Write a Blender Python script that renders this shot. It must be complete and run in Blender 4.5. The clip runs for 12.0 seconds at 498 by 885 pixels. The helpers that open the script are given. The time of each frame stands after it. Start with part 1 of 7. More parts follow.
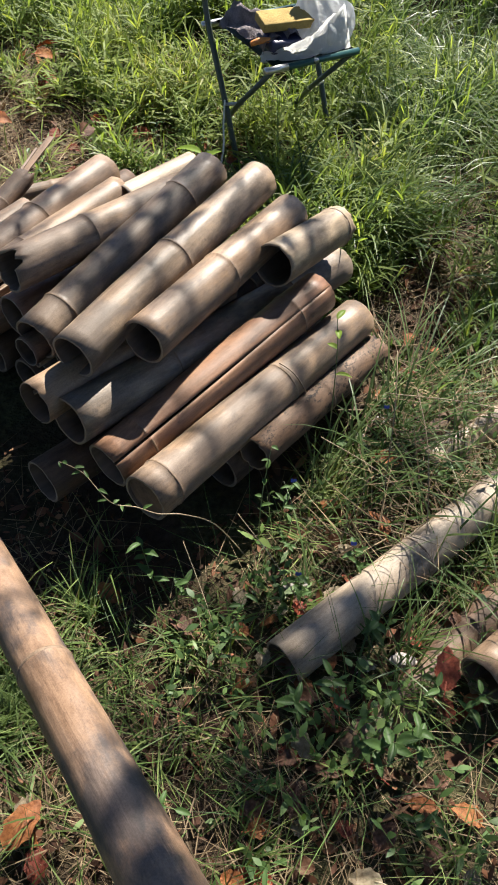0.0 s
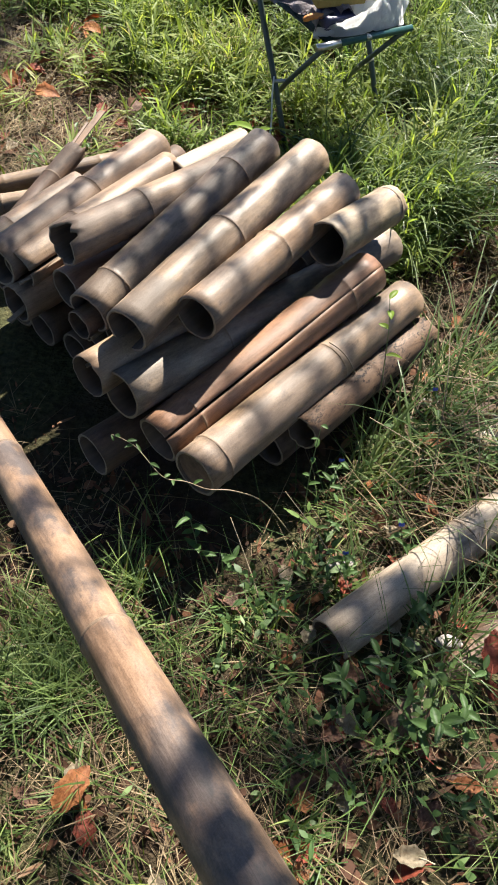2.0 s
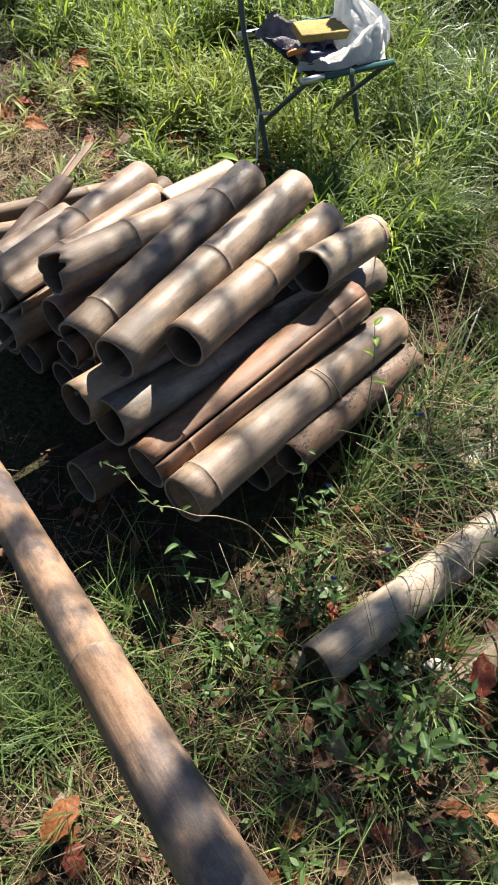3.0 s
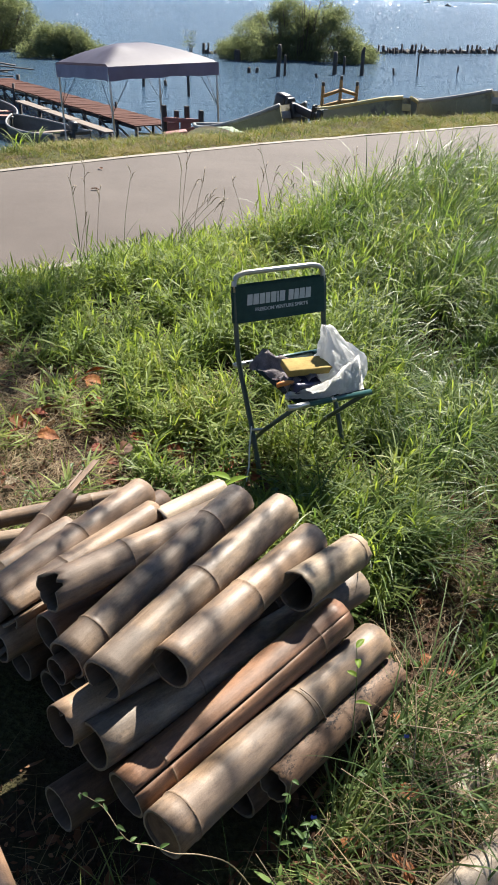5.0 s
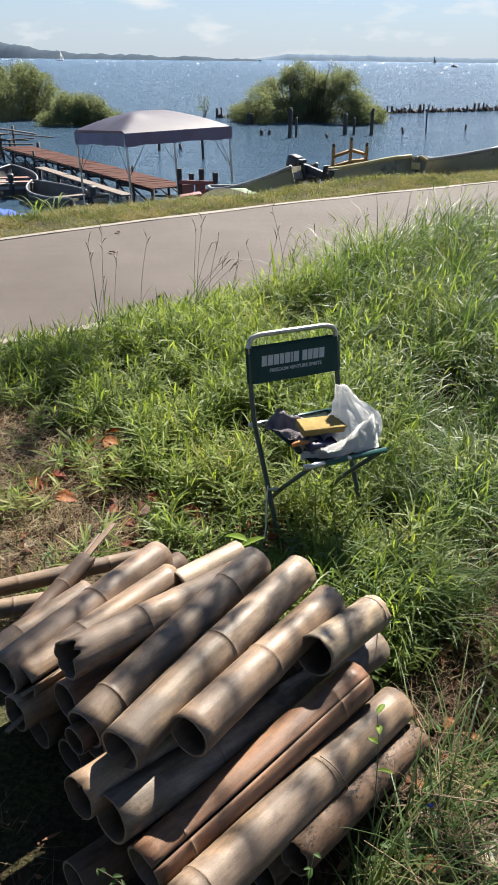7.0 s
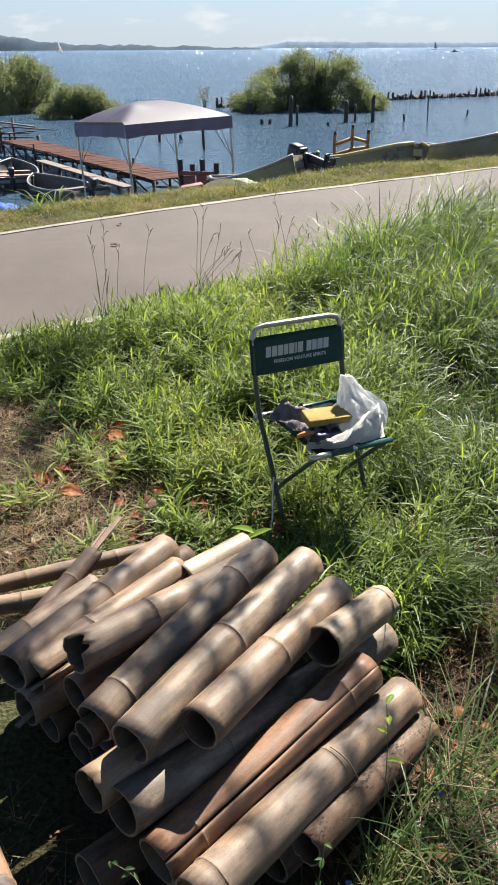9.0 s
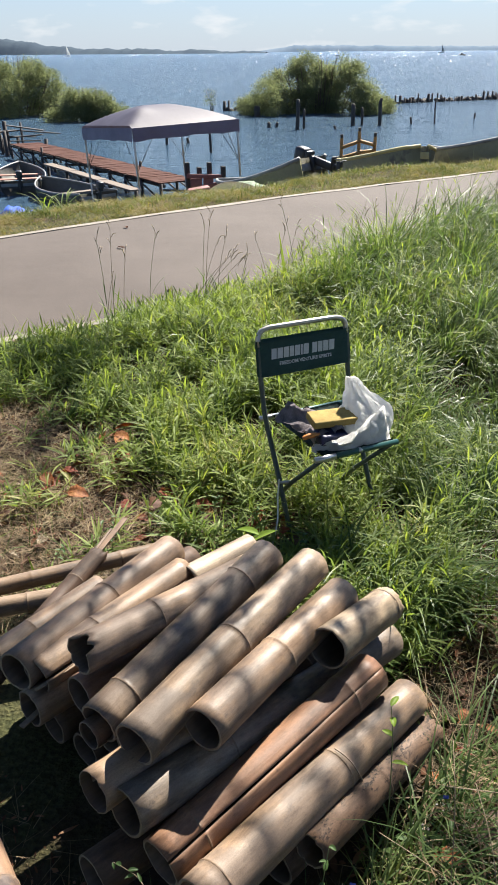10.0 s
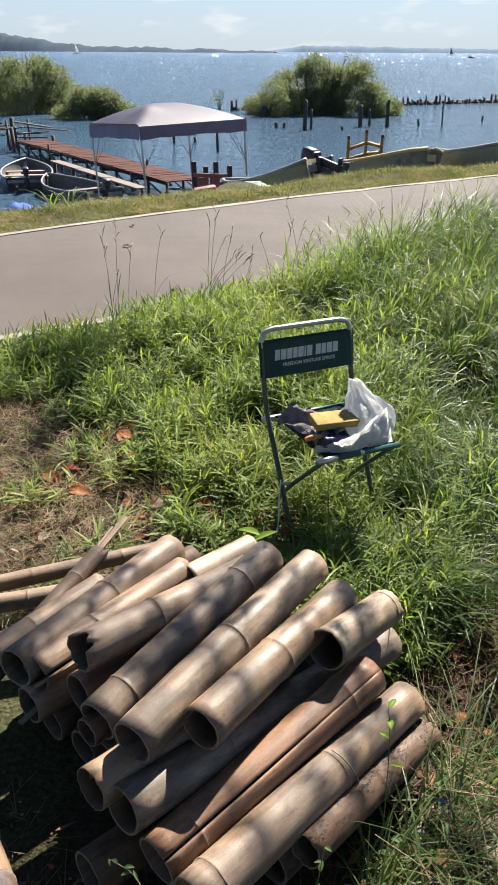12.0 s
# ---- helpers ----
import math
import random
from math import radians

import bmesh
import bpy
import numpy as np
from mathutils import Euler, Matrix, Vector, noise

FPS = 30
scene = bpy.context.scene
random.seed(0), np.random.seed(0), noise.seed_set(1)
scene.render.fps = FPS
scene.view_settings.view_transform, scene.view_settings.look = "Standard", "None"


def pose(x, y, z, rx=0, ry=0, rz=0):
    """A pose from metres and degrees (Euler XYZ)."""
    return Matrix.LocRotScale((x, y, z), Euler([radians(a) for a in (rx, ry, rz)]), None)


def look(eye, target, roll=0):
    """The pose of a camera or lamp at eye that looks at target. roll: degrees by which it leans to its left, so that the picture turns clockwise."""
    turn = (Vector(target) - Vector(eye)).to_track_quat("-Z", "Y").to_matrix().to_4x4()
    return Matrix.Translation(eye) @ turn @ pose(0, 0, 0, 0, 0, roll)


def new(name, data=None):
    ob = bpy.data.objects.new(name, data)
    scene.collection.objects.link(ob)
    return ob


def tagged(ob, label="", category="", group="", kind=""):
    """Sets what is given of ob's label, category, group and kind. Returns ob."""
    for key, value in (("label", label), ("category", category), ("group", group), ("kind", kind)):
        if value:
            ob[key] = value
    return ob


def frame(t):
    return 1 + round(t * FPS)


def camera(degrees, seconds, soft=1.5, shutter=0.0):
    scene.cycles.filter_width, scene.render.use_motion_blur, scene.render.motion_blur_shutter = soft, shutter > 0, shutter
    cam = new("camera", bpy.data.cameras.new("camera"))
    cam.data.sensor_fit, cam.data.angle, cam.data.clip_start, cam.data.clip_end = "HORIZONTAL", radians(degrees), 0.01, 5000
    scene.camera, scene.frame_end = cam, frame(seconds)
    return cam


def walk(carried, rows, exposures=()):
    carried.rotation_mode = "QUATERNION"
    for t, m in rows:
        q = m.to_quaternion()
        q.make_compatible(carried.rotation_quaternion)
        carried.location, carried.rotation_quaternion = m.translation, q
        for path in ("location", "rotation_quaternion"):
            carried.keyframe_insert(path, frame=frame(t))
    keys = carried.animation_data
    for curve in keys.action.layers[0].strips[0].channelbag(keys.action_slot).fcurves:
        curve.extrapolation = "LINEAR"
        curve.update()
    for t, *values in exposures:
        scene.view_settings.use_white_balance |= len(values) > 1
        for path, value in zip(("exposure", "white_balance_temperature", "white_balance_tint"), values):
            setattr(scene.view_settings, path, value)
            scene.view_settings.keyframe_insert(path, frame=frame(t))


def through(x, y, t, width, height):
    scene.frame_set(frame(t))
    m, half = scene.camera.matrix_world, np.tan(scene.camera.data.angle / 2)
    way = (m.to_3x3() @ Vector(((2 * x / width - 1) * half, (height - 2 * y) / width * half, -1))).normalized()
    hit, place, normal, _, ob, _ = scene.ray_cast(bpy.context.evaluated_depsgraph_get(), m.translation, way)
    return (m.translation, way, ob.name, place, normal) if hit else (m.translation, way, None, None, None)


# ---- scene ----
cam = camera(34.5, 12.0, soft=1.8)
PATH = [
    (0, (-0.055, 0.129, 1.328), (-0.037, 1.454, -0.17), 1.6),
    (0.5, (-0.103, 0.123, 1.333), (-0.119, 1.454, -0.159), 1.2),
    (1, (-0.094, 0.097, 1.333), (-0.125, 1.426, -0.161), 0.9),
    (1.5, (-0.109, 0.116, 1.329), (-0.135, 1.433, -0.176), 1.5),
    (2, (-0.103, 0.119, 1.323), (-0.142, 1.41, -0.204), 1.2),
    (2.5, (-0.099, 0.112, 1.333), (-0.128, 1.406, -0.191), 1.2),
    (2.7, (-0.103, 0.111, 1.33), (-0.127, 1.413, -0.188), 1.3),
    (4.3, (-0.073, 0.118, 1.407), (-0.056, 1.748, 0.248), 2.4),
    (4.5, (-0.081, 0.113, 1.427), (-0.071, 1.772, 0.311), 2.5),
    (5, (-0.085, 0.122, 1.472), (-0.118, 1.865, 0.493), 2.3),
    (5.5, (-0.089, 0.119, 1.5), (-0.158, 1.914, 0.621), 2.1),
    (6, (-0.086, 0.115, 1.503), (-0.173, 1.926, 0.66), 1.6),
    (6.5, (-0.082, 0.113, 1.5), (-0.171, 1.922, 0.652), 1.0),
    (7, (-0.08, 0.121, 1.499), (-0.163, 1.923, 0.635), 0.7),
    (9, (-0.081, 0.126, 1.5), (-0.176, 1.917, 0.615), -0.3),
    (9.5, (-0.074, 0.127, 1.498), (-0.185, 1.92, 0.619), -0.8),
    (10, (-0.078, 0.125, 1.496), (-0.189, 1.918, 0.618), -0.4),
    (10.5, (-0.078, 0.129, 1.498), (-0.191, 1.92, 0.615), -0.1),
    (11, (-0.079, 0.128, 1.5), (-0.194, 1.919, 0.616), 0.2),
    (11.5, (-0.078, 0.123, 1.497), (-0.194, 1.914, 0.615), 0.4),
    (12, (-0.077, 0.121, 1.501), (-0.194, 1.914, 0.622), 0.4),
]
walk(cam, [(t, look(eye, target, roll)) for t, eye, target, roll in PATH],
     [(0.0, 1.70), (0.5, 1.86), (1.0, 1.95), (2.7, 1.96), (4.3, 1.78), (5.0, 1.76), (5.5, 1.67), (6.0, 1.60), (6.5, 1.64), (7.2, 1.65), (9.0, 1.72), (12.0, 1.73)])

# ---- world, sun, exposure ----
SUN_AZ, SUN_EL = 20.0, 47.0
world = bpy.data.worlds.new("sky")
scene.world = world
world.use_nodes = True
wn, wl = world.node_tree.nodes, world.node_tree.links
wn.clear()
sky = wn.new("ShaderNodeTexSky")
sky.sky_type, sky.sun_disc = "NISHITA", False
sky.sun_elevation, sky.sun_rotation = radians(SUN_EL), radians(SUN_AZ)
sky.dust_density, sky.air_density, sky.ozone_density = 0.5, 1.0, 2.0
coord = wn.new("ShaderNodeTexCoord")
stretch = wn.new("ShaderNodeMapping")
stretch.inputs["Scale"].default_value = (4.0, 4.0, 13.0)
puff = wn.new("ShaderNodeTexNoise")
puff.inputs["Scale"].default_value, puff.inputs["Detail"].default_value = 4.0, 6.0
cloud = wn.new("ShaderNodeValToRGB")
cloud.color_ramp.elements[0].position, cloud.color_ramp.elements[1].position = 0.55, 0.74
cloud.color_ramp.elements[1].color = (0.8, 0.8, 0.8, 1)
cloudy = wn.new("ShaderNodeMixRGB")
cloudy.inputs[2].default_value = (8.6, 8.8, 9.0, 1)
air = wn.new("ShaderNodeBackground")
air.inputs["Strength"].default_value = 0.033
sky_out = wn.new("ShaderNodeOutputWorld")
wl.new(coord.outputs["Generated"], stretch.inputs["Vector"])
wl.new(stretch.outputs["Vector"], puff.inputs["Vector"])
wl.new(puff.outputs["Fac"], cloud.inputs["Fac"])
wl.new(cloud.outputs["Color"], cloudy.inputs[0])
tint = wn.new("ShaderNodeMixRGB")
tint.blend_type, tint.inputs[0].default_value, tint.inputs[2].default_value = "MULTIPLY", 1.0, (0.69, 0.90, 1.24, 1)
wl.new(sky.outputs["Color"], tint.inputs[1])
split = wn.new("ShaderNodeSeparateXYZ")
low = wn.new("ShaderNodeMapRange")
low.inputs["From Min"].default_value, low.inputs["From Max"].default_value = 0.0, 0.19
low.inputs["To Min"].default_value, low.inputs["To Max"].default_value = 0.80, 0.0
hazy = wn.new("ShaderNodeMixRGB")
hazy.inputs[2].default_value = (5.9, 6.65, 7.6, 1)
wl.new(coord.outputs["Generated"], split.inputs["Vector"])
wl.new(split.outputs["Z"], low.inputs["Value"])
wl.new(low.outputs["Result"], hazy.inputs[0])
wl.new(tint.outputs["Color"], hazy.inputs[1])
wl.new(hazy.outputs["Color"], cloudy.inputs[1])
wl.new(cloudy.outputs["Color"], air.inputs["Color"])
wl.new(air.outputs["Background"], sky_out.inputs["Surface"])

TO_SUN = Vector((math.sin(radians(SUN_AZ)) * math.cos(radians(SUN_EL)), math.cos(radians(SUN_AZ)) * math.cos(radians(SUN_EL)), math.sin(radians(SUN_EL))))
sun_data = bpy.data.lights.new("sun", "SUN")
sun_data.energy, sun_data.angle, sun_data.color = 5.0, radians(0.53), (1.0, 0.94, 0.84)
sun = new("sun", sun_data)
sun.matrix_world = look(TO_SUN * 50, (0, 0, 0))

rng = np.random.default_rng(7)
random.seed(7)


# ---- materials ----
def node(nt, kind, **inputs):
    n = nt.nodes.new(kind)
    for key, value in inputs.items():
        n.inputs[key.replace("_", " ")].default_value = value
    return n


def ramp(nt, fac, *stops):
    n = nt.nodes.new("ShaderNodeValToRGB")
    el = n.color_ramp.elements
    while len(el) < len(stops):
        el.new(0.5)
    for e, (p, c) in zip(el, stops):
        e.position, e.color = p, (*c, 1) if len(c) == 3 else c
    nt.links.new(fac, n.inputs["Fac"])
    return n.outputs["Color"]


def mix(nt, kind, fac, a, b):
    n = nt.nodes.new("ShaderNodeMixRGB")
    n.blend_type = kind
    for slot, value in zip((0, 1, 2), (fac, a, b)):
        if isinstance(value, (int, float)):
            n.inputs[slot].default_value = value
        elif isinstance(value, tuple):
            n.inputs[slot].default_value = (*value, 1)
        else:
            nt.links.new(value, n.inputs[slot])
    return n.outputs[0]


def blank(name, rough=0.8, metal=0.0, spec=0.5):
    m = bpy.data.materials.new(name)
    m.use_nodes = True
    nt = m.node_tree
    b = nt.nodes["Principled BSDF"]
    b.inputs["Roughness"].default_value, b.inputs["Metallic"].default_value = rough, metal
    b.inputs["Specular IOR Level"].default_value = spec
    return m, nt, b


def place(nt, scale, shift=True, space="Object"):
    """Coordinates of the thing itself, shifted by chance from thing to thing."""
    c = nt.nodes.new("ShaderNodeTexCoord")
    mp = nt.nodes.new("ShaderNodeMapping")
    mp.inputs["Scale"].default_value = scale if isinstance(scale, tuple) else (scale,) * 3
    nt.links.new(c.outputs[space], mp.inputs["Vector"])
    if shift:
        info = nt.nodes.new("ShaderNodeObjectInfo")
        mul = nt.nodes.new("ShaderNodeMath")
        mul.operation = "MULTIPLY"
        mul.inputs[1].default_value = 37.0
        nt.links.new(info.outputs["Random"], mul.inputs[0])
        nt.links.new(mul.outputs[0], mp.inputs["Location"])
    return mp.outputs["Vector"]


def grain(nt, vec, scale, detail=5.0, rough=0.6):
    n = node(nt, "ShaderNodeTexNoise", Scale=scale, Detail=detail, Roughness=rough)
    nt.links.new(vec, n.inputs["Vector"])
    return n.outputs["Fac"]


def bump(nt, b, height, strength=0.3, distance=0.01):
    n = node(nt, "ShaderNodeBump", Strength=strength, Distance=distance)
    nt.links.new(height, n.inputs["Height"])
    nt.links.new(n.outputs["Normal"], b.inputs["Normal"])


def weathered(name, dark, light, scale=8.0, fine=60.0, rough=0.8, metal=0.0, relief=0.3, stretchy=(1, 1, 1), spot=None):
    """Two scales of variation between two colours, with a fine relief."""
    m, nt, b = blank(name, rough, metal)
    v = place(nt, stretchy)
    big, small = grain(nt, v, scale), grain(nt, v, fine, 3.0)
    col = mix(nt, "MIX", 0.35, ramp(nt, big, (0.3, dark), (0.7, light)), ramp(nt, small, (0.3, dark), (0.7, light)))
    if spot:
        col = mix(nt, "MIX", ramp(nt, grain(nt, v, scale * 2.3, 6.0), (0.56, (0, 0, 0)), (0.68, (1, 1, 1))), col, spot)
    nt.links.new(col, b.inputs["Base Color"])
    bump(nt, b, small, relief, 0.004)
    return m


def leafy(name, stops, through=0.45, rough=0.5, spec=0.4, warm=(1.45, 1.40, 0.50)):
    """Leaves and blades: a colour by chance for each, light passing through."""
    m, nt, b = blank(name, rough, 0.0, spec)
    geo = nt.nodes.new("ShaderNodeNewGeometry")
    v = place(nt, 1.0, False)
    patch = grain(nt, v, 2.4, 2.0)
    fac = mix(nt, "MIX", 0.45, geo.outputs["Random Per Island"], ramp(nt, patch, (0.3, (0, 0, 0)), (0.7, (1, 1, 1))))
    col = ramp(nt, fac, *stops)
    col = mix(nt, "MULTIPLY", 0.5, col, ramp(nt, grain(nt, v, 90.0, 2.0), (0.3, (0.6, 0.6, 0.6)), (0.7, (1.0, 1.0, 1.0))))
    nt.links.new(col, b.inputs["Base Color"])
    tr = nt.nodes.new("ShaderNodeBsdfTranslucent")
    nt.links.new(mix(nt, "MULTIPLY", 1.0, col, warm), tr.inputs["Color"])
    ms = nt.nodes.new("ShaderNodeMixShader")
    ms.inputs[0].default_value = through
    nt.links.new(b.outputs[0], ms.inputs[1])
    nt.links.new(tr.outputs[0], ms.inputs[2])
    nt.links.new(ms.outputs[0], nt.nodes["Material Output"].inputs["Surface"])
    return m


def bamboo(name, pale, mid, grey, mould=0.5, rough=0.55, pits=False):
    """A weathered culm: long streaks, grey bloom, stains and mould flecks; the length runs along z."""
    m, nt, b = blank(name, rough, 0.0, 0.30)
    streak = grain(nt, place(nt, (14.0, 14.0, 1.2)), 3.0, 6.0, 0.65)
    scratch = grain(nt, place(nt, (60.0, 60.0, 2.5)), 3.0, 4.0, 0.7)
    cloudlet = grain(nt, place(nt, (1.0, 1.0, 0.55)), 13.0, 6.0, 0.65)
    stain = grain(nt, place(nt, (1.0, 1.0, 0.30)), 30.0, 8.0, 0.7)
    fleck = grain(nt, place(nt, (1.0, 1.0, 0.7)), 75.0, 6.0, 0.75)
    speck = grain(nt, place(nt, 1.0), 420.0, 3.0, 0.6)
    col = ramp(nt, mix(nt, "MIX", 0.5, streak, grain(nt, place(nt, (1.0, 1.0, 0.4)), 9.0, 4.0)), (0.37, mid), (0.60, pale))
    col = mix(nt, "MIX", ramp(nt, cloudlet, (0.45, (0, 0, 0)), (0.58, (mould, mould, mould))), col, grey)
    bloom = grain(nt, place(nt, (1.0, 1.0, 0.45)), 17.0, 5.0, 0.6)
    col = mix(nt, "MIX", ramp(nt, bloom, (0.52, (0, 0, 0)), (0.70, (0.42, 0.42, 0.42))), col, (pale[0] * 0.88 + 0.025, pale[1] * 0.92 + 0.03, pale[2] * 0.95 + 0.04))
    info = nt.nodes.new("ShaderNodeObjectInfo")
    col = mix(nt, "MULTIPLY", 0.6, col, ramp(nt, info.outputs["Random"], (0.0, (0.66, 0.62, 0.60)), (0.5, (1.0, 0.93, 0.86)), (1.0, (0.88, 0.90, 0.92))))
    col = mix(nt, "MULTIPLY", 0.75, col, ramp(nt, stain, (0.34, (0.36, 0.32, 0.29)), (0.49, (0.92, 0.89, 0.86)), (0.68, (1.22, 1.19, 1.14))))
    col = mix(nt, "MULTIPLY", 0.28, col, ramp(nt, scratch, (0.30, (0.55, 0.52, 0.50)), (0.55, (1.05, 1.05, 1.05))))
    col = mix(nt, "MIX", ramp(nt, fleck, (0.60, (0, 0, 0)), (0.70, (0.6, 0.6, 0.6))), col, (0.06, 0.048, 0.04))
    col = mix(nt, "MULTIPLY", 0.45, col, ramp(nt, speck, (0.35, (0.6, 0.58, 0.56)), (0.6, (1.08, 1.08, 1.08))))
    height = mix(nt, "ADD", 0.6, mix(nt, "ADD", 0.5, streak, fleck), scratch)
    if pits:
        hole = node(nt, "ShaderNodeTexVoronoi", Scale=120.0, Randomness=1.0)
        wob = nt.nodes.new("ShaderNodeVectorMath")
        nt.links.new(place(nt, (1.0, 1.0, 0.5)), wob.inputs[0])
        small = nt.nodes.new("ShaderNodeMath")
        small.operation = "MULTIPLY"
        small.inputs[1].default_value = 0.045
        nt.links.new(fleck, small.inputs[0])
        nt.links.new(small.outputs[0], wob.inputs[1])
        nt.links.new(wob.outputs[0], hole.inputs["Vector"])
        few = ramp(nt, stain, (0.46, (0, 0, 0)), (0.54, (1, 1, 1)))
        pit = mix(nt, "MULTIPLY", 1.0, ramp(nt, hole.outputs["Distance"], (0.36, (1, 1, 1)), (0.62, (0, 0, 0))), few)
        col = mix(nt, "MIX", pit, col, (0.012, 0.008, 0.006))
    nt.links.new(col, b.inputs["Base Color"])
    nt.links.new(ramp(nt, cloudlet, (0.3, (rough - 0.08,) * 3), (0.7, (rough + 0.20,) * 3)), b.inputs["Roughness"])
    bump(nt, b, height, 0.35, 0.0022)
    return m


M_TAN = bamboo("bamboo_tan", (0.318, 0.230, 0.157), (0.162, 0.111, 0.074), (0.125, 0.106, 0.096), 0.65, 0.45)
M_BROWN = bamboo("bamboo_brown", (0.260, 0.177, 0.119), (0.138, 0.090, 0.060), (0.115, 0.092, 0.080), 0.5, 0.48)
M_SLATE = bamboo("bamboo_slate", (0.232, 0.184, 0.143), (0.118, 0.091, 0.070), (0.082, 0.074, 0.070), 0.8, 0.45)
M_GREY = bamboo("bamboo_grey", (0.330, 0.256, 0.187), (0.170, 0.126, 0.087), (0.110, 0.094, 0.083), 0.75, 0.45)
M_RED = bamboo("bamboo_russet", (0.300, 0.168, 0.102), (0.160, 0.084, 0.052), (0.145, 0.098, 0.070), 0.5, 0.48)
M_PALE = bamboo("bamboo_bleached", (0.52, 0.445, 0.355), (0.29, 0.222, 0.16), (0.225, 0.195, 0.16), 0.65, 0.48)
# Old and stub colours; also put on the bottom rows to stand for shade.
M_OLD_SHADE = bamboo("bamboo_rotting_and_shade", (0.20, 0.130, 0.085), (0.105, 0.066, 0.044), (0.08, 0.058, 0.046), 0.6, 0.6)
M_STUB_SHADE = bamboo("bamboo_stub_and_shade", (0.135, 0.080, 0.050), (0.052, 0.033, 0.022), (0.045, 0.034, 0.028), 0.6, 0.6)
M_PITTED = bamboo("bamboo_insect_eaten", (0.19, 0.120, 0.076), (0.105, 0.064, 0.040), (0.08, 0.055, 0.04), 0.6, 0.65, True)
M_POLE = bamboo("bamboo_pole_mottled", (0.285, 0.186, 0.122), (0.165, 0.098, 0.058), (0.060, 0.052, 0.052), 0.9, 0.40)
M_STRAWY = bamboo("bamboo_yellowed", (0.45, 0.37, 0.265), (0.26, 0.198, 0.130), (0.17, 0.132, 0.097), 0.7, 0.48)
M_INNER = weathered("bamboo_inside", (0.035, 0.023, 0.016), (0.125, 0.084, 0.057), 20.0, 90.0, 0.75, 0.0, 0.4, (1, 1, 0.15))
M_CUT = weathered("bamboo_cut_edge", (0.14, 0.100, 0.068), (0.31, 0.235, 0.160), 60.0, 300.0, 0.8)
M_NODE = weathered("bamboo_node", (0.06, 0.038, 0.025), (0.23, 0.155, 0.095), 30.0, 120.0, 0.7, 0.0, 0.5)

M_LUSH = leafy("grass_lush", ((0.0, (0.030, 0.062, 0.020)), (0.4, (0.090, 0.144, 0.048)), (0.75, (0.164, 0.215, 0.078)), (0.94, (0.25, 0.26, 0.13)), (1.0, (0.34, 0.30, 0.19))), 0.40, 0.44, 0.32, (1.35, 1.42, 0.7))
M_LOW = leafy("grass_low", ((0.0, (0.028, 0.052, 0.016)), (0.5, (0.100, 0.150, 0.042)), (0.8, (0.21, 0.255, 0.085)), (1.0, (0.36, 0.32, 0.17))), 0.32, 0.55, 0.22)
M_STRAW = leafy("grass_straw", ((0.0, (0.065, 0.042, 0.025)), (0.5, (0.175, 0.122, 0.066)), (0.85, (0.32, 0.240, 0.138)), (1.0, (0.18, 0.16, 0.06))), 0.2, 0.7)
M_VERGE = leafy("grass_mown", ((0.0, (0.040, 0.062, 0.020)), (0.25, (0.115, 0.145, 0.042)), (0.5, (0.190, 0.178, 0.078)), (0.8, (0.28, 0.23, 0.13)), (1.0, (0.40, 0.34, 0.22))), 0.3, 0.8, 0.08)
M_CREEP = leafy("creeping_leaf", ((0.0, (0.030, 0.068, 0.020)), (0.5, (0.078, 0.140, 0.040)), (0.8, (0.145, 0.215, 0.062)), (1.0, (0.28, 0.29, 0.11))), 0.35, 0.5, 0.3, (1.4, 1.4, 0.6))
M_WEED = leafy("weed_leaf", ((0.0, (0.072, 0.116, 0.040)), (0.45, (0.182, 0.248, 0.072)), (0.82, (0.268, 0.316, 0.100)), (1.0, (0.39, 0.35, 0.17))), 0.48, 0.55, 0.20, (1.42, 1.42, 0.55))
M_BRIGHT = leafy("bright_leaf", ((0.0, (0.20, 0.32, 0.04)), (1.0, (0.30, 0.41, 0.07))), 0.5, 0.5, 0.3)
M_LITTER = leafy("leaf_litter", ((0.0, (0.026, 0.015, 0.010)), (0.45, (0.080, 0.040, 0.025)), (0.72, (0.19, 0.085, 0.046)), (0.88, (0.32, 0.20, 0.12)), (1.0, (0.38, 0.11, 0.045))), 0.15, 0.75, 0.15)
M_WILLOW = leafy("willow_leaf", ((0.0, (0.100, 0.120, 0.072)), (0.5, (0.182, 0.208, 0.115)), (0.85, (0.268, 0.282, 0.148)), (1.0, (0.36, 0.34, 0.20))), 0.52, 0.85, 0.08, (1.15, 1.18, 0.9))
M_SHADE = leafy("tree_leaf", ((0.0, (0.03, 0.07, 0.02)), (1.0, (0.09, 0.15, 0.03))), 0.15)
M_STEM = weathered("plant_stem", (0.07, 0.11, 0.03), (0.18, 0.20, 0.07), 30.0, 120.0, 0.6)
M_DRYSTEM = weathered("dry_stem", (0.14, 0.105, 0.062), (0.32, 0.25, 0.15), 30.0, 120.0, 0.7)
M_FLOWER = weathered("blue_petal", (0.03, 0.04, 0.30), (0.09, 0.13, 0.48), 60.0, 200.0, 0.5)
M_BARK = weathered("bark", (0.05, 0.04, 0.03), (0.16, 0.125, 0.095), 6.0, 40.0, 0.9, 0.0, 0.8, (1, 1, 0.3))


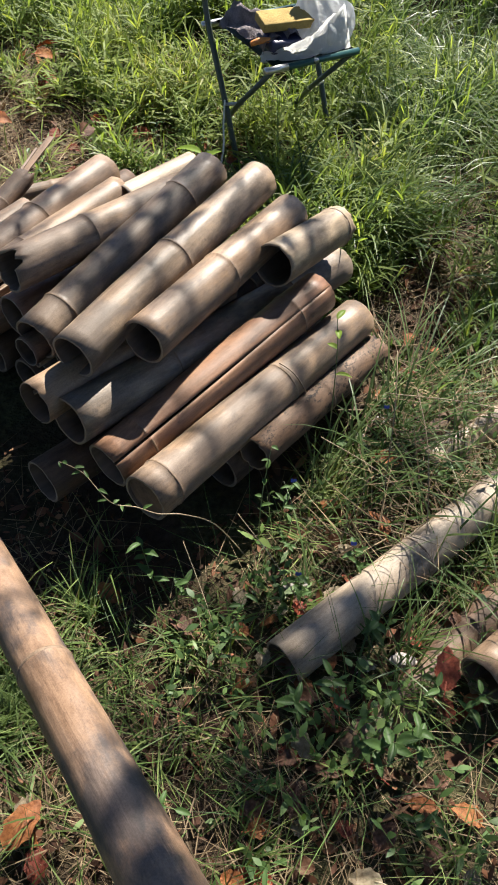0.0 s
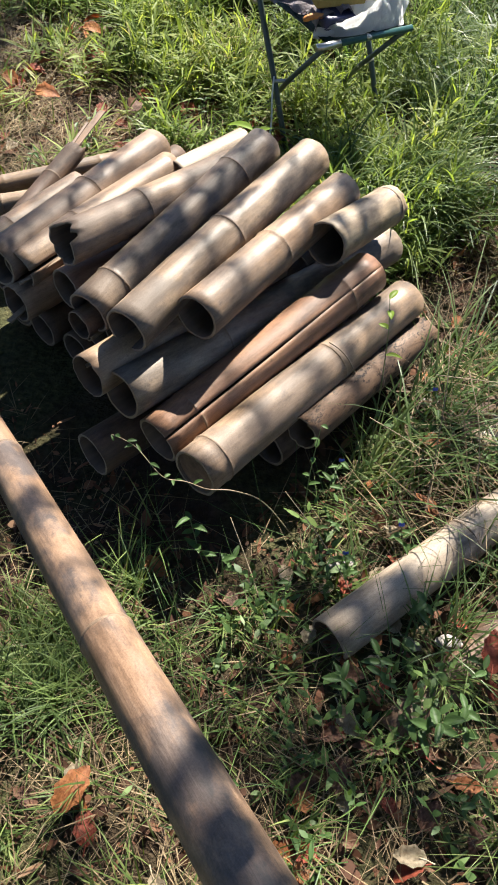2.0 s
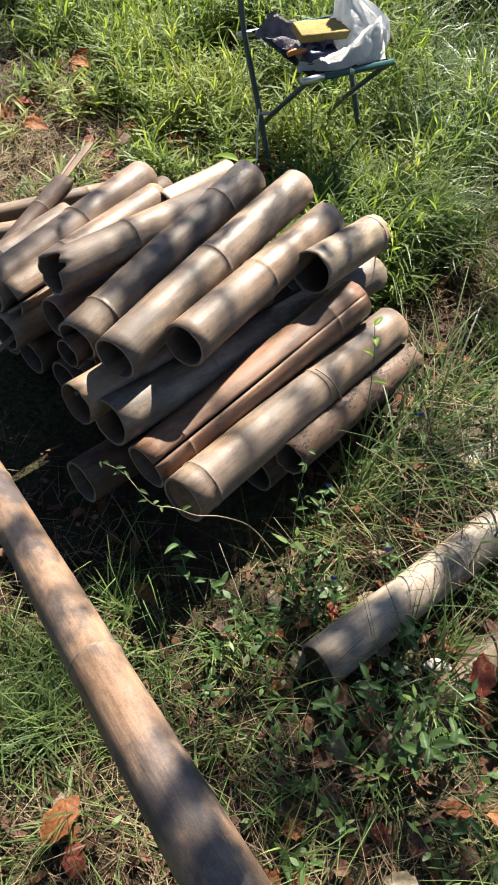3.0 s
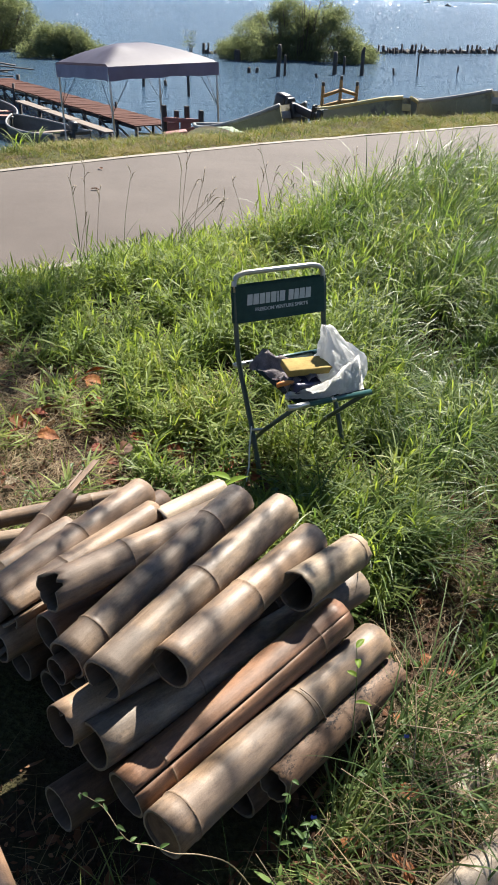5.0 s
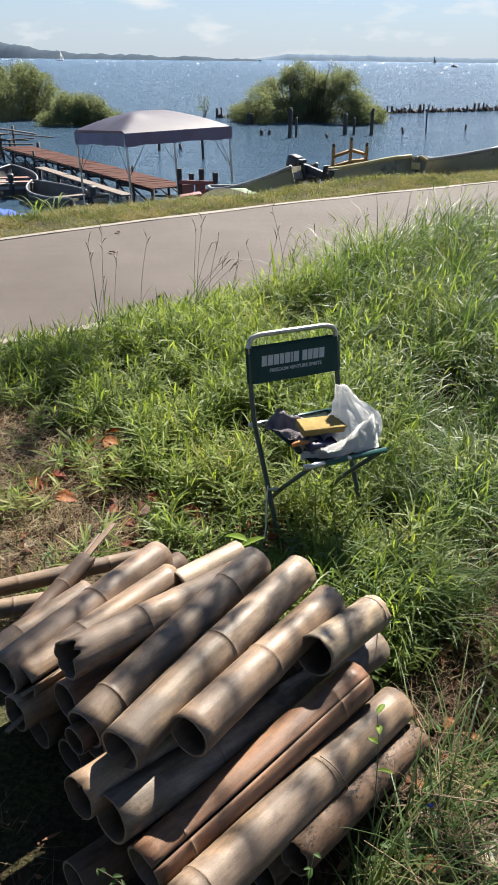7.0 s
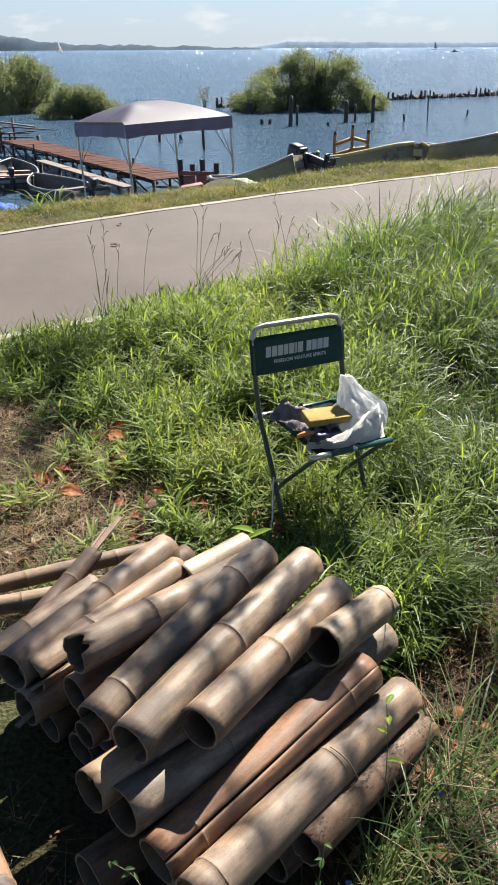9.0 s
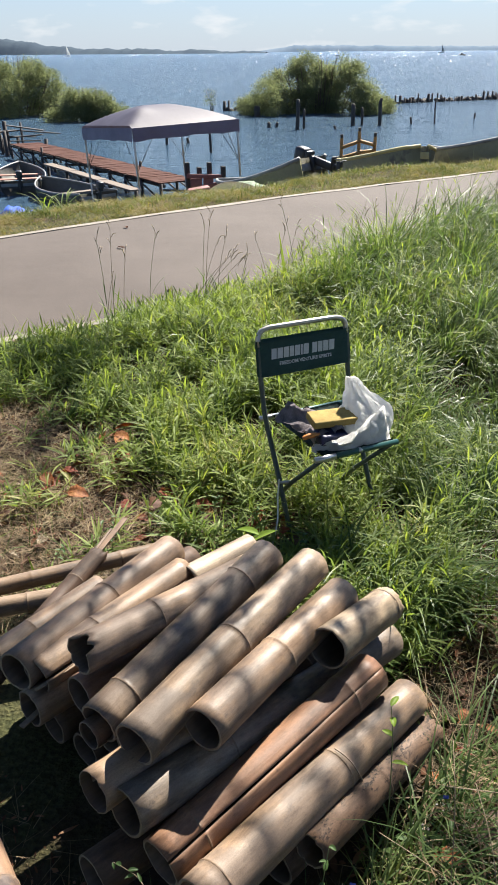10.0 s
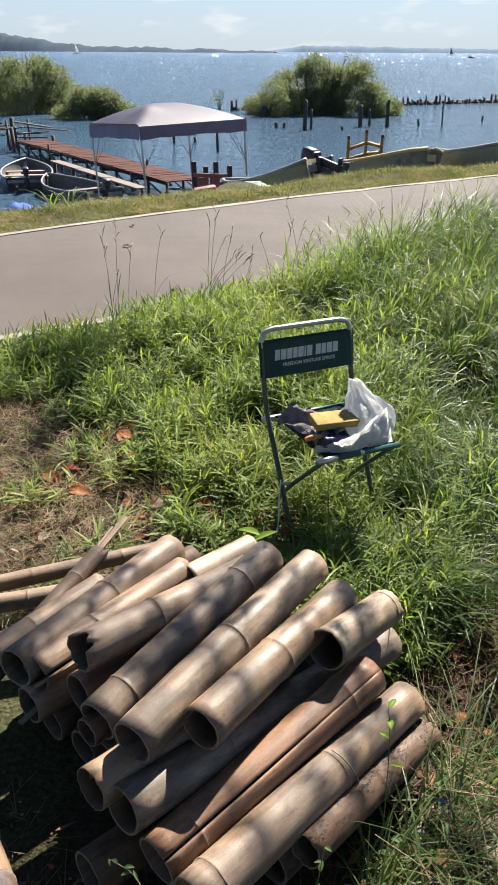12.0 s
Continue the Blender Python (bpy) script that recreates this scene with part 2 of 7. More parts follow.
def ground_material():
    m, nt, b = blank("earth", 0.95, 0.0, 0.2)
    v = place(nt, 1.0, False)
    big, mid, fine = grain(nt, v, 1.7, 4.0), grain(nt, v, 9.0, 6.0), grain(nt, v, 75.0, 5.0)
    soil = ramp(nt, mid, (0.3, (0.020, 0.012, 0.008)), (0.7, (0.075, 0.043, 0.029)))
    mossy = ramp(nt, fine, (0.3, (0.025, 0.038, 0.012)), (0.7, (0.085, 0.090, 0.035)))
    col = mix(nt, "MIX", ramp(nt, big, (0.42, (0, 0, 0)), (0.6, (0.8, 0.8, 0.8))), soil, mossy)
    col = mix(nt, "MULTIPLY", 0.6, col, ramp(nt, fine, (0.25, (0.4, 0.4, 0.4)), (0.7, (1.2, 1.2, 1.2))))
    nt.links.new(col, b.inputs["Base Color"])
    bump(nt, b, fine, 0.9, 0.02)
    return m


def asphalt_material():
    m, nt, b = blank("asphalt", 0.85, 0.0, 0.35)
    v = place(nt, 1.0, False)
    big, mid, fine = grain(nt, v, 0.9, 5.0), grain(nt, v, 7.0, 6.0), grain(nt, v, 160.0, 3.0)
    col = ramp(nt, big, (0.3, (0.057, 0.044, 0.037)), (0.7, (0.083, 0.067, 0.058)))
    col = mix(nt, "MULTIPLY", 0.5, col, ramp(nt, mid, (0.25, (0.78, 0.78, 0.78)), (0.6, (1.0, 1.0, 1.0))))
    col = mix(nt, "MULTIPLY", 0.6, col, ramp(nt, fine, (0.25, (0.55, 0.55, 0.55)), (0.75, (1.35, 1.33, 1.3))))
    nt.links.new(col, b.inputs["Base Color"])
    bump(nt, b, fine, 0.5, 0.004)
    return m


def water_material():
    m, nt, b = blank("lake_water", 0.20, 0.0, 0.5)
    b.inputs["Base Color"].default_value = (0.085, 0.160, 0.245, 1)
    b.inputs["IOR"].default_value = 1.333
    v = place(nt, (0.55, 2.2, 1.0), False)
    long_, mid, fine = grain(nt, v, 0.22, 3.0), grain(nt, v, 1.1, 4.0), grain(nt, v, 5.0, 3.0)
    h = mix(nt, "ADD", 0.55, mix(nt, "ADD", 0.8, long_, mid), fine)
    bump(nt, b, h, 1.0, 1.7)
    return m


M_EARTH, M_ROAD, M_WATER = ground_material(), asphalt_material(), water_material()


# Water for the added facets that stand in for sun glints.
def glint_material():
    m, nt, b = blank("glint_facet", 0.22, 0.0, 0.5)
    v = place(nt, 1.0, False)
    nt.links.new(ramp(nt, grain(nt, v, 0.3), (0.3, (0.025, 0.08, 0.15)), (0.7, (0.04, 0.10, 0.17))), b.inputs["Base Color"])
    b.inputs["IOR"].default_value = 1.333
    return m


M_GLINT = glint_material()
M_KERB = weathered("pale_concrete", (0.115, 0.10, 0.08), (0.27, 0.24, 0.20), 6.0, 90.0, 0.9)
M_GREENTUBE = weathered("green_enamel", (0.028, 0.044, 0.034), (0.062, 0.080, 0.062), 25.0, 120.0, 0.45, 0.1, 0.05)
M_TEALTUBE = weathered("dark_teal_enamel", (0.012, 0.055, 0.050), (0.03, 0.09, 0.08), 25.0, 120.0, 0.35, 0.2, 0.05)
M_BARETUBE = weathered("dull_bare_metal", (0.30, 0.28, 0.24), (0.52, 0.48, 0.42), 25.0, 120.0, 0.32, 0.75, 0.05)
M_STEEL = weathered("worn_steel", (0.33, 0.34, 0.34), (0.58, 0.58, 0.57), 25.0, 120.0, 0.3, 0.9, 0.05)
M_CANVAS = weathered("dark_green_canvas", (0.006, 0.030, 0.024), (0.014, 0.050, 0.042), 40.0, 700.0, 0.8, 0.0, 0.4)
M_PRINT = weathered("white_print", (0.34, 0.37, 0.36), (0.50, 0.53, 0.52), 60.0, 300.0, 0.7)
M_YELLOW = weathered("yellow_sponge", (0.25, 0.165, 0.045), (0.40, 0.285, 0.085), 40.0, 220.0, 0.9, 0.0, 0.6)
M_CLOTH = weathered("grey_cloth", (0.075, 0.062, 0.072), (0.42, 0.37, 0.39), 22.0, 300.0, 0.85, 0.0, 0.5)
M_NAVY = weathered("dark_blue_pouch", (0.012, 0.012, 0.035), (0.03, 0.03, 0.08), 30.0, 200.0, 0.4)
M_ORANGE = weathered("orange_handle", (0.35, 0.10, 0.02), (0.62, 0.26, 0.05), 30.0, 200.0, 0.5)
M_PLANK = weathered("red_brown_board", (0.040, 0.017, 0.012), (0.100, 0.042, 0.030), 3.0, 30.0, 0.8, 0.0, 0.4, (1, 6, 1), (0.10, 0.065, 0.05))
M_PLANK.node_tree.nodes["Principled BSDF"].inputs["Specular IOR Level"].default_value = 0.08
M_PALEPLANK = weathered("bleached_board", (0.09, 0.07, 0.055), (0.19, 0.15, 0.12), 3.0, 30.0, 0.85, 0.0, 0.4, (1, 6, 1))
M_PILE = weathered("wet_dark_timber", (0.018, 0.015, 0.013), (0.07, 0.058, 0.05), 5.0, 40.0, 0.8, 0.0, 0.5, (1, 1, 0.3))
M_HULL = weathered("olive_hull_paint", (0.145, 0.138, 0.075), (0.240, 0.228, 0.135), 2.0, 30.0, 0.5, 0.0, 0.15, (1, 1, 1), (0.09, 0.08, 0.06))
M_HULLDARK = weathered("dark_hull_paint", (0.030, 0.032, 0.027), (0.07, 0.068, 0.06), 2.0, 30.0, 0.5)
M_RAIL = weathered("gunwale", (0.33, 0.27, 0.10), (0.50, 0.43, 0.20), 6.0, 60.0, 0.6)
M_RAILGREY = weathered("grey_gunwale", (0.13, 0.13, 0.125), (0.27, 0.27, 0.26), 6.0, 60.0, 0.5)
M_INBOAT = weathered("boat_inside", (0.055, 0.055, 0.05), (0.14, 0.135, 0.12), 4.0, 50.0, 0.7)
M_SEATRED = weathered("reddish_thwart", (0.26, 0.12, 0.09), (0.42, 0.22, 0.17), 4.0, 50.0, 0.8)
M_BLACK = weathered("black_cowling", (0.010, 0.010, 0.012), (0.030, 0.030, 0.034), 8.0, 80.0, 0.4)
M_YELLOWWOOD = weathered("yellow_painted_wood", (0.20, 0.105, 0.03), (0.36, 0.21, 0.07), 6.0, 60.0, 0.7)
M_REDWOOD = weathered("faded_red_paint", (0.15, 0.055, 0.05), (0.30, 0.12, 0.11), 5.0, 60.0, 0.7)
M_NET = weathered("green_netting", (0.10, 0.135, 0.085), (0.27, 0.33, 0.235), 26.0, 110.0, 0.9, 0.0, 0.8)
M_TARP = weathered("blue_tarpaulin", (0.004, 0.045, 0.30), (0.010, 0.09, 0.46), 6.0, 60.0, 0.8)
M_TEAL = weathered("teal_plastic", (0.05, 0.20, 0.24), (0.12, 0.32, 0.36), 6.0, 60.0, 0.5)
M_SAIL = weathered("white_sail", (0.72, 0.72, 0.70), (0.84, 0.84, 0.82), 1.0, 8.0, 0.8)
M_CORD = weathered("white_cord", (0.60, 0.58, 0.53), (0.76, 0.74, 0.69), 60.0, 500.0, 0.8)
M_PAPER = weathered("white_litter", (0.18, 0.16, 0.14), (0.36, 0.33, 0.30), 30.0, 150.0, 0.8)


def sheet_material(name, dark, light, through, rough=0.6, scale=6.0, relief=0.1):
    m, nt, b = blank(name, rough, 0.0, 0.35)
    v = place(nt, 1.0)
    col = ramp(nt, grain(nt, v, scale), (0.3, dark), (0.7, light))
    nt.links.new(col, b.inputs["Base Color"])
    bump(nt, b, grain(nt, v, scale * 6), relief, 0.01)
    tr = nt.nodes.new("ShaderNodeBsdfTranslucent")
    nt.links.new(col, tr.inputs["Color"])
    ms = nt.nodes.new("ShaderNodeMixShader")
    ms.inputs[0].default_value = through
    nt.links.new(b.outputs[0], ms.inputs[1])
    nt.links.new(tr.outputs[0], ms.inputs[2])
    nt.links.new(ms.outputs[0], nt.nodes["Material Output"].inputs["Surface"])
    return m


# One tent fabric in two tones: valance toned for shade, roof for sun.
M_VALANCE = sheet_material("tent_fabric_shade_tone", (0.150, 0.128, 0.170), (0.205, 0.178, 0.228), 0.08, 0.6, 2.0)
M_TENT = sheet_material("lilac_tent_fabric", (0.050, 0.045, 0.068), (0.071, 0.065, 0.094), 0.20, 0.6, 2.0)
M_BAG = sheet_material("white_polythene", (0.78, 0.78, 0.77), (0.86, 0.86, 0.85), 0.6, 0.3, 22.0, 0.7)
M_SAILCLOTH = sheet_material("white_sailcloth", (0.72, 0.72, 0.70), (0.84, 0.84, 0.82), 0.5)


# Far shores: the air's haze is put into the colour and a faint glow.
def haze_tint_material(name, a, b_, glow):
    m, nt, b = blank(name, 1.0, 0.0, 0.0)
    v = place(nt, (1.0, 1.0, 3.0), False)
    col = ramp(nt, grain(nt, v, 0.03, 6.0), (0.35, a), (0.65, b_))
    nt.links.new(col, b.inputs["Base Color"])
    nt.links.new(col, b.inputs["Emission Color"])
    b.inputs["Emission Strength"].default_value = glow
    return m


M_SHORE = haze_tint_material("haze_tinted_wooded_shore", (0.048, 0.064, 0.084), (0.060, 0.078, 0.096), 0.12)
M_SHOREFAR = haze_tint_material("haze_tinted_far_shore", (0.085, 0.115, 0.150), (0.105, 0.135, 0.17), 0.32)


# ---- building helpers ----
def link_mesh(name, bm, material, smooth=True):
    me = bpy.data.meshes.new(name)
    bm.normal_update()
    bm.to_mesh(me)
    bm.free()
    for mt in material if isinstance(material, (list, tuple)) else [material]:
        me.materials.append(mt)
    if smooth:
        me.shade_smooth()
    return me


def part(name, bm, material, parent, label="", smooth=True):
    ob = new(name, link_mesh(name, bm, material, smooth))
    ob.parent = parent
    if label:
        ob["label"] = label
    return ob


def thing(name, m, label, category, group="", kind=""):
    ob = new(name)
    ob.matrix_world = m
    ob.empty_display_size = 0.05
    return tagged(ob, label, category, group, kind)


def box(bm, size, at, turn=(0, 0, 0), soft=0.0):
    r = bmesh.ops.create_cube(bm, size=1.0)
    verts = r["verts"]
    if soft:
        bmesh.ops.scale(bm, vec=size, verts=verts)
        edges = list({e for v in verts for e in v.link_edges})
        out = bmesh.ops.bevel(bm, geom=edges, offset=soft, segments=2, affect="EDGES", profile=0.6)
        verts = list({v for f in out["faces"] for v in f.verts} | {v for v in verts if v.is_valid})
    else:
        bmesh.ops.scale(bm, vec=size, verts=verts)
    bmesh.ops.transform(bm, matrix=pose(*at, *turn), verts=verts)
    return bm


def tube(bm, pts, r, seg=10, caps=True):
    """A round bar along a line of points; r may change from point to point."""
    pts = [Vector(p) for p in pts]
    rs = r if isinstance(r, (list, tuple)) else [r] * len(pts)
    up = Vector((0.13, 0.27, 0.95)).normalized()
    rings = []
    for i, p in enumerate(pts):
        d = (pts[min(i + 1, len(pts) - 1)] - pts[max(i - 1, 0)]).normalized()
        a = d.cross(up)
        if a.length < 0.05:
            a = d.cross(Vector((1, 0, 0)))
        a.normalize()
        b = d.cross(a)
        rings.append([bm.verts.new(p + (a * math.cos(2 * math.pi * k / seg) + b * math.sin(2 * math.pi * k / seg)) * rs[i]) for k in range(seg)])
    for q, w in zip(rings, rings[1:]):
        for k in range(seg):
            bm.faces.new((q[k], q[(k + 1) % seg], w[(k + 1) % seg], w[k]))
    if caps:
        bm.faces.new(rings[0][::-1])
        bm.faces.new(rings[-1])
    return bm


def arc(pts, n=6):
    """Points of a smooth line through the given ones."""
    pts = [Vector(p) for p in pts]
    q = [pts[0]] + pts + [pts[-1]]
    out = []
    for i in range(1, len(q) - 2):
        for k in range(n):
            t = k / n
            a, b, c, d = q[i - 1], q[i], q[i + 1], q[i + 2]
            out.append(0.5 * ((2 * b) + (c - a) * t + (2 * a - 5 * b + 4 * c - d) * t * t + (3 * b - a - 3 * c + d) * t ** 3))
    return out + [pts[-1]]


def quads(name, V, F, material, smooth=True):
    """A mesh from arrays of vertices and four-sided faces."""
    me = bpy.data.meshes.new(name)
    V, F = np.asarray(V, np.float32), np.asarray(F, np.int32)
    me.vertices.add(len(V))
    me.vertices.foreach_set("co", V.ravel())
    me.loops.add(F.size)
    me.loops.foreach_set("vertex_index", F.ravel())
    me.polygons.add(len(F))
    me.polygons.foreach_set("loop_start", np.arange(0, F.size, 4, dtype=np.int32))
    me.update(calc_edges=True)
    me.validate()
    me.materials.append(material)
    if smooth:
        me.shade_smooth()
    return me


def blades(base, length, width, az, lean, droop, K=4, shape=None, roll=0.5):
    """Arrays for many blades or leaves: each starts at its base, leans from upright by lean and bends on by droop (radians)."""
    n = len(base)
    step = (length / K)[:, None]
    h = np.stack([np.cos(az), np.sin(az), np.zeros(n)], 1)
    side = np.stack([-np.sin(az), np.cos(az), np.zeros(n)], 1)
    tw = rng.uniform(-roll, roll, n)
    p = base.copy()
    V = np.empty((n, 2 * (K + 1), 3))
    for k in range(K + 1):
        a = lean + droop * (k / K) ** 1.3
        d = h * np.sin(a)[:, None] + np.array([0, 0, 1.0]) * np.cos(a)[:, None]
        nrm = h * np.cos(a)[:, None] - np.array([0, 0, 1.0]) * np.sin(a)[:, None]
        s = side * np.cos(tw)[:, None] + nrm * np.sin(tw)[:, None]
        f = shape[k] if shape else (1.0 - (k / K) ** 1.8) * 0.97 + 0.03
        w = (width * f * 0.5)[:, None]
        V[:, 2 * k], V[:, 2 * k + 1] = p - s * w, p + s * w
        p = p + d * step
    one = np.array([[2 * k, 2 * k + 1, 2 * k + 3, 2 * k + 2] for k in range(K)])
    F = (one[None] + (np.arange(n) * 2 * (K + 1))[:, None, None]).reshape(-1, 4)
    return V.reshape(-1, 3), F


def stuff(name, arrays, material, label, category):
    off, Vs, Fs = 0, [], []
    for V, F in arrays:
        Vs.append(V)
        Fs.append(F + off)
        off += len(V)
    ob = new(name, quads(name, np.concatenate(Vs), np.concatenate(Fs), material))
    return tagged(ob, label, category, "", "stuff")


LEAF = [0.12, 0.85, 1.0, 0.62, 0.04]


# ---- ground, road, water, far shores ----
WL = -2.7  # the lake's level


def smooth(a, b, x):
    t = np.clip((x - a) / (b - a), 0, 1)
    return t * t * (3 - 2 * t)


def gz(x, y):
    """The ground's height: level ground, a road on the crest of a bank, its slope, a low shore, the lake's bed."""
    x, y = np.asarray(x, float), np.asarray(y, float)
    s, t = -0.6 * x + 0.8 * y, 0.8 * x + 0.6 * y
    z = 0.10 * smooth(1.2, 4.0, s) - 2.5 * smooth(7.7, 13.2, s) - 1.4 * smooth(16.5, 22.0, s)
    z = z + 0.09 * np.exp(-((s - 8.3) / 0.45) ** 2 - ((t - 7.3) / 1.0) ** 2)
    z = z + 0.76 * np.exp(-((s - 10.2) / 0.7) ** 2 - ((t - 6.2) / 1.0) ** 2)
    rough = (1 - smooth(3.9, 4.2, s)) + smooth(7.3, 7.7, s)
    z = z + rough * (0.012 * np.sin(3.1 * x + 1.7 * y) * np.sin(2.3 * y - 1.1 * x + 0.5) + 0.006 * np.sin(9 * x + 4 * y) * np.sin(7 * y - 3 * x))
    return z


def spread(*runs):
    return np.unique(np.concatenate([np.linspace(*r) for r in runs]).round(4))


gx = spread((-3000, -200, 12), (-200, -25, 15), (-25, -3, 45), (-3, 3, 101), (3, 25, 45), (25, 200, 15), (200, 3000, 12))
gy = spread((-3000, -100, 8), (-100, -3, 16), (-3, 0, 12), (0, 5, 84), (5, 26, 60), (26, 100, 12), (100, 3500, 14))
GX, GY = np.meshgrid(gx, gy)
nx = len(gx)
cells = np.array([[r * nx + c, r * nx + c + 1, (r + 1) * nx + c + 1, (r + 1) * nx + c] for r in range(len(gy) - 1) for c in range(nx - 1)])
ground = new("ground", quads("ground", np.stack([GX.ravel(), GY.ravel(), gz(GX, GY).ravel()], 1), cells, M_EARTH))
tagged(ground, "dark earth bank with moss and trodden soil", "ground", "", "structure")


def road_point(s, t, z):
    return (0.8 * t - 0.6 * s, 0.6 * t + 0.8 * s, z)


def road_bend(t):
    """How far the road's outer edge swings in along its length."""
    return -0.33 * np.clip((6.5 - np.asarray(t, float)) / 4.5, 0, 1.5) ** 2


def strip(name, s0, s1, z, thick, material, wob=0.0, n=260, bend0=0.0, bend1=0.0):
    bm = bmesh.new()
    rows = []
    for i in range(n + 1):
        t = -60 + 130 * i / n
        c0, c1 = bend0 * float(road_bend(t)), bend1 * float(road_bend(t))
        j = wob * (noise.noise((t * 1.3, s0, 0)) + 0.5 * noise.noise((t * 5, s1, 3)))
        rows.append([bm.verts.new(road_point(s, t, q)) for s, q in ((s0 + c0 + j, z - thick), (s0 + c0 + j, z), (s1 + c1 + j * 0.3, z), (s1 + c1 + j * 0.3, z - thick))])
    for a, b in zip(rows, rows[1:]):
        for k in range(3):
            bm.faces.new((a[k], b[k], b[k + 1], a[k + 1]))
    return new(name, link_mesh(name, bm, material, False))


tagged(strip("road", 4.28, 7.12, 0.125, 0.08, M_ROAD, bend1=1.0), "grey-brown asphalt cycle road along the bank", "road", "", "structure")
tagged(strip("trim_road_edge_near", 4.205, 4.28, 0.132, 0.08, M_KERB, 0.03), "pale concrete edging of the road", "kerb", "", "structure")
tagged(strip("trim_road_edge_far", 7.12, 7.205, 0.130, 0.08, M_KERB, 0.06, bend0=1.0, bend1=1.0), "pale concrete edging of the road", "kerb", "", "structure")

bm = bmesh.new()
ring = [bm.verts.new(p) for p in ((-3500, -200, WL), (3500, -200, WL), (3500, 4000, WL), (-3500, 4000, WL))]
bm.faces.new(ring)
water = new("water", link_mesh("water", bm, M_WATER, False))
tagged(water, "wind-rippled blue lake with sun glitter", "lake", "", "structure")


def far_shore(name, x0, x1, y, heights, material, label, seed, rough=2.0):
    """A long low wooded ridge with an uneven top."""
    bm = bmesh.new()
    rows, n = [], 260
    for i in range(n + 1):
        u = i / n
        x = x0 + (x1 - x0) * u
        k = u * (len(heights) - 1)
        a = heights[min(int(k), len(heights) - 1)]
        b = heights[min(int(k) + 1, len(heights) - 1)]
        hgt = a + (b - a) * (k - int(k))
        hgt += rough * (noise.noise((x * 0.02, seed, 0)) + 0.7 * noise.noise((x * 0.07, seed, 1)) + 0.4 * noise.noise((x * 0.2, seed, 2))) * min(1, hgt / 6)
        hgt += (5.0 * rough / 3 * max(0.0, noise.noise((x * 0.055, seed, 7)) - 0.12) + 2.2 * max(0.0, noise.noise((x * 0.16, seed, 9)))) * (0.35 + 0.65 * min(1.0, hgt / 14))
        hgt = max(hgt, 0.6)
        rows.append([bm.verts.new((x, y + d, WL - 1 + f * (hgt + 1))) for d, f in ((-20, 0), (-8, 0.45), (10, 0.85), (40, 1.0), (160, 0.3), (220, 0))])
    for p, q in zip(rows, rows[1:]):
        for k in range(5):
            bm.faces.new((p[k], q[k], q[k + 1], p[k + 1]))
    ob = new(name, link_mesh(name, bm, material))
    return tagged(ob, label, "far shore", "", "structure")


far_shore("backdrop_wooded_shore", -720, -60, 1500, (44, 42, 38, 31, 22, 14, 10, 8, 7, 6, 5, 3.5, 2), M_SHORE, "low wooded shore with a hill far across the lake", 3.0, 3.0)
far_shore("backdrop_hazy_shore", -122, 1400, 2600, (3, 17, 16, 15, 13, 12, 12, 12, 16, 14, 14, 14, 13, 13, 12), M_SHOREFAR, "far shore on the horizon, haze put into its blue colour", 8.0, 2.0)


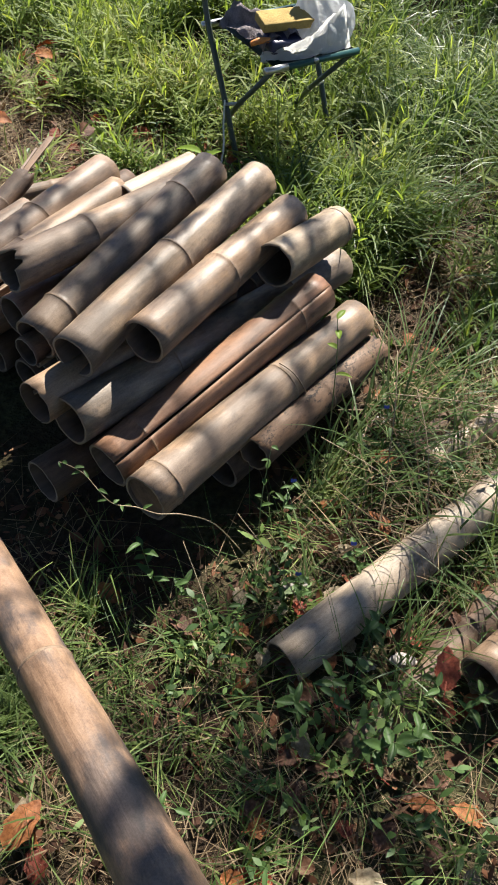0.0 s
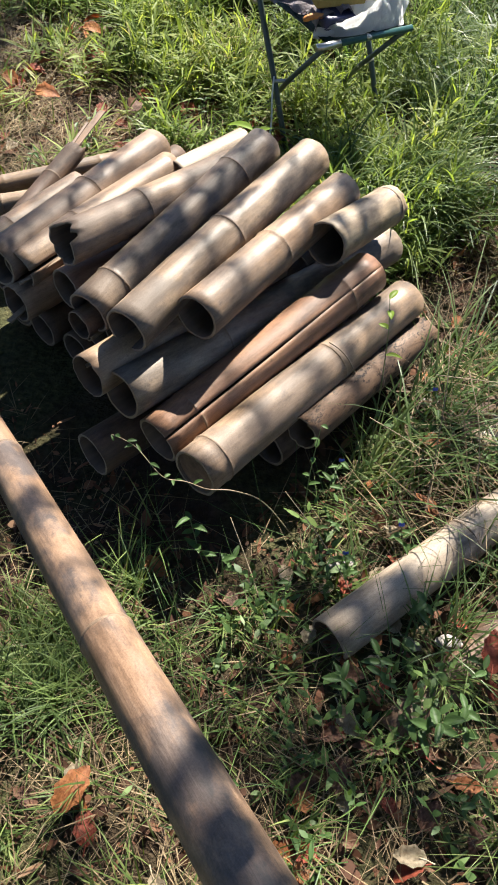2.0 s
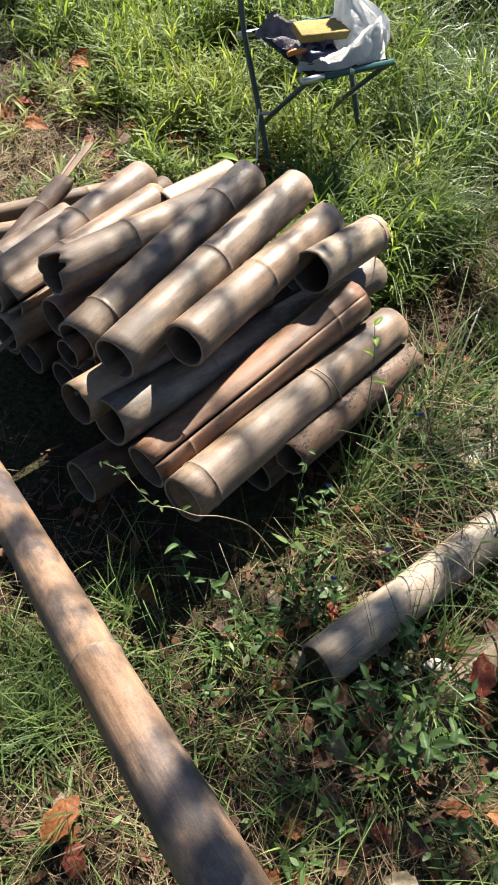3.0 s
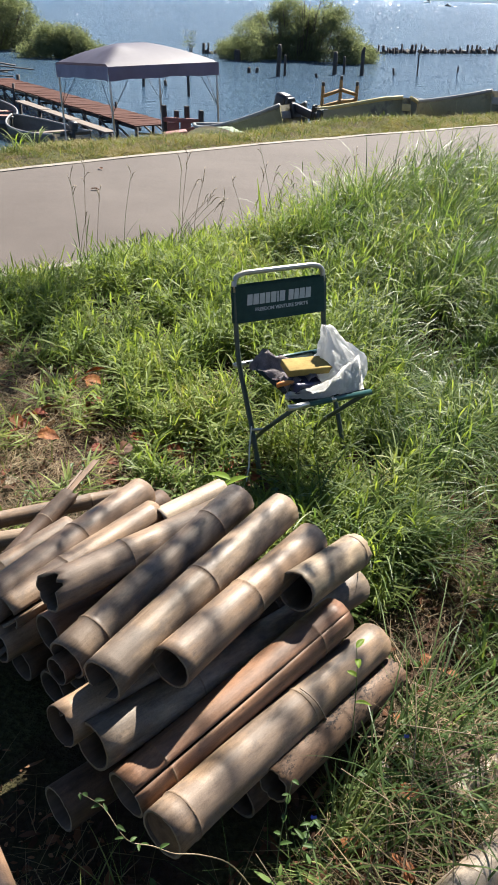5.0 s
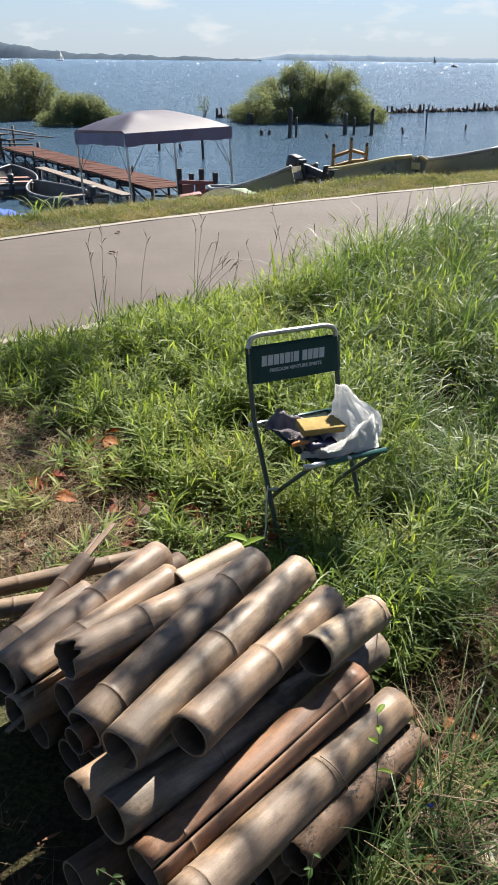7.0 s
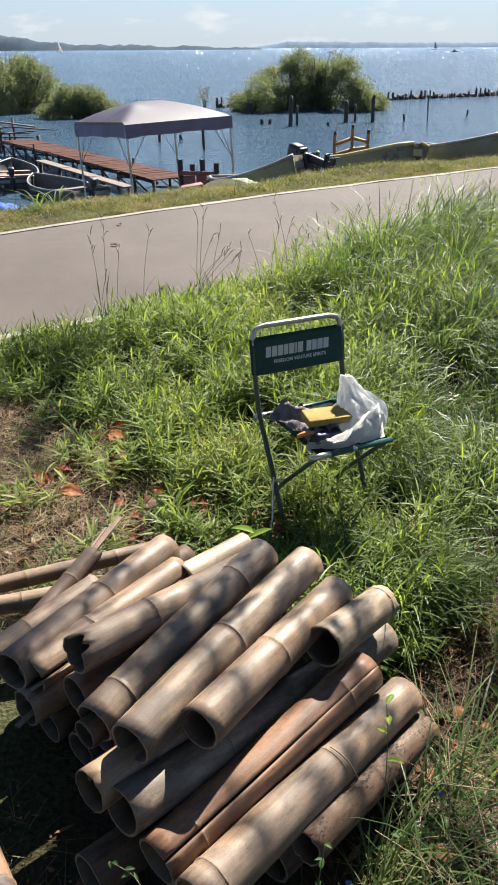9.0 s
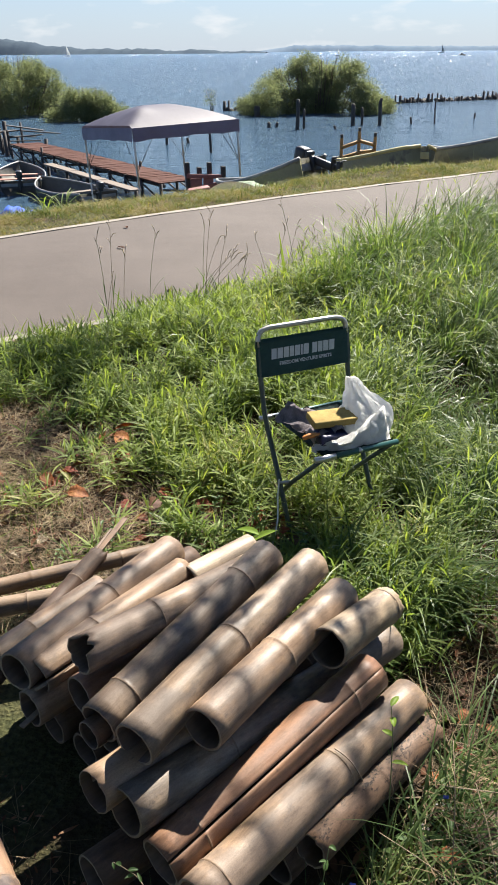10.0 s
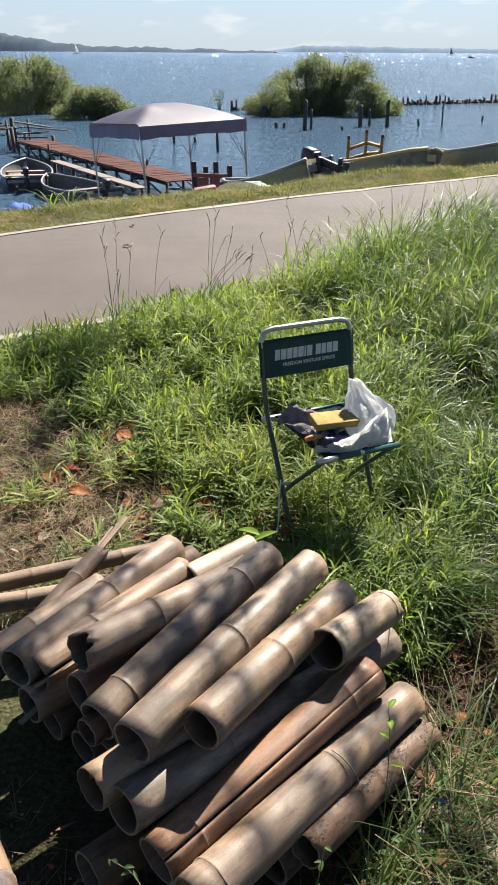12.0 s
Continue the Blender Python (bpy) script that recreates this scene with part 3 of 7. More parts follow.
# ---- the pile of cut bamboo ----
def culm_mesh(L, r, nodes, seed, wall=0.115, taper=0.06, bend=0.0, slit=None, bite=None, jag=0.002, rough_far=0.002):
    """A hollow culm along z, from 0 to L: outer skin with swellings at the nodes, a cut edge, an inside, a floor at each node."""
    bm = bmesh.new()
    A = 40
    zs = set(np.linspace(0, L, 22).round(4))
    for nf in nodes:
        zs |= {round(nf * L + d, 4) for d in (-0.02, -0.008, -0.004, -0.0015, 0.0015, 0.004, 0.010, 0.022)}
    zs = sorted(z for z in zs if 0 <= z <= L)
    th0 = slit[0] if slit else 0.0

    def radius(z, th):
        q = r * (1 - taper * z / L)
        for nf in nodes:
            d = z - nf * L
            q += r * (0.030 * math.exp(-(d / 0.0045) ** 2) - 0.018 * math.exp(-((d + 0.009) / 0.004) ** 2) + 0.014 * math.exp(-(d / 0.02) ** 2))
        return q * (1 + 0.018 * noise.noise((math.cos(th) * 0.7 + seed, math.sin(th) * 0.7, z * 5)) + 0.006 * noise.noise((math.cos(th) * 2 + seed, math.sin(th) * 2, z * 25)))

    def point(z, th, f):
        near = (jag * (0.6 * noise.noise((math.cos(th) * 3 + seed, math.sin(th) * 3, 1.0)) + 0.5 * noise.noise((math.cos(th) * 9 + seed, math.sin(th) * 9, 4.0))) + (bite(th) if bite else 0)) * max(0, 1 - z / (0.25 * L))
        far = rough_far * (noise.noise((math.cos(th) * 3, math.sin(th) * 3 + seed, 5.0)) + 0.6 * noise.noise((math.cos(th) * 9, math.sin(th) * 9 + seed, 5.0))) * max(0, (z / L - 0.75) * 4)
        q = radius(z, th) * f
        b = bend * math.sin(math.pi * z / L)
        return (q * math.cos(th) + b, q * math.sin(th), z + near + far)

    def gap(z):
        if not slit:
            return 0.0
        return slit[1] * min(1.0, max(0.0, (slit[2] * L - z) / (0.35 * L)) ** 0.6) if z < slit[2] * L else 0.0

    outer, inner = [], []
    cols = A + 1 if slit else A
    for z in zs:
        g = gap(z)
        ths = [th0 + g / 2 + (2 * math.pi - g) * k / A for k in range(cols)]
        outer.append([bm.verts.new(point(z, th, 1.0)) for th in ths])
        inner.append([bm.verts.new(point(z, th, 1.0 - wall)) for th in ths])
    for i in range(len(zs) - 1):
        for k in range(A):
            j = (k + 1) % cols
            bm.faces.new((outer[i][k], outer[i][j], outer[i + 1][j], outer[i + 1][k]))
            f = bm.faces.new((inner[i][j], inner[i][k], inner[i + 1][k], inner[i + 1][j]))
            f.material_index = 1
        if slit:
            for k, flip in ((0, 1), (A, 0)):
                q = (outer[i][k], outer[i + 1][k], inner[i + 1][k], inner[i][k])
                bm.faces.new(q if flip else q[::-1]).material_index = 1
    for row, flip in ((0, False), (-1, True)):
        for k in range(A):
            j = (k + 1) % cols
            q = (outer[row][j], outer[row][k], inner[row][k], inner[row][j])
            bm.faces.new(q[::-1] if flip else q).material_index = 2
    return bm


def node_ring_mesh(r, bend, crack=None):
    bm = bmesh.new()
    rows = []
    for k in range(36):
        a = 2 * math.pi * k / 36
        w = 1 + 0.012 * noise.noise((math.cos(a) * 2, math.sin(a) * 2, r * 99))
        rows.append([bm.verts.new((q * w * math.cos(a) + bend, q * w * math.sin(a), z)) for q, z in ((r * 0.99, -0.0036), (r * 1.026, -0.0024), (r * 1.040, -0.0004), (r * 1.032, 0.0014), (r * 0.99, 0.0034))])
    for k in range(36):
        if crack is not None and abs((2 * math.pi * (k + 0.5) / 36 - crack + math.pi) % (2 * math.pi) - math.pi) < 0.14:
            continue
        a, b = rows[k], rows[(k + 1) % 36]
        for j in range(4):
            bm.faces.new((a[j], b[j], b[j + 1], a[j + 1]))
    return bm


def culm(near, far, r, nodes=(), material=M_TAN, label="weathered cut bamboo culm lying in the pile", group="bamboo culms of the pile", category="bamboo culm", **shape):
    a, b = Vector(near), Vector(far)
    d = b - a
    turn = d.to_track_quat("Z", "Y").to_matrix().to_4x4()
    if "slit" in shape:
        v = turn.inverted().to_3x3() @ Vector(shape["slit"][0])
        shape["slit"] = (math.atan2(v.y, v.x), *shape["slit"][1:])
    if "bite" in shape:
        v = turn.inverted().to_3x3() @ Vector(shape["bite"][0])
        mid, wide, deep = math.atan2(v.y, v.x), *shape["bite"][1:]

        def bitten(th, mid=mid, wide=wide, deep=deep):
            q = (th - mid + math.pi) % (2 * math.pi) - math.pi
            return deep * (0.8 + 0.7 * noise.noise((th * 2.2, 3.0, 1.0)) + 0.3 * noise.noise((th * 7.0, 5.0, 1.0))) if abs(q) < wide else 0.0
        shape["bite"] = bitten
    seed = random.uniform(0, 50)
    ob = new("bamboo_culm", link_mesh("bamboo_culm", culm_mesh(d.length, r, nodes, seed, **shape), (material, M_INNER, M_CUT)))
    ob.matrix_world = Matrix.Translation(a) @ turn
    tagged(ob, label, category, group)
    for nf in nodes:
        ring = part("node_ring", node_ring_mesh(r * (1 - shape.get("taper", 0.06) * nf) * 1.012, shape.get("bend", 0.0) * math.sin(math.pi * nf), shape["slit"][0] if "slit" in shape and nf < shape["slit"][2] else None), M_NODE, ob)
        ring.location = (0, 0, nf * d.length)
        bm = bmesh.new()
        off = shape.get("bend", 0.0) * math.sin(math.pi * nf)
        rows = [[bm.verts.new((q * r * math.cos(2 * math.pi * k / 24) + off, q * r * math.sin(2 * math.pi * k / 24), z)) for k in range(24)] for q, z in ((0.86, -0.002), (0.5, 0.004), (0.86, 0.002))]
        for p_, q_ in zip(rows, rows[1:]):
            for k in range(24):
                bm.faces.new((p_[k], p_[(k + 1) % 24], q_[(k + 1) % 24], q_[k]))
        bm.faces.new(rows[1])
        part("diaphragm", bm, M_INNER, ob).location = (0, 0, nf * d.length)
    return ob


# the outer culms, top to front
culm((-0.655, 1.403, 0.319), (-0.394, 1.890, 0.310), 0.046, (0.54,), M_BROWN, "reddish-tan bamboo culm with one dark node")
culm((-0.505, 1.374, 0.394), (-0.176, 1.703, 0.387), 0.042, (0.41,), M_TAN, "tan bamboo culm with a broken, bitten rim", bite=((0.3, -0.2, 1.0), 0.55, 0.028), jag=0.006)
culm((-0.613, 1.406, 0.307), (-0.331, 1.791, 0.325), 0.043, (0.35,), M_TAN, "tan bamboo culm cracked along its mouth", slit=((0.75, -0.5, 0.3), 0.16, 0.45))
culm((-0.443, 1.257, 0.331), (-0.117, 1.759, 0.413), 0.045, (0.13, 0.76), M_SLATE, "dark grey-brown bamboo culm with two nodes")
culm((-0.362, 1.196, 0.345), (-0.026, 1.729, 0.391), 0.046, (0.50,), M_GREY, "grey bleached bamboo culm with one tan node", bend=0.004)
culm((-0.239, 1.237, 0.347), (0.044, 1.680, 0.341), 0.046, (0.48,), M_TAN, "tan bamboo culm with grey mould patches")
culm((0.003, 1.487, 0.340), (0.157, 1.710, 0.294), 0.0465, (0.90,), M_STRAWY, "short bleached bamboo piece with a dark mouth", jag=0.005, rough_far=0.010, wall=0.09)
culm((-0.370, 1.123, 0.253), (0.169, 1.730, 0.168), 0.048, (0.30, 0.75), M_GREY, "long grey bamboo culm under the top row")
culm((-0.302, 1.074, 0.187), (0.126, 1.543, 0.253), 0.049, (0.13, 0.80), M_RED, "russet bamboo culm split by a long open crack", slit=((0.35, -0.45, 0.62), 0.11, 0.66))
front = culm((-0.227, 1.005, 0.181), (0.219, 1.556, 0.171), 0.0485, (0.07, 0.55), M_TAN, "thick pale tan bamboo culm at the front of the pile")
culm((-0.033, 1.153, 0.138), (0.244, 1.488, 0.116), 0.038, (0.52,), M_PITTED, "rotting brown bamboo piece full of insect holes", jag=0.006, rough_far=0.02)
culm((-0.432, 1.146, 0.275), (-0.084, 1.555, 0.250), 0.043, (0.45,), M_TAN, "bamboo culm with splintered mouth in the pile's shade", jag=0.004, wall=0.06)
culm((-0.511, 1.367, 0.294), (-0.180, 1.740, 0.290), 0.044, (0.5,), M_RED, "brown bamboo culm under the top row")
culm((-0.623, 1.371, 0.248), (-0.296, 1.765, 0.235), 0.042, (0.4,), M_TAN, "bamboo culm with a splintered mouth", jag=0.006)
# the next one's dark colour stands for the shade low down
culm((-0.431, 1.078, 0.131), (0.003, 1.523, 0.120), 0.046, (0.4,), M_STUB_SHADE, "bamboo culm low in the pile, coloured dark for shade")
culm((-0.330, 1.745, 0.322), (-0.183, 1.890, 0.330), 0.036, (), M_PALE, "bleached pale bamboo culm at the back of the pile")
culm((-0.740, 1.480, 0.275), (-0.545, 1.765, 0.285), 0.037, (0.33,), M_TAN, "pale bamboo culm beside the stub")
bm = bmesh.new()
rows = [[bm.verts.new((q * 0.0485 * math.cos(2 * math.pi * k / 28), q * 0.0485 * math.sin(2 * math.pi * k / 28), z)) for k in range(28)] for q, z in ((0.90, 0.006), (0.55, 0.003), (0.2, 0.005))]
for p_, q_ in zip(rows, rows[1:]):
    for k in range(28):
        bm.faces.new((p_[k], q_[k], q_[(k + 1) % 28], p_[(k + 1) % 28]))
bm.faces.new(rows[-1][::-1])
part("diaphragm", bm, M_OLD_SHADE, front, "closed node just inside the cut")
up_l = front.matrix_world.to_3x3().inverted() @ Vector((0.45, -0.55, 0.7))
a0 = math.atan2(up_l.y, up_l.x)
for z0, r0, span, tip in ((0.396, 0.0520, 1.9, 0.020),):
    bm = bmesh.new()
    tube(bm, [(r0 * (1 + 0.05 * math.sin(k * 0.5)) * math.cos(a0 - 0.9 + span * k / 14), r0 * math.sin(a0 - 0.9 + span * k / 14), z0 + tip * (k / 14) ** 2) for k in range(15)], 0.0016, 6)
    part("sheath_strip", bm, M_CUT, front, "curled dry sheath strip")
for k, (p, q, w) in enumerate((((-0.435, 1.172, 0.292), (-0.395, 1.225, 0.290), 0.020), ((-0.443, 1.180, 0.268), (-0.385, 1.21, 0.285), 0.010), ((-0.605, 1.372, 0.300), (-0.53, 1.44, 0.318), 0.009), ((-0.640, 1.352, 0.215), (-0.60, 1.42, 0.222), 0.014))):
    p, q = Vector(p), Vector(q)
    bm = bmesh.new()
    box(bm, (w, 0.0035, (q - p).length), (0, 0, (q - p).length / 2), (0, 0, 0), 0.001)
    sp = new("bamboo_splinter", link_mesh("bamboo_splinter", bm, M_CUT, False))
    sp.matrix_world = Matrix.Translation(p) @ (q - p).to_track_quat("Z", "Y").to_matrix().to_4x4()
    tagged(sp, "pale splinter caught in a broken culm mouth", "splinter", "splinters")
# thin ones across the back
culm((-1.060, 1.870, 0.130), (-0.470, 2.165, 0.130), 0.025, (0.4, 0.8), M_TAN, "thin straw-coloured bamboo pole across the back of the pile")
culm((-0.990, 1.740, 0.180), (-0.555, 1.885, 0.190), 0.027, (0.5,), M_GREY, "thin grey bamboo pole across the back of the pile")
culm((-0.740, 1.440, 0.249), (-0.578, 1.896, 0.305), 0.026, (0.72,), M_STUB_SHADE, "dark brown bamboo stub with a splintered tip", rough_far=0.02)
bm = bmesh.new()
box(bm, (0.017, 0.004, 0.140), (0, 0, 0.070), (0, 0, 0), 0.001)
box(bm, (0.006, 0.004, 0.085), (0.010, 0.003, 0.043), (0, 2, 10), 0.001)
sliver = new("bamboo_splinter", link_mesh("bamboo_splinter", bm, M_BROWN, False))
tip = Vector((0.162, 0.456, 0.075))
sliver.matrix_world = Matrix.Translation(Vector((-0.586, 1.876, 0.312))) @ tip.to_track_quat("Z", "Y").to_matrix().to_4x4()
tagged(sliver, "long pale splinter standing out of the stub's broken tip", "splinter")

# the rows underneath, the pile's shade put into their dark colours
AX, CR = Vector((0.616, 0.788, 0)), Vector((-0.788, 0.616, 0))
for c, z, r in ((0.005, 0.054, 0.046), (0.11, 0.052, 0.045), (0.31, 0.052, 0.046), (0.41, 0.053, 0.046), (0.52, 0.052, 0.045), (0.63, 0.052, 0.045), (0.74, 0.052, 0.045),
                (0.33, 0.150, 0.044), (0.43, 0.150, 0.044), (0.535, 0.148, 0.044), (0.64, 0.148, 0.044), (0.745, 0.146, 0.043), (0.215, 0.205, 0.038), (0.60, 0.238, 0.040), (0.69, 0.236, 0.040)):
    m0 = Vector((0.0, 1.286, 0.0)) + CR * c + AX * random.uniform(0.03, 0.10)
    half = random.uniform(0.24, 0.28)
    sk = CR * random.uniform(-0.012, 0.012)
    culm(m0 - AX * half + Vector((0, 0, z)) + sk, m0 + AX * half + Vector((0, 0, z + 0.004)) - sk, r, (random.uniform(0.2, 0.45), random.uniform(0.65, 0.9)), random.choice((M_OLD_SHADE, M_STUB_SHADE, M_STUB_SHADE)), "bamboo culm in the pile's bottom rows, coloured dark for shade", wall=0.14)
# small offcuts in the hollow
culm((-0.47, 1.31, 0.225), (-0.40, 1.39, 0.23), 0.014, (), M_PALE, "thin bamboo offcut stuck in the pile", wall=0.25)
culm((-0.465, 1.255, 0.300), (-0.38, 1.36, 0.30), 0.030, (), M_OLD_SHADE, "bamboo ring wedged in the pile", wall=0.08)

# ---- the long pole over the ground, propped on a stump behind the camera ----
pa, pb = Vector((-0.460, 0.8215, 0.358)), Vector((-0.154, 0.358, 0.520))
pd = (pb - pa)
culm(pa - pd * 1.85, pb + pd * 0.72, 0.0246, (0.22, 0.467, 0.686, 0.897), M_POLE, "long tan bamboo pole propped above the grass", group="", category="bamboo pole", taper=-0.483)
foot = pb + pd * 0.60
bm = bmesh.new()
tube(bm, [(foot.x, foot.y, -0.05), (foot.x, foot.y, 0.2), (foot.x + 0.005, foot.y, foot.z - 0.034)], [0.11, 0.10, 0.105], 18)
tagged(new("tree_stump", link_mesh("tree_stump", bm, M_BARK)), "short upright stump under the pole's end", "stump")

# ---- poles half sunk in the weeds ----
culm((0.022, 0.756, 0.052), (0.631, 1.268, 0.064), 0.043, (0.42, 0.9), M_PALE, "bleached bamboo pole sunk in the weeds", "bamboo poles in the weeds", "bamboo pole")
culm((0.352, 0.722, 0.070), (0.900, 1.180, 0.070), 0.043, (0.35,), M_TAN, "tan bamboo pole in the weeds", "bamboo poles in the weeds", "bamboo pole")
culm((0.125, 0.610, -0.006), (0.560, 1.020, 0.012), 0.040, (0.55,), M_OLD_SHADE, "old brown bamboo pole half buried in leaf litter", "bamboo poles in the weeds", "bamboo pole")
culm((0.330, 1.210, 0.040), (0.800, 1.560, 0.050), 0.036, (0.4,), M_PALE, "bleached bamboo pole under the grass", "bamboo poles in the weeds", "bamboo pole")
culm((0.300, 1.250, 0.045), (0.430, 1.350, 0.045), 0.032, (), M_OLD_SHADE, "short brown bamboo offcut under the grass", "bamboo poles in the weeds", "bamboo pole")

# ---- the folding chair ----
U, VB = Vector((0.875, 0.484, 0)), Vector((-0.484, 0.875, 0))
C0 = Vector((-0.008, 2.277, 0.018))


def ch(u, v, z):
    return C0 + U * u + VB * v + Vector((0, 0, z))


chair = thing("folding_chair", Matrix.Translation((0, 0, 0)), "small folding camp chair with dark green canvas, standing in the grass", "chair")
GND = 0.004
for u in (-0.008, 0.326):
    bm = bmesh.new()
    tube(bm, arc([ch(u, 0.125, GND), ch(u, 0.225, 0.20), ch(u, 0.322, 0.37), ch(u, 0.352, 0.46), ch(u, 0.380, 0.610)], 5), 0.0085, 12)
    part("back_leg", bm, M_GREENTUBE, chair, "grey-green enamelled tube")
bm = bmesh.new()
tube(bm, [ch(-0.008, 0.380, 0.610), ch(-0.008, 0.384, 0.630)] + arc([ch(-0.006, 0.387, 0.643), ch(0.008, 0.389, 0.660), ch(0.036, 0.390, 0.667)], 4) + arc([ch(0.282, 0.390, 0.667), ch(0.312, 0.389, 0.659), ch(0.325, 0.387, 0.643)], 4) + [ch(0.326, 0.384, 0.630), ch(0.326, 0.380, 0.610)], 0.0086, 12)
part("top_rail", bm, M_BARETUBE, chair, "worn bare-metal tube bent into an arch")
for u in (0.022, 0.272):
    bm = bmesh.new()
    tube(bm, [ch(u, 0.0, 0.366), ch(u, 0.19, 0.195), ch(u, 0.375, GND)], 0.0075, 10)
    leg = part("leg", bm, M_GREENTUBE, chair)
    bm = bmesh.new()
    tube(bm, [ch(u + (0.02 if u < 0.1 else -0.008), 0.195, 0.190), ch(u - (0.036 if u < 0.1 else -0.060), 0.215, 0.190)], 0.005, 10)
    part("rivet", bm, M_STEEL, leg, "steel pivot pin")
bm = bmesh.new()
tube(bm, [ch(0.022, 0.365, 0.032), ch(0.272, 0.365, 0.032)], 0.0065, 8)
part("stretcher", bm, M_GREENTUBE, chair)
for v, u0, u1 in ((0.0, 0.0, 0.293), (0.345, -0.016, 0.330)):
    bm = bmesh.new()
    tube(bm, [ch(u0, v, 0.369), ch(u1, v, 0.369)], 0.0092, 12)
    bar = part("seat_bar", bm, M_TEALTUBE, chair, "dark teal tube")
    bm = bmesh.new()
    tube(bm, [ch(u0 - 0.004, v, 0.369), ch(u0 + 0.066, v, 0.369)], 0.0099, 12)
    part("end_cap", bm, M_STEEL, bar, "bare steel sleeve")
bm = bmesh.new()
tube(bm, [ch(0.152, -0.012, 0.372), ch(0.152, 0.004, 0.372)], 0.007, 10)
part("bolt", bm, M_STEEL, chair)
bm = bmesh.new()
g = [[bm.verts.new(ch(0.022 + 0.258 * i / 14, 0.345 * j / 12, 0.377 - 0.030 * math.sin(math.pi * i / 14) * math.sin(math.pi * j / 12))) for i in range(15)] for j in range(13)]
for j in range(12):
    for i in range(14):
        bm.faces.new((g[j][i], g[j][i + 1], g[j + 1][i + 1], g[j + 1][i]))
bmesh.ops.solidify(bm, geom=bm.faces[:], thickness=0.003)
part("seat", bm, M_CANVAS, chair, "sagging dark green canvas seat")
PB0, PB1, PV0, PV1 = 0.512, 0.630, 0.362, 0.382  # the back panel's lower and upper edges


def panel_v(z):
    return PV0 + (PV1 - PV0) * (z - PB0) / (PB1 - PB0)


bm = bmesh.new()
NB = 16
for side in (-0.0105, 0.0105):
    g = [[bm.verts.new(ch(-0.019 + 0.355 * i / NB, panel_v(PB0 + (PB1 - PB0) * j / 6) + side * (1 if 0 < i < NB else 0.3), PB0 + (PB1 - PB0) * j / 6)) for i in range(NB + 1)] for j in range(7)]
    for j in range(6):
        for i in range(NB):
            q = (g[j][i], g[j][i + 1], g[j + 1][i + 1], g[j + 1][i])
            bm.faces.new(q if side < 0 else q[::-1])
backrest = part("backrest", bm, M_CANVAS, chair, "dark green canvas back panel with white print")
for zz in (PB0 + 0.006, PB1 - 0.006):
    bm = bmesh.new()
    tube(bm, [ch(-0.012 + 0.34 * k / 12, panel_v(zz) - 0.0112, zz) for k in range(13)], 0.0009, 5)
    part("seam", bm, M_CANVAS, backrest)
bm = bmesh.new()


def print_block(u0, u1, z0, z1):
    pts = [bm.verts.new(ch(u, panel_v(z) - 0.0118, z)) for u, z in ((u0, z0), (u1, z0), (u1 + 0.003, z1), (u0 + 0.003, z1))]
    bm.faces.new(pts)


u = 0.030
for w in (0.019, 0.020, 0.019, 0.016, 0.020, 0.0065, 0.020, 0.0, 0.019, 0.017, 0.020, 0.020):
    if w:
        print_block(u, u + w, 0.567, 0.601)
        u += w + 0.0032
    else:
        u += 0.010
part("print", bm, M_PRINT, backrest, "row of plain white bars", False)
words = bpy.data.curves.new("slogan", "FONT")
words.body, words.size, words.align_x, words.extrude = "FREEDOM VENTURE SPIRITS", 0.0160, "CENTER", 0.0002
words.offset = 0.0004
slogan_text = new("slogan_text", words)
up_ = (VB * (PV1 - PV0) + Vector((0, 0, PB1 - PB0))).normalized()
side_ = U.normalized()
slogan_me = bpy.data.meshes.new_from_object(slogan_text)
bpy.data.objects.remove(slogan_text)
slogan_me.materials.clear()
slogan_me.materials.append(M_PRINT)
slogan = new("slogan", slogan_me)
slogan.parent = backrest
slogan.matrix_local = Matrix.Translation(ch(0.158, panel_v(0.545) - 0.0120, 0.545)) @ Matrix((side_, up_, side_.cross(up_))).transposed().to_4x4()
slogan["label"] = "small white lettering"

# ---- what lies on the seat ----
SEAT = 0.349
bm = bmesh.new()
NU, NV = 56, 34
rows = []
for j in range(NV + 1):
    w = j / NV
    row = []
    for i in range(NU):
        a = 2 * math.pi * i / NU
        # a slumped sack, open towards the low side, pulled up to a peak of gathered film
        rad = (0.112 + 0.014 * math.sin(2 * a + 0.6)) * float(np.interp(w, (0, 0.25, 0.45, 0.6, 0.8, 1), (0.90, 1.0, 0.90, 0.62, 0.30, 0.08)))
        h = float(np.interp(w, (0, 0.25, 0.45, 0.6, 0.8, 1), (0, 0.035, 0.075, 0.100, 0.140, 0.188)))
        peak = max(0.0, (w - 0.55) / 0.45)
        rad *= 1.0 + 0.26 * min(0.0, math.cos(a)) * (1 - peak)
        cr = 0.006 * noise.noise((math.cos(a) * 2.2, math.sin(a) * 2.2, w * 4)) + 0.006 * noise.noise((math.cos(a) * 5 + 9, math.sin(a) * 5, w * 7)) + 0.007 * math.sin(7 * a + 5 * w + 2 * noise.noise((a, w, 1))) * min(1, 2 * w) * (1 - 0.7 * w) + 0.014 * abs(noise.noise((math.cos(a) * 3.1, math.sin(a) * 3.1, w * 2 + 4)))
        uu = 0.226 + (rad + cr) * math.cos(a) - 0.030 * peak
        vv = 0.112 + (rad * 0.85 + cr) * math.sin(a) + 0.02 * peak
        row.append(bm.verts.new(ch(uu, vv, SEAT + 0.018 + h + 0.4 * cr)))
    rows.append(row)
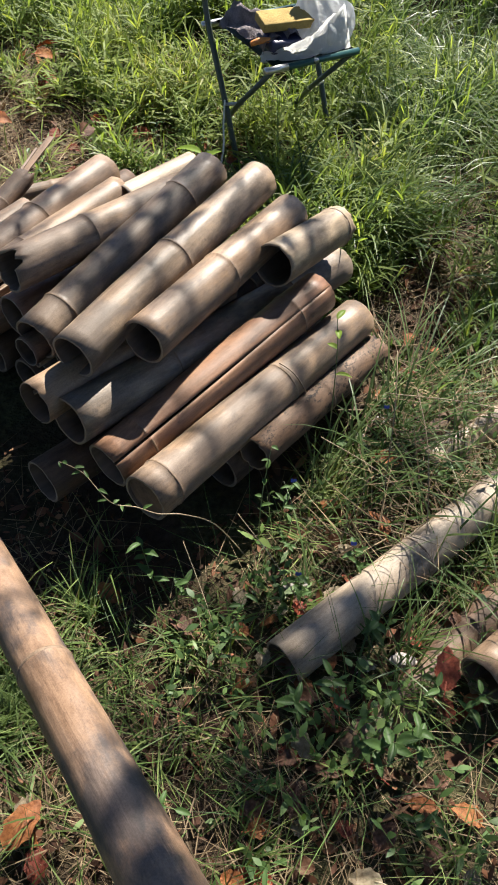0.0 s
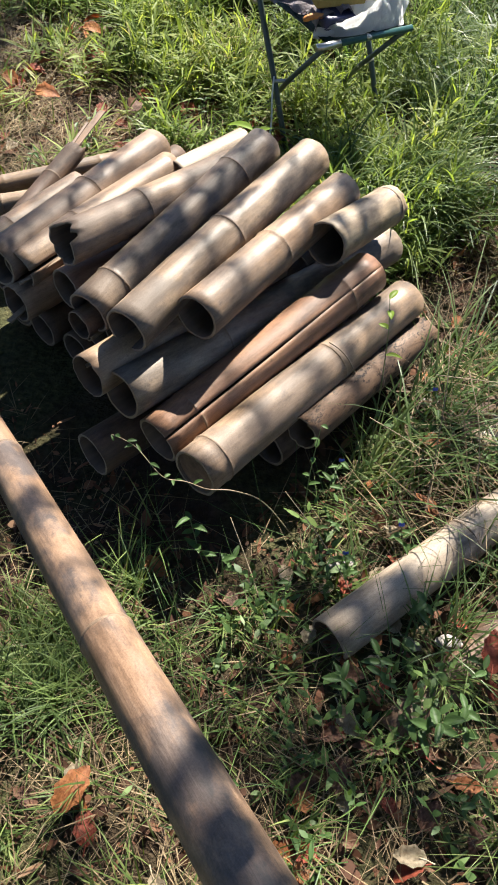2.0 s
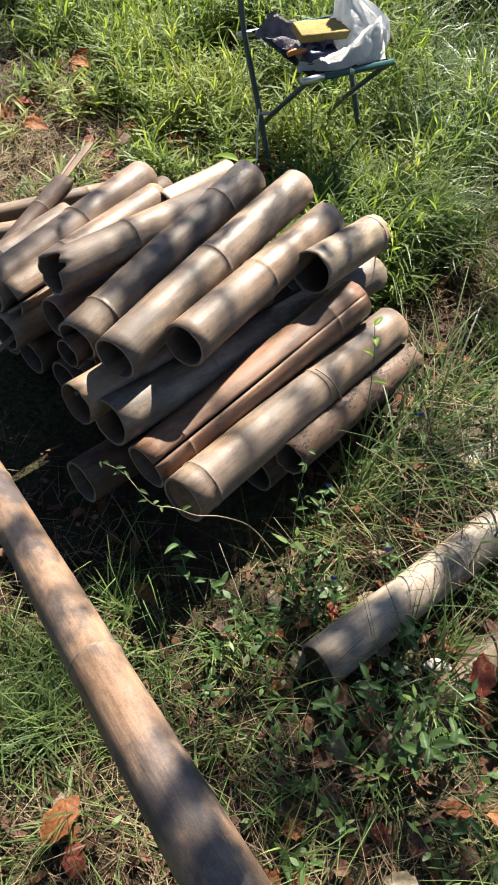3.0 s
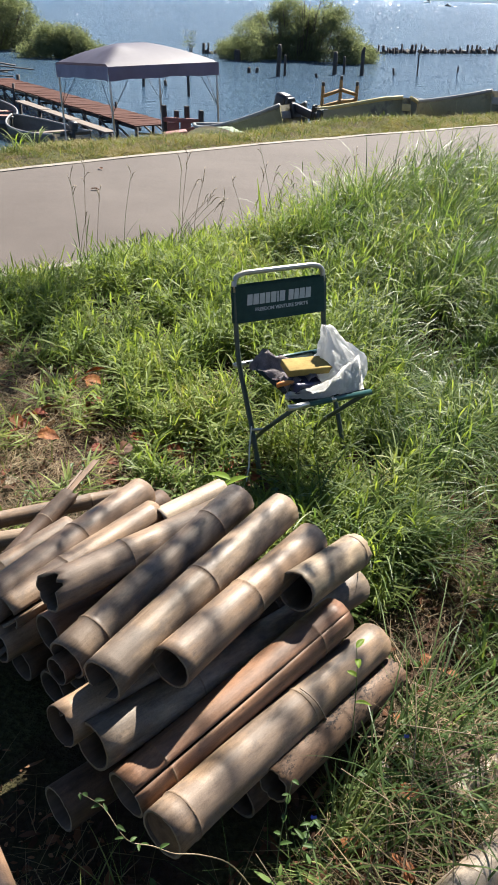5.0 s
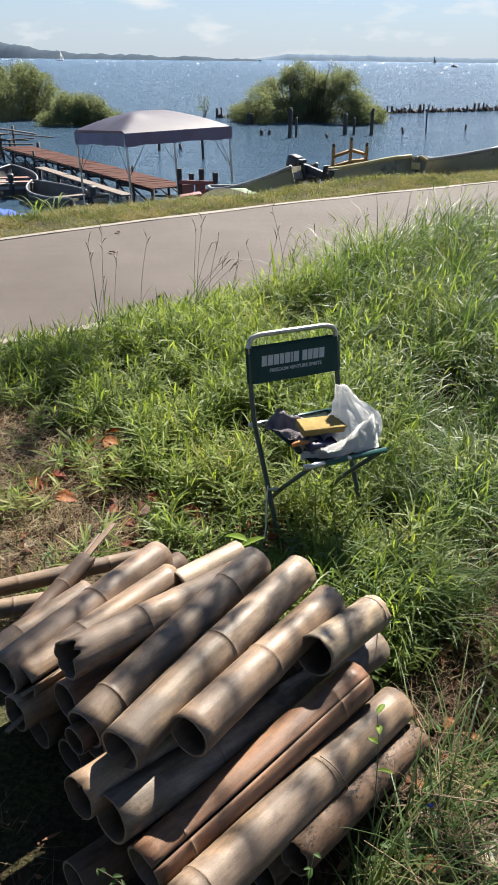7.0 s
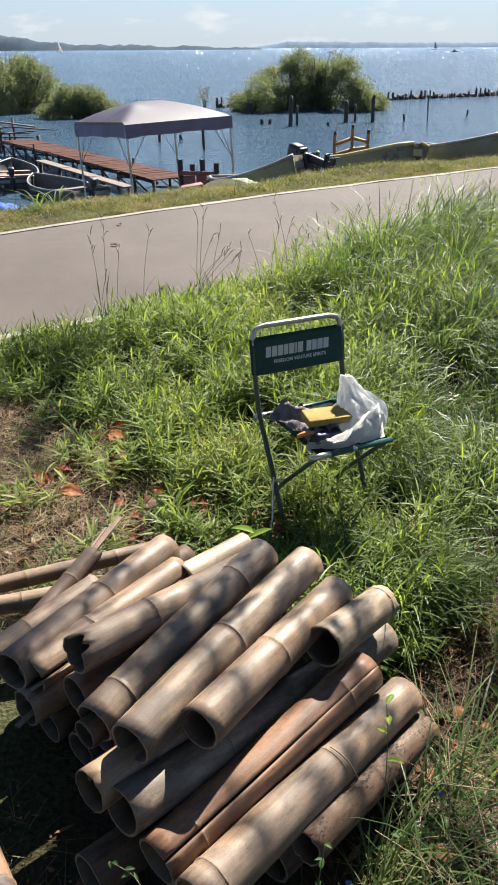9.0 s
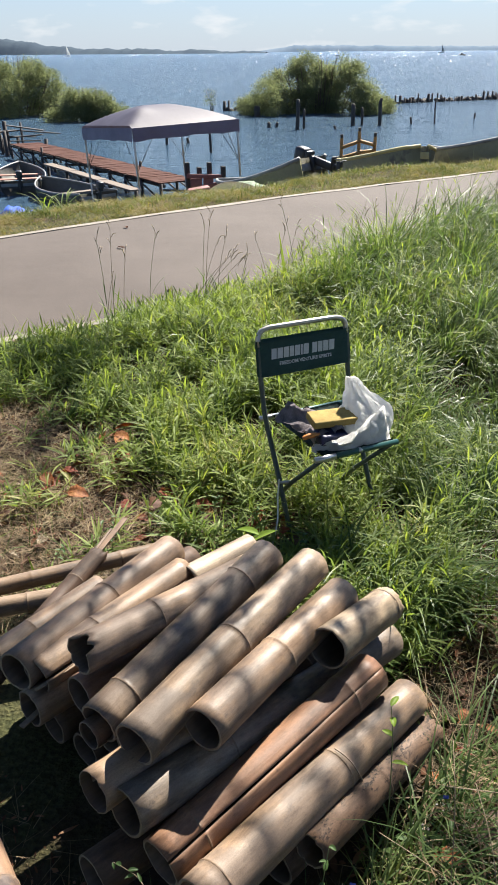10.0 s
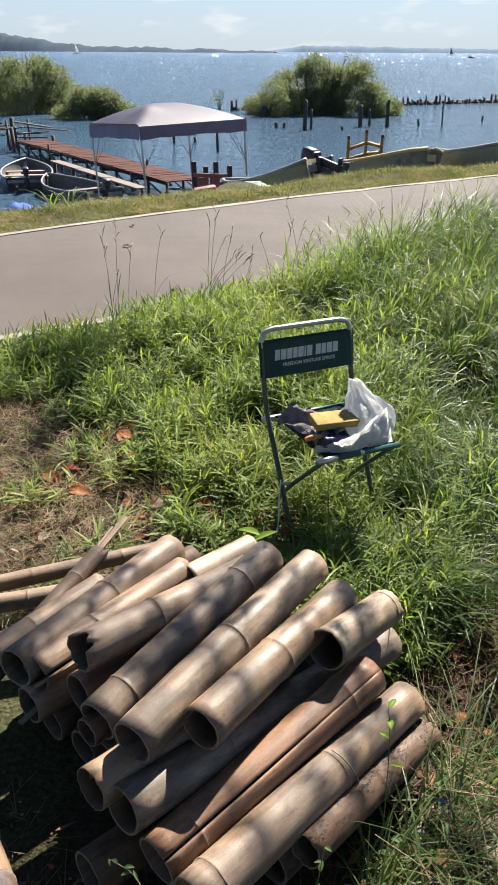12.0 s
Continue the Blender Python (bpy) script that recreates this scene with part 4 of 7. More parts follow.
for p, q in zip(rows, rows[1:]):
    for i in range(NU):
        bm.faces.new((p[i], p[(i + 1) % NU], q[(i + 1) % NU], q[i]))
bm.faces.new(rows[0][::-1])
bm.faces.new(rows[-1])
bag = new("plastic_bag", link_mesh("plastic_bag", bm, M_BAG))
tagged(bag, "crumpled white carrier bag slumped on the chair seat", "bag")
# the bag's open lip, lying forward
bm = bmesh.new()
g = []
for j in range(9):
    row = []
    for i in range(25):
        f = i / 24
        cr = 0.008 * noise.noise((f * 6, j * 0.5, 2.0)) + 0.005 * noise.noise((f * 15, j * 1.1, 7.0))
        row.append(bm.verts.new(ch(0.012 + 0.263 * f, 0.055 - 0.045 * math.sin(min(f * 3.0, 1.57)) - 0.012 * (j / 8) * (1 - f) + 0.05 * f * f * (j / 8) + cr, SEAT + 0.024 + (0.028 + 0.075 * f ** 1.3) * (j / 8) + cr)))
    g.append(row)
for p, q in zip(g, g[1:]):
    for i in range(24):
        bm.faces.new((p[i], p[i + 1], q[i + 1], q[i]))
bmesh.ops.solidify(bm, geom=bm.faces[:], thickness=0.0012)
part("lip", bm, M_BAG, bag, "folded-down lip of the bag")

bm = bmesh.new()
box(bm, (0.150, 0.066, 0.024), (0, 0, 0), (0, 0, 0), 0.004)
sponge = new("yellow_sponge", link_mesh("yellow_sponge", bm, M_YELLOW))
sponge.matrix_world = Matrix.Translation(ch(0.104, 0.088, SEAT + 0.104)) @ pose(0, 0, 0, 12, 2, 24)
tagged(sponge, "mustard-yellow block lying in the open bag", "sponge")


def crumple(name, at, size, material, label, category, seed, turn=0):
    bm = bmesh.new()
    bmesh.ops.create_icosphere(bm, subdivisions=4, radius=1.0)
    for v in bm.verts:
        n = v.co.normalized()
        k = 1 + 0.28 * noise.noise(n * 1.7 + Vector((seed, 0, 0))) + 0.16 * abs(noise.noise(n * 4 + Vector((0, seed, 0)))) + 0.06 * noise.noise(n * 11)
        v.co = Vector((n.x * size[0], n.y * size[1], max(n.z, -0.55) * size[2])) * k
    ob = new(name, link_mesh(name, bm, material))
    ob.matrix_world = Matrix.Translation(at) @ pose(0, 0, 0, 0, 0, turn)
    return tagged(ob, label, category)


bm = bmesh.new()
g = []
for j in range(29):
    row = []
    for i in range(25):
        p, q = i / 24, j / 28
        fold = 0.016 * math.sin(9 * p + 4 * q + 2 * noise.noise((p * 3, q * 3, 0))) + 0.010 * noise.noise((p * 8, q * 8, 3)) + 0.012 * abs(noise.noise((p * 4, q * 4, 8)))
        drop = 0.02 * max(0.0, 0.22 - p) / 0.22 * (1 - 0.5 * q)
        row.append(bm.verts.new(ch(0.012 + 0.115 * p + 0.014 * math.sin(5 * q), 0.040 + 0.235 * q, SEAT + 0.062 + 0.018 * math.sin(math.pi * p) + fold - drop)))
    g.append(row)
for p, q in zip(g, g[1:]):
    for i in range(24):
        bm.faces.new((p[i], p[i + 1], q[i + 1], q[i]))
bmesh.ops.solidify(bm, geom=bm.faces[:], thickness=0.003)
tagged(new("cloth", link_mesh("cloth", bm, M_CLOTH)), "creased grey cloth crumpled in the open bag", "cloth")
bm = bmesh.new()
box(bm, (0.10, 0.06, 0.035), (0, 0, 0), (0, 0, 0), 0.010)
pouch = new("pouch", link_mesh("pouch", bm, M_NAVY))
pouch.matrix_world = Matrix.Translation(ch(0.082, 0.060, SEAT + 0.060)) @ pose(0, 0, 0, 12, 6, 35)
tagged(pouch, "shiny dark blue pouch in the bag's mouth", "pouch")
for uu, vv, tz in ((0.105, 0.105, 70), (0.020, 0.055, 20)):
    bm = bmesh.new()
    tube(bm, arc([(-0.035, 0, 0), (-0.01, 0, 0.006), (0.02, 0, 0.004), (0.035, 0, -0.002)], 4), [0.006, 0.007, 0.008, 0.008, 0.009, 0.008, 0.008, 0.007, 0.007, 0.007, 0.006, 0.005, 0.004], 10)
    t_ = new("tool_handle", link_mesh("tool_handle", bm, M_ORANGE))
    t_.matrix_world = Matrix.Translation(ch(uu, vv, SEAT + 0.070)) @ pose(0, 0, 0, 0, 0, tz)
    tagged(t_, "worn orange tool handle among the cloths", "tool")
bm = bmesh.new()
tube(bm, arc([ch(-0.014, 0.212, 0.205), ch(-0.030, 0.190, 0.150), ch(-0.062, 0.130, 0.10), ch(-0.10, 0.087, 0.05)], 5), 0.0026, 6)
tagged(new("cord", link_mesh("cord", bm, M_CORD)), "thin white cord hanging from the chair's leg", "cord")

# ---- shore: tent, jetty, boats, posts ----
TC, TA = Vector((-3.72, 22.14, -0.18)), radians(37.2)
tent = thing("canopy_tent", Matrix.Translation(TC) @ pose(0, 0, 0, -1.9, -3.2, 0) @ pose(0, 0, 0, 0, 0, 37.2), "faded lilac pop-up canopy tent on thin metal legs", "tent")
H_, ZE, ZP, ZB = 1.5, 0.0, 0.46, -0.30


def roof_z(x, y):
    m = max(max(0.0, abs(x + 0.05) - 0.32) / (H_ - 0.27), max(0.0, abs(y) - 0.06) / (H_ - 0.06))
    m = min(1.0, m)
    return ZE + (ZP - ZE) * (1 - m ** 1.35) ** 0.92 + 0.05 * math.exp(-((x + 0.8) ** 2 + (y + 0.5) ** 2) / 0.12) * m * (1 - m) * 4 + 0.02 * math.sin(3 * x) * math.sin(2.5 * y) * m * (1 - m)


bm = bmesh.new()
N = 28
g = [[bm.verts.new((-H_ + 2 * H_ * i / N, -H_ + 2 * H_ * j / N, roof_z(-H_ + 2 * H_ * i / N, -H_ + 2 * H_ * j / N))) for i in range(N + 1)] for j in range(N + 1)]
for j in range(N):
    for i in range(N):
        bm.faces.new((g[j][i], g[j][i + 1], g[j + 1][i + 1], g[j + 1][i]))
part("roof", bm, M_TENT, tent, "sagging lilac fabric roof")
for k in range(4):
    bm = bmesh.new()
    top, low = [], []
    for i in range(25):
        f = -H_ + 2 * H_ * i / 24
        w = 0.015 * math.sin(f * 5 + k) + 0.01 * math.sin(f * 11)
        top.append(bm.verts.new((f, -H_ - 0.004, ZE + 0.002)))
        low.append(bm.verts.new((f, -H_ - 0.012 + w, ZB + 0.025 * math.sin(math.pi * i / 24) + 0.6 * w)))
    for i in range(24):
        bm.faces.new((low[i], low[i + 1], top[i + 1], top[i]))
    bmesh.ops.rotate(bm, cent=(0, 0, 0), matrix=Matrix.Rotation(k * math.pi / 2, 3, "Z"), verts=bm.verts)
    part("valance", bm, M_VALANCE, tent, "violet side strip, the roof's fabric toned for shade")
for sx in (-1, 1):
    for sy in (-1, 1):
        base = TC + Matrix.Rotation(TA, 3, "Z") @ Vector((sx * 1.46, sy * 1.46, 0))
        zg = float(gz(base.x, base.y)) - TC.z - 0.1
        bm = bmesh.new()
        box(bm, (0.042, 0.042, 1.35), (sx * 1.46, sy * 1.46, -0.685), (0, 0, 0), 0.004)
        box(bm, (0.032, 0.032, -1.2 - zg), (sx * 1.46, sy * 1.46, (zg - 1.2) / 2), (0, 0, 0), 0.003)
        leg = part("leg", bm, M_STEEL, tent)
        bm = bmesh.new()
        box(bm, (0.09, 0.09, 0.01), (sx * 1.46, sy * 1.46, zg + 0.006))
        part("foot", bm, M_STEEL, leg)
        for ax in (0, 1):
            bm = bmesh.new()
            q = Vector((sx * 1.46, sy * 1.46, -1.0))
            e = Vector((sx * (0.9 if ax == 0 else 1.46), sy * (0.9 if ax else 1.46), -0.15))
            tube(bm, [q, e], 0.008, 6)
            part("brace", bm, M_PILE, tent)

# the jetty
ja, jb = Vector((-3.75, 25.6, 0)), Vector((-12.1, 36.8, 0))
jd = (jb - ja)
jn = Vector((-jd.y, jd.x, 0)).normalized()
JL = jd.length
jetty = thing("jetty", Matrix.Translation(ja), "old jetty with reddish-brown boards on dark piles", "jetty")
jang = math.degrees(math.atan2(jd.y, jd.x))
bm = bmesh.new()
box(bm, (0.19, 1.30, 0.035), (0, 0, 0), (0, 0, 0), 0.004)
board_me = link_mesh("board", bm, M_PLANK, False)
nb = int(JL / 0.21)
for i in range(nb):
    b_ = new("board", board_me)
    b_.parent = jetty
    p = jd * ((i + 0.5) / nb)
    b_.matrix_local = Matrix.Translation((p.x + random.uniform(-0.02, 0.02), p.y, -2.10 + random.uniform(-0.008, 0.008))) @ pose(0, 0, 0, random.uniform(-0.6, 0.6), 0, jang + random.uniform(-1.2, 1.2))
for sgn in (-1, 1):
    bm = bmesh.new()
    p0, p1 = jn * sgn * 0.52, jd + jn * sgn * 0.52
    tube(bm, [(p0.x, p0.y, -2.19), (p1.x, p1.y, -2.19)], 0.06, 8)
    part("beam", bm, M_PILE, jetty)
npile = 11
for i in range(npile + 1):
    for sgn in (-1, 1):
        p = jd * (i / npile) + jn * sgn * (0.62 + random.uniform(-0.04, 0.04))
        zg = float(gz(ja.x + p.x, ja.y + p.y))
        bm = bmesh.new()
        tube(bm, [(p.x, p.y, zg - 0.2), (p.x + random.uniform(-0.04, 0.04), p.y, -2.13 + random.choice((0, 0, 0, 0, 0, 0, 0, 0.22)))], 0.05, 9)
        part("support_post", bm, M_PILE, jetty)
    for q_ in range(2):
        bm = bmesh.new()
        e0, e1 = jd * (i / npile), jd * (min(i + 1, npile) / npile)
        sg = jn * (0.65 if q_ else -0.65)
        tube(bm, [(e0.x + sg.x, e0.y + sg.y, -2.62), (e1.x + sg.x, e1.y + sg.y, -2.24)], 0.028, 6)
        part("brace", bm, M_PILE, jetty)
    if i % 2 == 0:
        bm = bmesh.new()
        p0, p1 = jd * (i / npile) - jn * 0.65, jd * (i / npile) + jn * 0.65
        tube(bm, [(p0.x, p0.y, -2.45), (p1.x, p1.y, -2.30)], 0.035, 7)
        part("cross_beam", bm, M_PILE, jetty)

wa, wb = Vector((-4.9, 24.6, 0)), Vector((-9.3, 30.6, 0))
wd = wb - wa
walkway = thing("plank_walkway", Matrix.Translation(wa), "narrow bleached plank walkway on dark piles", "walkway")
wang = math.degrees(math.atan2(wd.y, wd.x))
for i in range(3):
    bm = bmesh.new()
    box(bm, (wd.length / 3 - 0.02, 0.36, 0.05), (0, 0, 0), (0, 0, 0), 0.006)
    pl = part("plank", bm, M_PALEPLANK, walkway, "", False)
    p = wd * ((i + 0.5) / 3)
    pl.matrix_local = Matrix.Translation((p.x, p.y, -2.22 + 0.01 * i)) @ pose(0, 0, 0, 0, 0, wang)
for i in range(5):
    p = wd * (i / 4)
    bm = bmesh.new()
    tube(bm, [(p.x, p.y, float(gz(wa.x + p.x, wa.y + p.y)) - 0.2), (p.x, p.y, -2.24)], 0.06, 8)
    part("support_post", bm, M_PILE, walkway)

# an old rickety landing stage beyond the jetty's end
stage = thing("landing_stage", Matrix.Translation((-12.6, 38.0, 0)), "ruined dark landing stage at the jetty's end", "landing stage")
for k in range(15):
    x, y = random.uniform(-3.6, 1.2), random.uniform(-0.8, 2.2)
    bm = bmesh.new()
    tube(bm, [(x, y, -3.9), (x + random.uniform(-0.1, 0.1), y, -2.1 + random.choice((0.05, 0.2, 0.45, 0.7)))], random.uniform(0.05, 0.10), 8)
    part("support_post", bm, M_PILE, stage)
for k in range(12):
    x, y = random.uniform(-3.4, 0.4), random.uniform(-0.8, 1.8)
    bm = bmesh.new()
    box(bm, (random.uniform(1.4, 2.6), 0.16, 0.05), (x, y, -2.15 + 0.05 * k), (random.uniform(-3, 3), random.uniform(-8, 8), random.uniform(-20, 40)), 0.005)
    part("beam", bm, M_PILE, stage)


def hull_points(L, B, D, sheer=0.12, n=18, m=9, transom=0.75, thick=0.0):
    """Cross-sections of an open boat, stern at x = 0, bow at x = L, keel at z = 0."""
    rows = []
    for i in range(n + 1):
        u = i / n
        wide = B / 2 * (transom + (1 - transom) * math.sin(math.pi * min(u * 1.1, 0.5)) ** (0.55 if transom < 0.3 else 1.0)) * (1 - max(0, (u - 0.5) / 0.5) ** 2.2 * 0.96) - thick
        wide = max(wide, 0.004)
        top = D + sheer * (2 * abs(u - 0.4)) ** 2
        keel = 0.22 * D * max(0, (u - 0.6) / 0.4) ** 2 + thick
        row = []
        for j in range(2 * m + 1):
            q = (j - m) / m
            a = abs(q)
            y = wide * math.sin(a * math.pi / 2) ** 0.75 * (1 if q > 0 else -1)
            z = keel + (top - keel) * a ** 2.4
            row.append((u * L, y, z))
        rows.append(row)
    return rows


def boat(name, m, L, B, D, hull_mat, rail_mat, seat_mat, label, seats=3, motor=False, transom=0.75, tilted=False):
    ob = thing(name, m, label, "boat")
    bm = bmesh.new()
    for thick, flip, mi in ((0.0, False, 0), (0.03, True, 1)):
        rows = [[bm.verts.new(p) for p in row] for row in hull_points(L, B, D, thick=thick, transom=transom)]
        for a, b in zip(rows, rows[1:]):
            for k in range(len(a) - 1):
                q = (a[k], b[k], b[k + 1], a[k + 1])
                bm.faces.new(q if flip else q[::-1]).material_index = mi
        bm.faces.new(rows[0] if not flip else rows[0][::-1]).material_index = mi
    part("hull", bm, (hull_mat, M_INBOAT), ob)
    pts = hull_points(L, B, D, thick=0.012, transom=transom)
    for k in (0, -1):
        bm = bmesh.new()
        tube(bm, [row[k] for row in pts], 0.03, 8)
        part("gunwale", bm, rail_mat, ob)
    bm = bmesh.new()
    box(bm, (0.045, B * transom * 0.93, 0.10), (0.02, 0, D - 0.055), (0, 0, 0), 0.006)
    part("transom_board", bm, rail_mat, ob)
    for k in range(seats):
        u = 0.2 + 0.25 * k
        w = [r for r in pts][int(u * 18)][-1][1]
        bm = bmesh.new()
        box(bm, (0.26, 2 * w - 0.05, 0.035), (u * L, 0, D * 0.72), (0, 0, 0), 0.005)
        part("thwart", bm, seat_mat, ob)
    if motor:
        mo = new("outboard_motor")
        mo.parent = ob
        mo.location = (-0.08, 0, D)
        # a tilted one leans its head into the boat and lifts its foot out behind
        lean_ = Matrix.Rotation(radians(62), 4, "Y") if tilted else Matrix.Rotation(radians(-10), 4, "Y")
        pieces = []
        bm = bmesh.new()
        box(bm, (0.24, 0.19, 0.22), (0, 0, 0.30), (0, 0, 0), 0.055)
        box(bm, (0.20, 0.16, 0.06), (0, 0, 0.17), (0, 0, 0), 0.02)
        pieces.append(("cowling", bm))
        bm = bmesh.new()
        box(bm, (0.11, 0.07, 0.50), (0, 0, -0.10), (0, 0, 0), 0.02)
        box(bm, (0.22, 0.10, 0.02), (-0.04, 0, -0.30), (0, 0, 0), 0.008)
        box(bm, (0.20, 0.06, 0.09), (-0.02, 0, -0.42), (0, 0, 0), 0.025)
        pieces.append(("shaft", bm))
        bm = bmesh.new()
        for a in range(3):
            box(bm, (0.012, 0.06, 0.10), (-0.13, 0.055 * math.sin(a * 2.09), -0.42 + 0.055 * math.cos(a * 2.09)), (a * 120, 18, 0), 0.004)
        pieces.append(("propeller", bm))
        bm = bmesh.new()
        tube(bm, [(0.08, 0, 0.18), (0.34, 0.03, 0.22), (0.46, 0.03, 0.22)], [0.014, 0.013, 0.018], 8)
        pieces.append(("tiller", bm))
        bm = bmesh.new()
        box(bm, (0.06, 0.16, 0.20), (0.05, 0, -0.02), (0, 0, 0), 0.01)
        pieces.append(("clamp", bm))
        for what, bm in pieces:
            if what != "clamp":
                bmesh.ops.transform(bm, matrix=lean_, verts=bm.verts)
            part(what, bm, M_BLACK, mo)
        mo["label"] = "black outboard motor on the stern"
    return ob


boat("rowing_boat", pose(-9.10, 26.7, WL - 0.08, 0, 0, 108), 4.4, 1.75, 0.46, M_HULLDARK, M_RAILGREY, M_SEATRED, "dark open rowing boat with reddish thwarts and an outboard, afloat", 3, True)
boat("rowing_boat", pose(-6.05, 24.6, WL - 0.10, 0, 0, 134), 3.6, 1.75, 0.45, M_HULLDARK, M_RAILGREY, M_PALEPLANK, "open grey boat with an outboard moored at the shore", 2, True)


def s_at(s, t):
    return -0.6 * s + 0.8 * t, 0.8 * s + 0.6 * t


def drawn_up(stern, bow, depth, roll=0.0):
    """A boat's pose from the middles of its rail at stern and bow."""
    a, b = Vector(stern), Vector(bow)
    x = (b - a).normalized()
    y = Vector((0, 0, 1)).cross(x).normalized()
    z = x.cross(y)
    m = Matrix((x, y, z)).transposed().to_4x4() @ Matrix.Rotation(radians(roll), 4, "X")
    return Matrix.Translation(a - z * depth) @ m, (b - a).length


m_, l_ = drawn_up((0.13, 12.50, 0.02), (-1.40, 13.95, -0.60), 0.55)
boat("rowing_boat", m_, l_, 0.95, 0.55, M_HULL, M_RAILGREY, M_INBOAT, "olive boat with a tilted black outboard, drawn up on the bank", 2, True, transom=0.6, tilted=True)
m_, l_ = drawn_up((1.74, 12.85, 0.13), (0.60, 14.95, -0.37), 0.55, 5)
boat("rowing_boat", m_, l_, 1.20, 0.55, M_HULL, M_RAIL, M_INBOAT, "olive wooden boat with a yellow gunwale, drawn up on the bank", 3, transom=0.14)
m_, l_ = drawn_up((3.25, 13.05, 0.24), (2.15, 15.05, -0.20), 0.62, 5)
boat("rowing_boat", m_, l_, 1.35, 0.62, M_HULL, M_RAILGREY, M_INBOAT, "larger olive boat with a grey gunwale, drawn up on the bank", 3, transom=0.5)

# a yellow trestle behind the boats
trestle = thing("trestle", pose(0.945, 14.9, float(gz(0.93, 14.9)) + 0.05, 0, 0, -6), "weathered yellow-painted wooden trestle", "trestle")
zb = -float(gz(0.93, 14.9))
for x, top in ((-0.30, 0.02), (0.0, 0.13), (0.27, 0.05)):
    bm = bmesh.new()
    box(bm, (0.055, 0.06, top + zb + 0.05), (x, 0.02, (top + zb) / 2 - 0.02), (0, 0, 0), 0.006)
    box(bm, (0.052, 0.057, 0.12), (x, 0.02, top + zb + 0.0), (0, 6 * (1 if x > 0 else -1), 0), 0.006)
    post_ = part("post", bm, M_YELLOWWOOD, trestle)
    bm = bmesh.new()
    box(bm, (0.05, 0.055, 0.07), (x, 0.02, top + zb + 0.085), (0, 6 * (1 if x > 0 else -1), 0), 0.008)
    part("cap", bm, M_PILE, post_, "dark weathered post top")
for x0, z0, x1, z1 in ((-0.30, -0.08, 0.02, 0.04), (0.0, 0.04, 0.28, -0.03), (-0.28, -0.24, 0.06, -0.13), (0.02, -0.15, 0.27, -0.11), (-0.30, -0.55, 0.28, -0.52)):
    bm = bmesh.new()
    tube(bm, [(x0, -0.02, z0 + zb), (x1, -0.02, z1 + zb)], 0.03, 4)
    part("rail", bm, M_YELLOWWOOD, trestle)

# red frame, bucket, netting and tarpaulin at the shore
frame_x, frame_y = -2.05, 17.9
redframe = thing("red_rack", pose(frame_x, frame_y, float(gz(frame_x, frame_y)), 0, 0, 8), "broken rack of dark posts and faded red boards", "rack")
for x, y, h in ((-0.38, 0, 1.78), (-0.13, 0.15, 1.66), (0.09, 0.1, 1.76), (0.36, -0.05, 1.70)):
    bm = bmesh.new()
    box(bm, (0.09, 0.09, h), (x, y, h / 2), (random.uniform(-2, 2), random.uniform(-2, 2), 20), 0.01)
    part("post", bm, M_PILE, redframe)
for x, z, w, a in ((-0.02, 1.50, 0.80, 2), (0.05, 1.30, 0.55, -14), (-0.18, 1.15, 0.35, 30)):
    bm = bmesh.new()
    box(bm, (w, 0.035, 0.085), (x, -0.06, z), (0, a, 0), 0.006)
    part("board", bm, M_REDWOOD, redframe)
for x, w in ((-0.22, 0.24), (0.04, 0.22)):
    bm = bmesh.new()
    box(bm, (w, 0.03, 0.62), (x, -0.03, 1.15), (4, 0, 0), 0.006)
    part("panel", bm, M_REDWOOD, redframe)
bm = bmesh.new()
box(bm, (0.30, 0.20, 0.11), (0, 0, 0.055), (0, 0, 0), 0.02)
crate = new("red_crate", link_mesh("red_crate", bm, M_REDWOOD))
crate.matrix_world = pose(-1.44, 11.52, float(gz(-1.44, 11.52)) - 0.01, 0, -8, 15)
tagged(crate, "faded red box lying on the bank", "box")
bm = bmesh.new()
tube(bm, [(0, 0, 0), (0, 0, 0.20), (0, 0, 0.21)], [0.075, 0.095, 0.100], 18)
bucket = new("bucket", link_mesh("bucket", bm, M_TEAL))
bucket.matrix_world = pose(-1.66, 11.60, float(gz(-1.66, 11.60)) - 0.01, 0, 6, 0)
tagged(bucket, "teal plastic bucket beside the rack", "bucket")


crumple("netting", (-0.84, 12.30, float(gz(-0.84, 12.30)) + 0.16), (0.30, 0.25, 0.11), M_NET, "heap of faded green netting over the boat's bow", "netting", 4.0)
crumple("tarpaulin", (-5.75, 16.3, float(gz(-5.75, 16.3)) + 0.38), (0.60, 0.4, 0.68), M_TARP, "crumpled bright blue tarpaulin at the shore", "tarpaulin", 6.0)

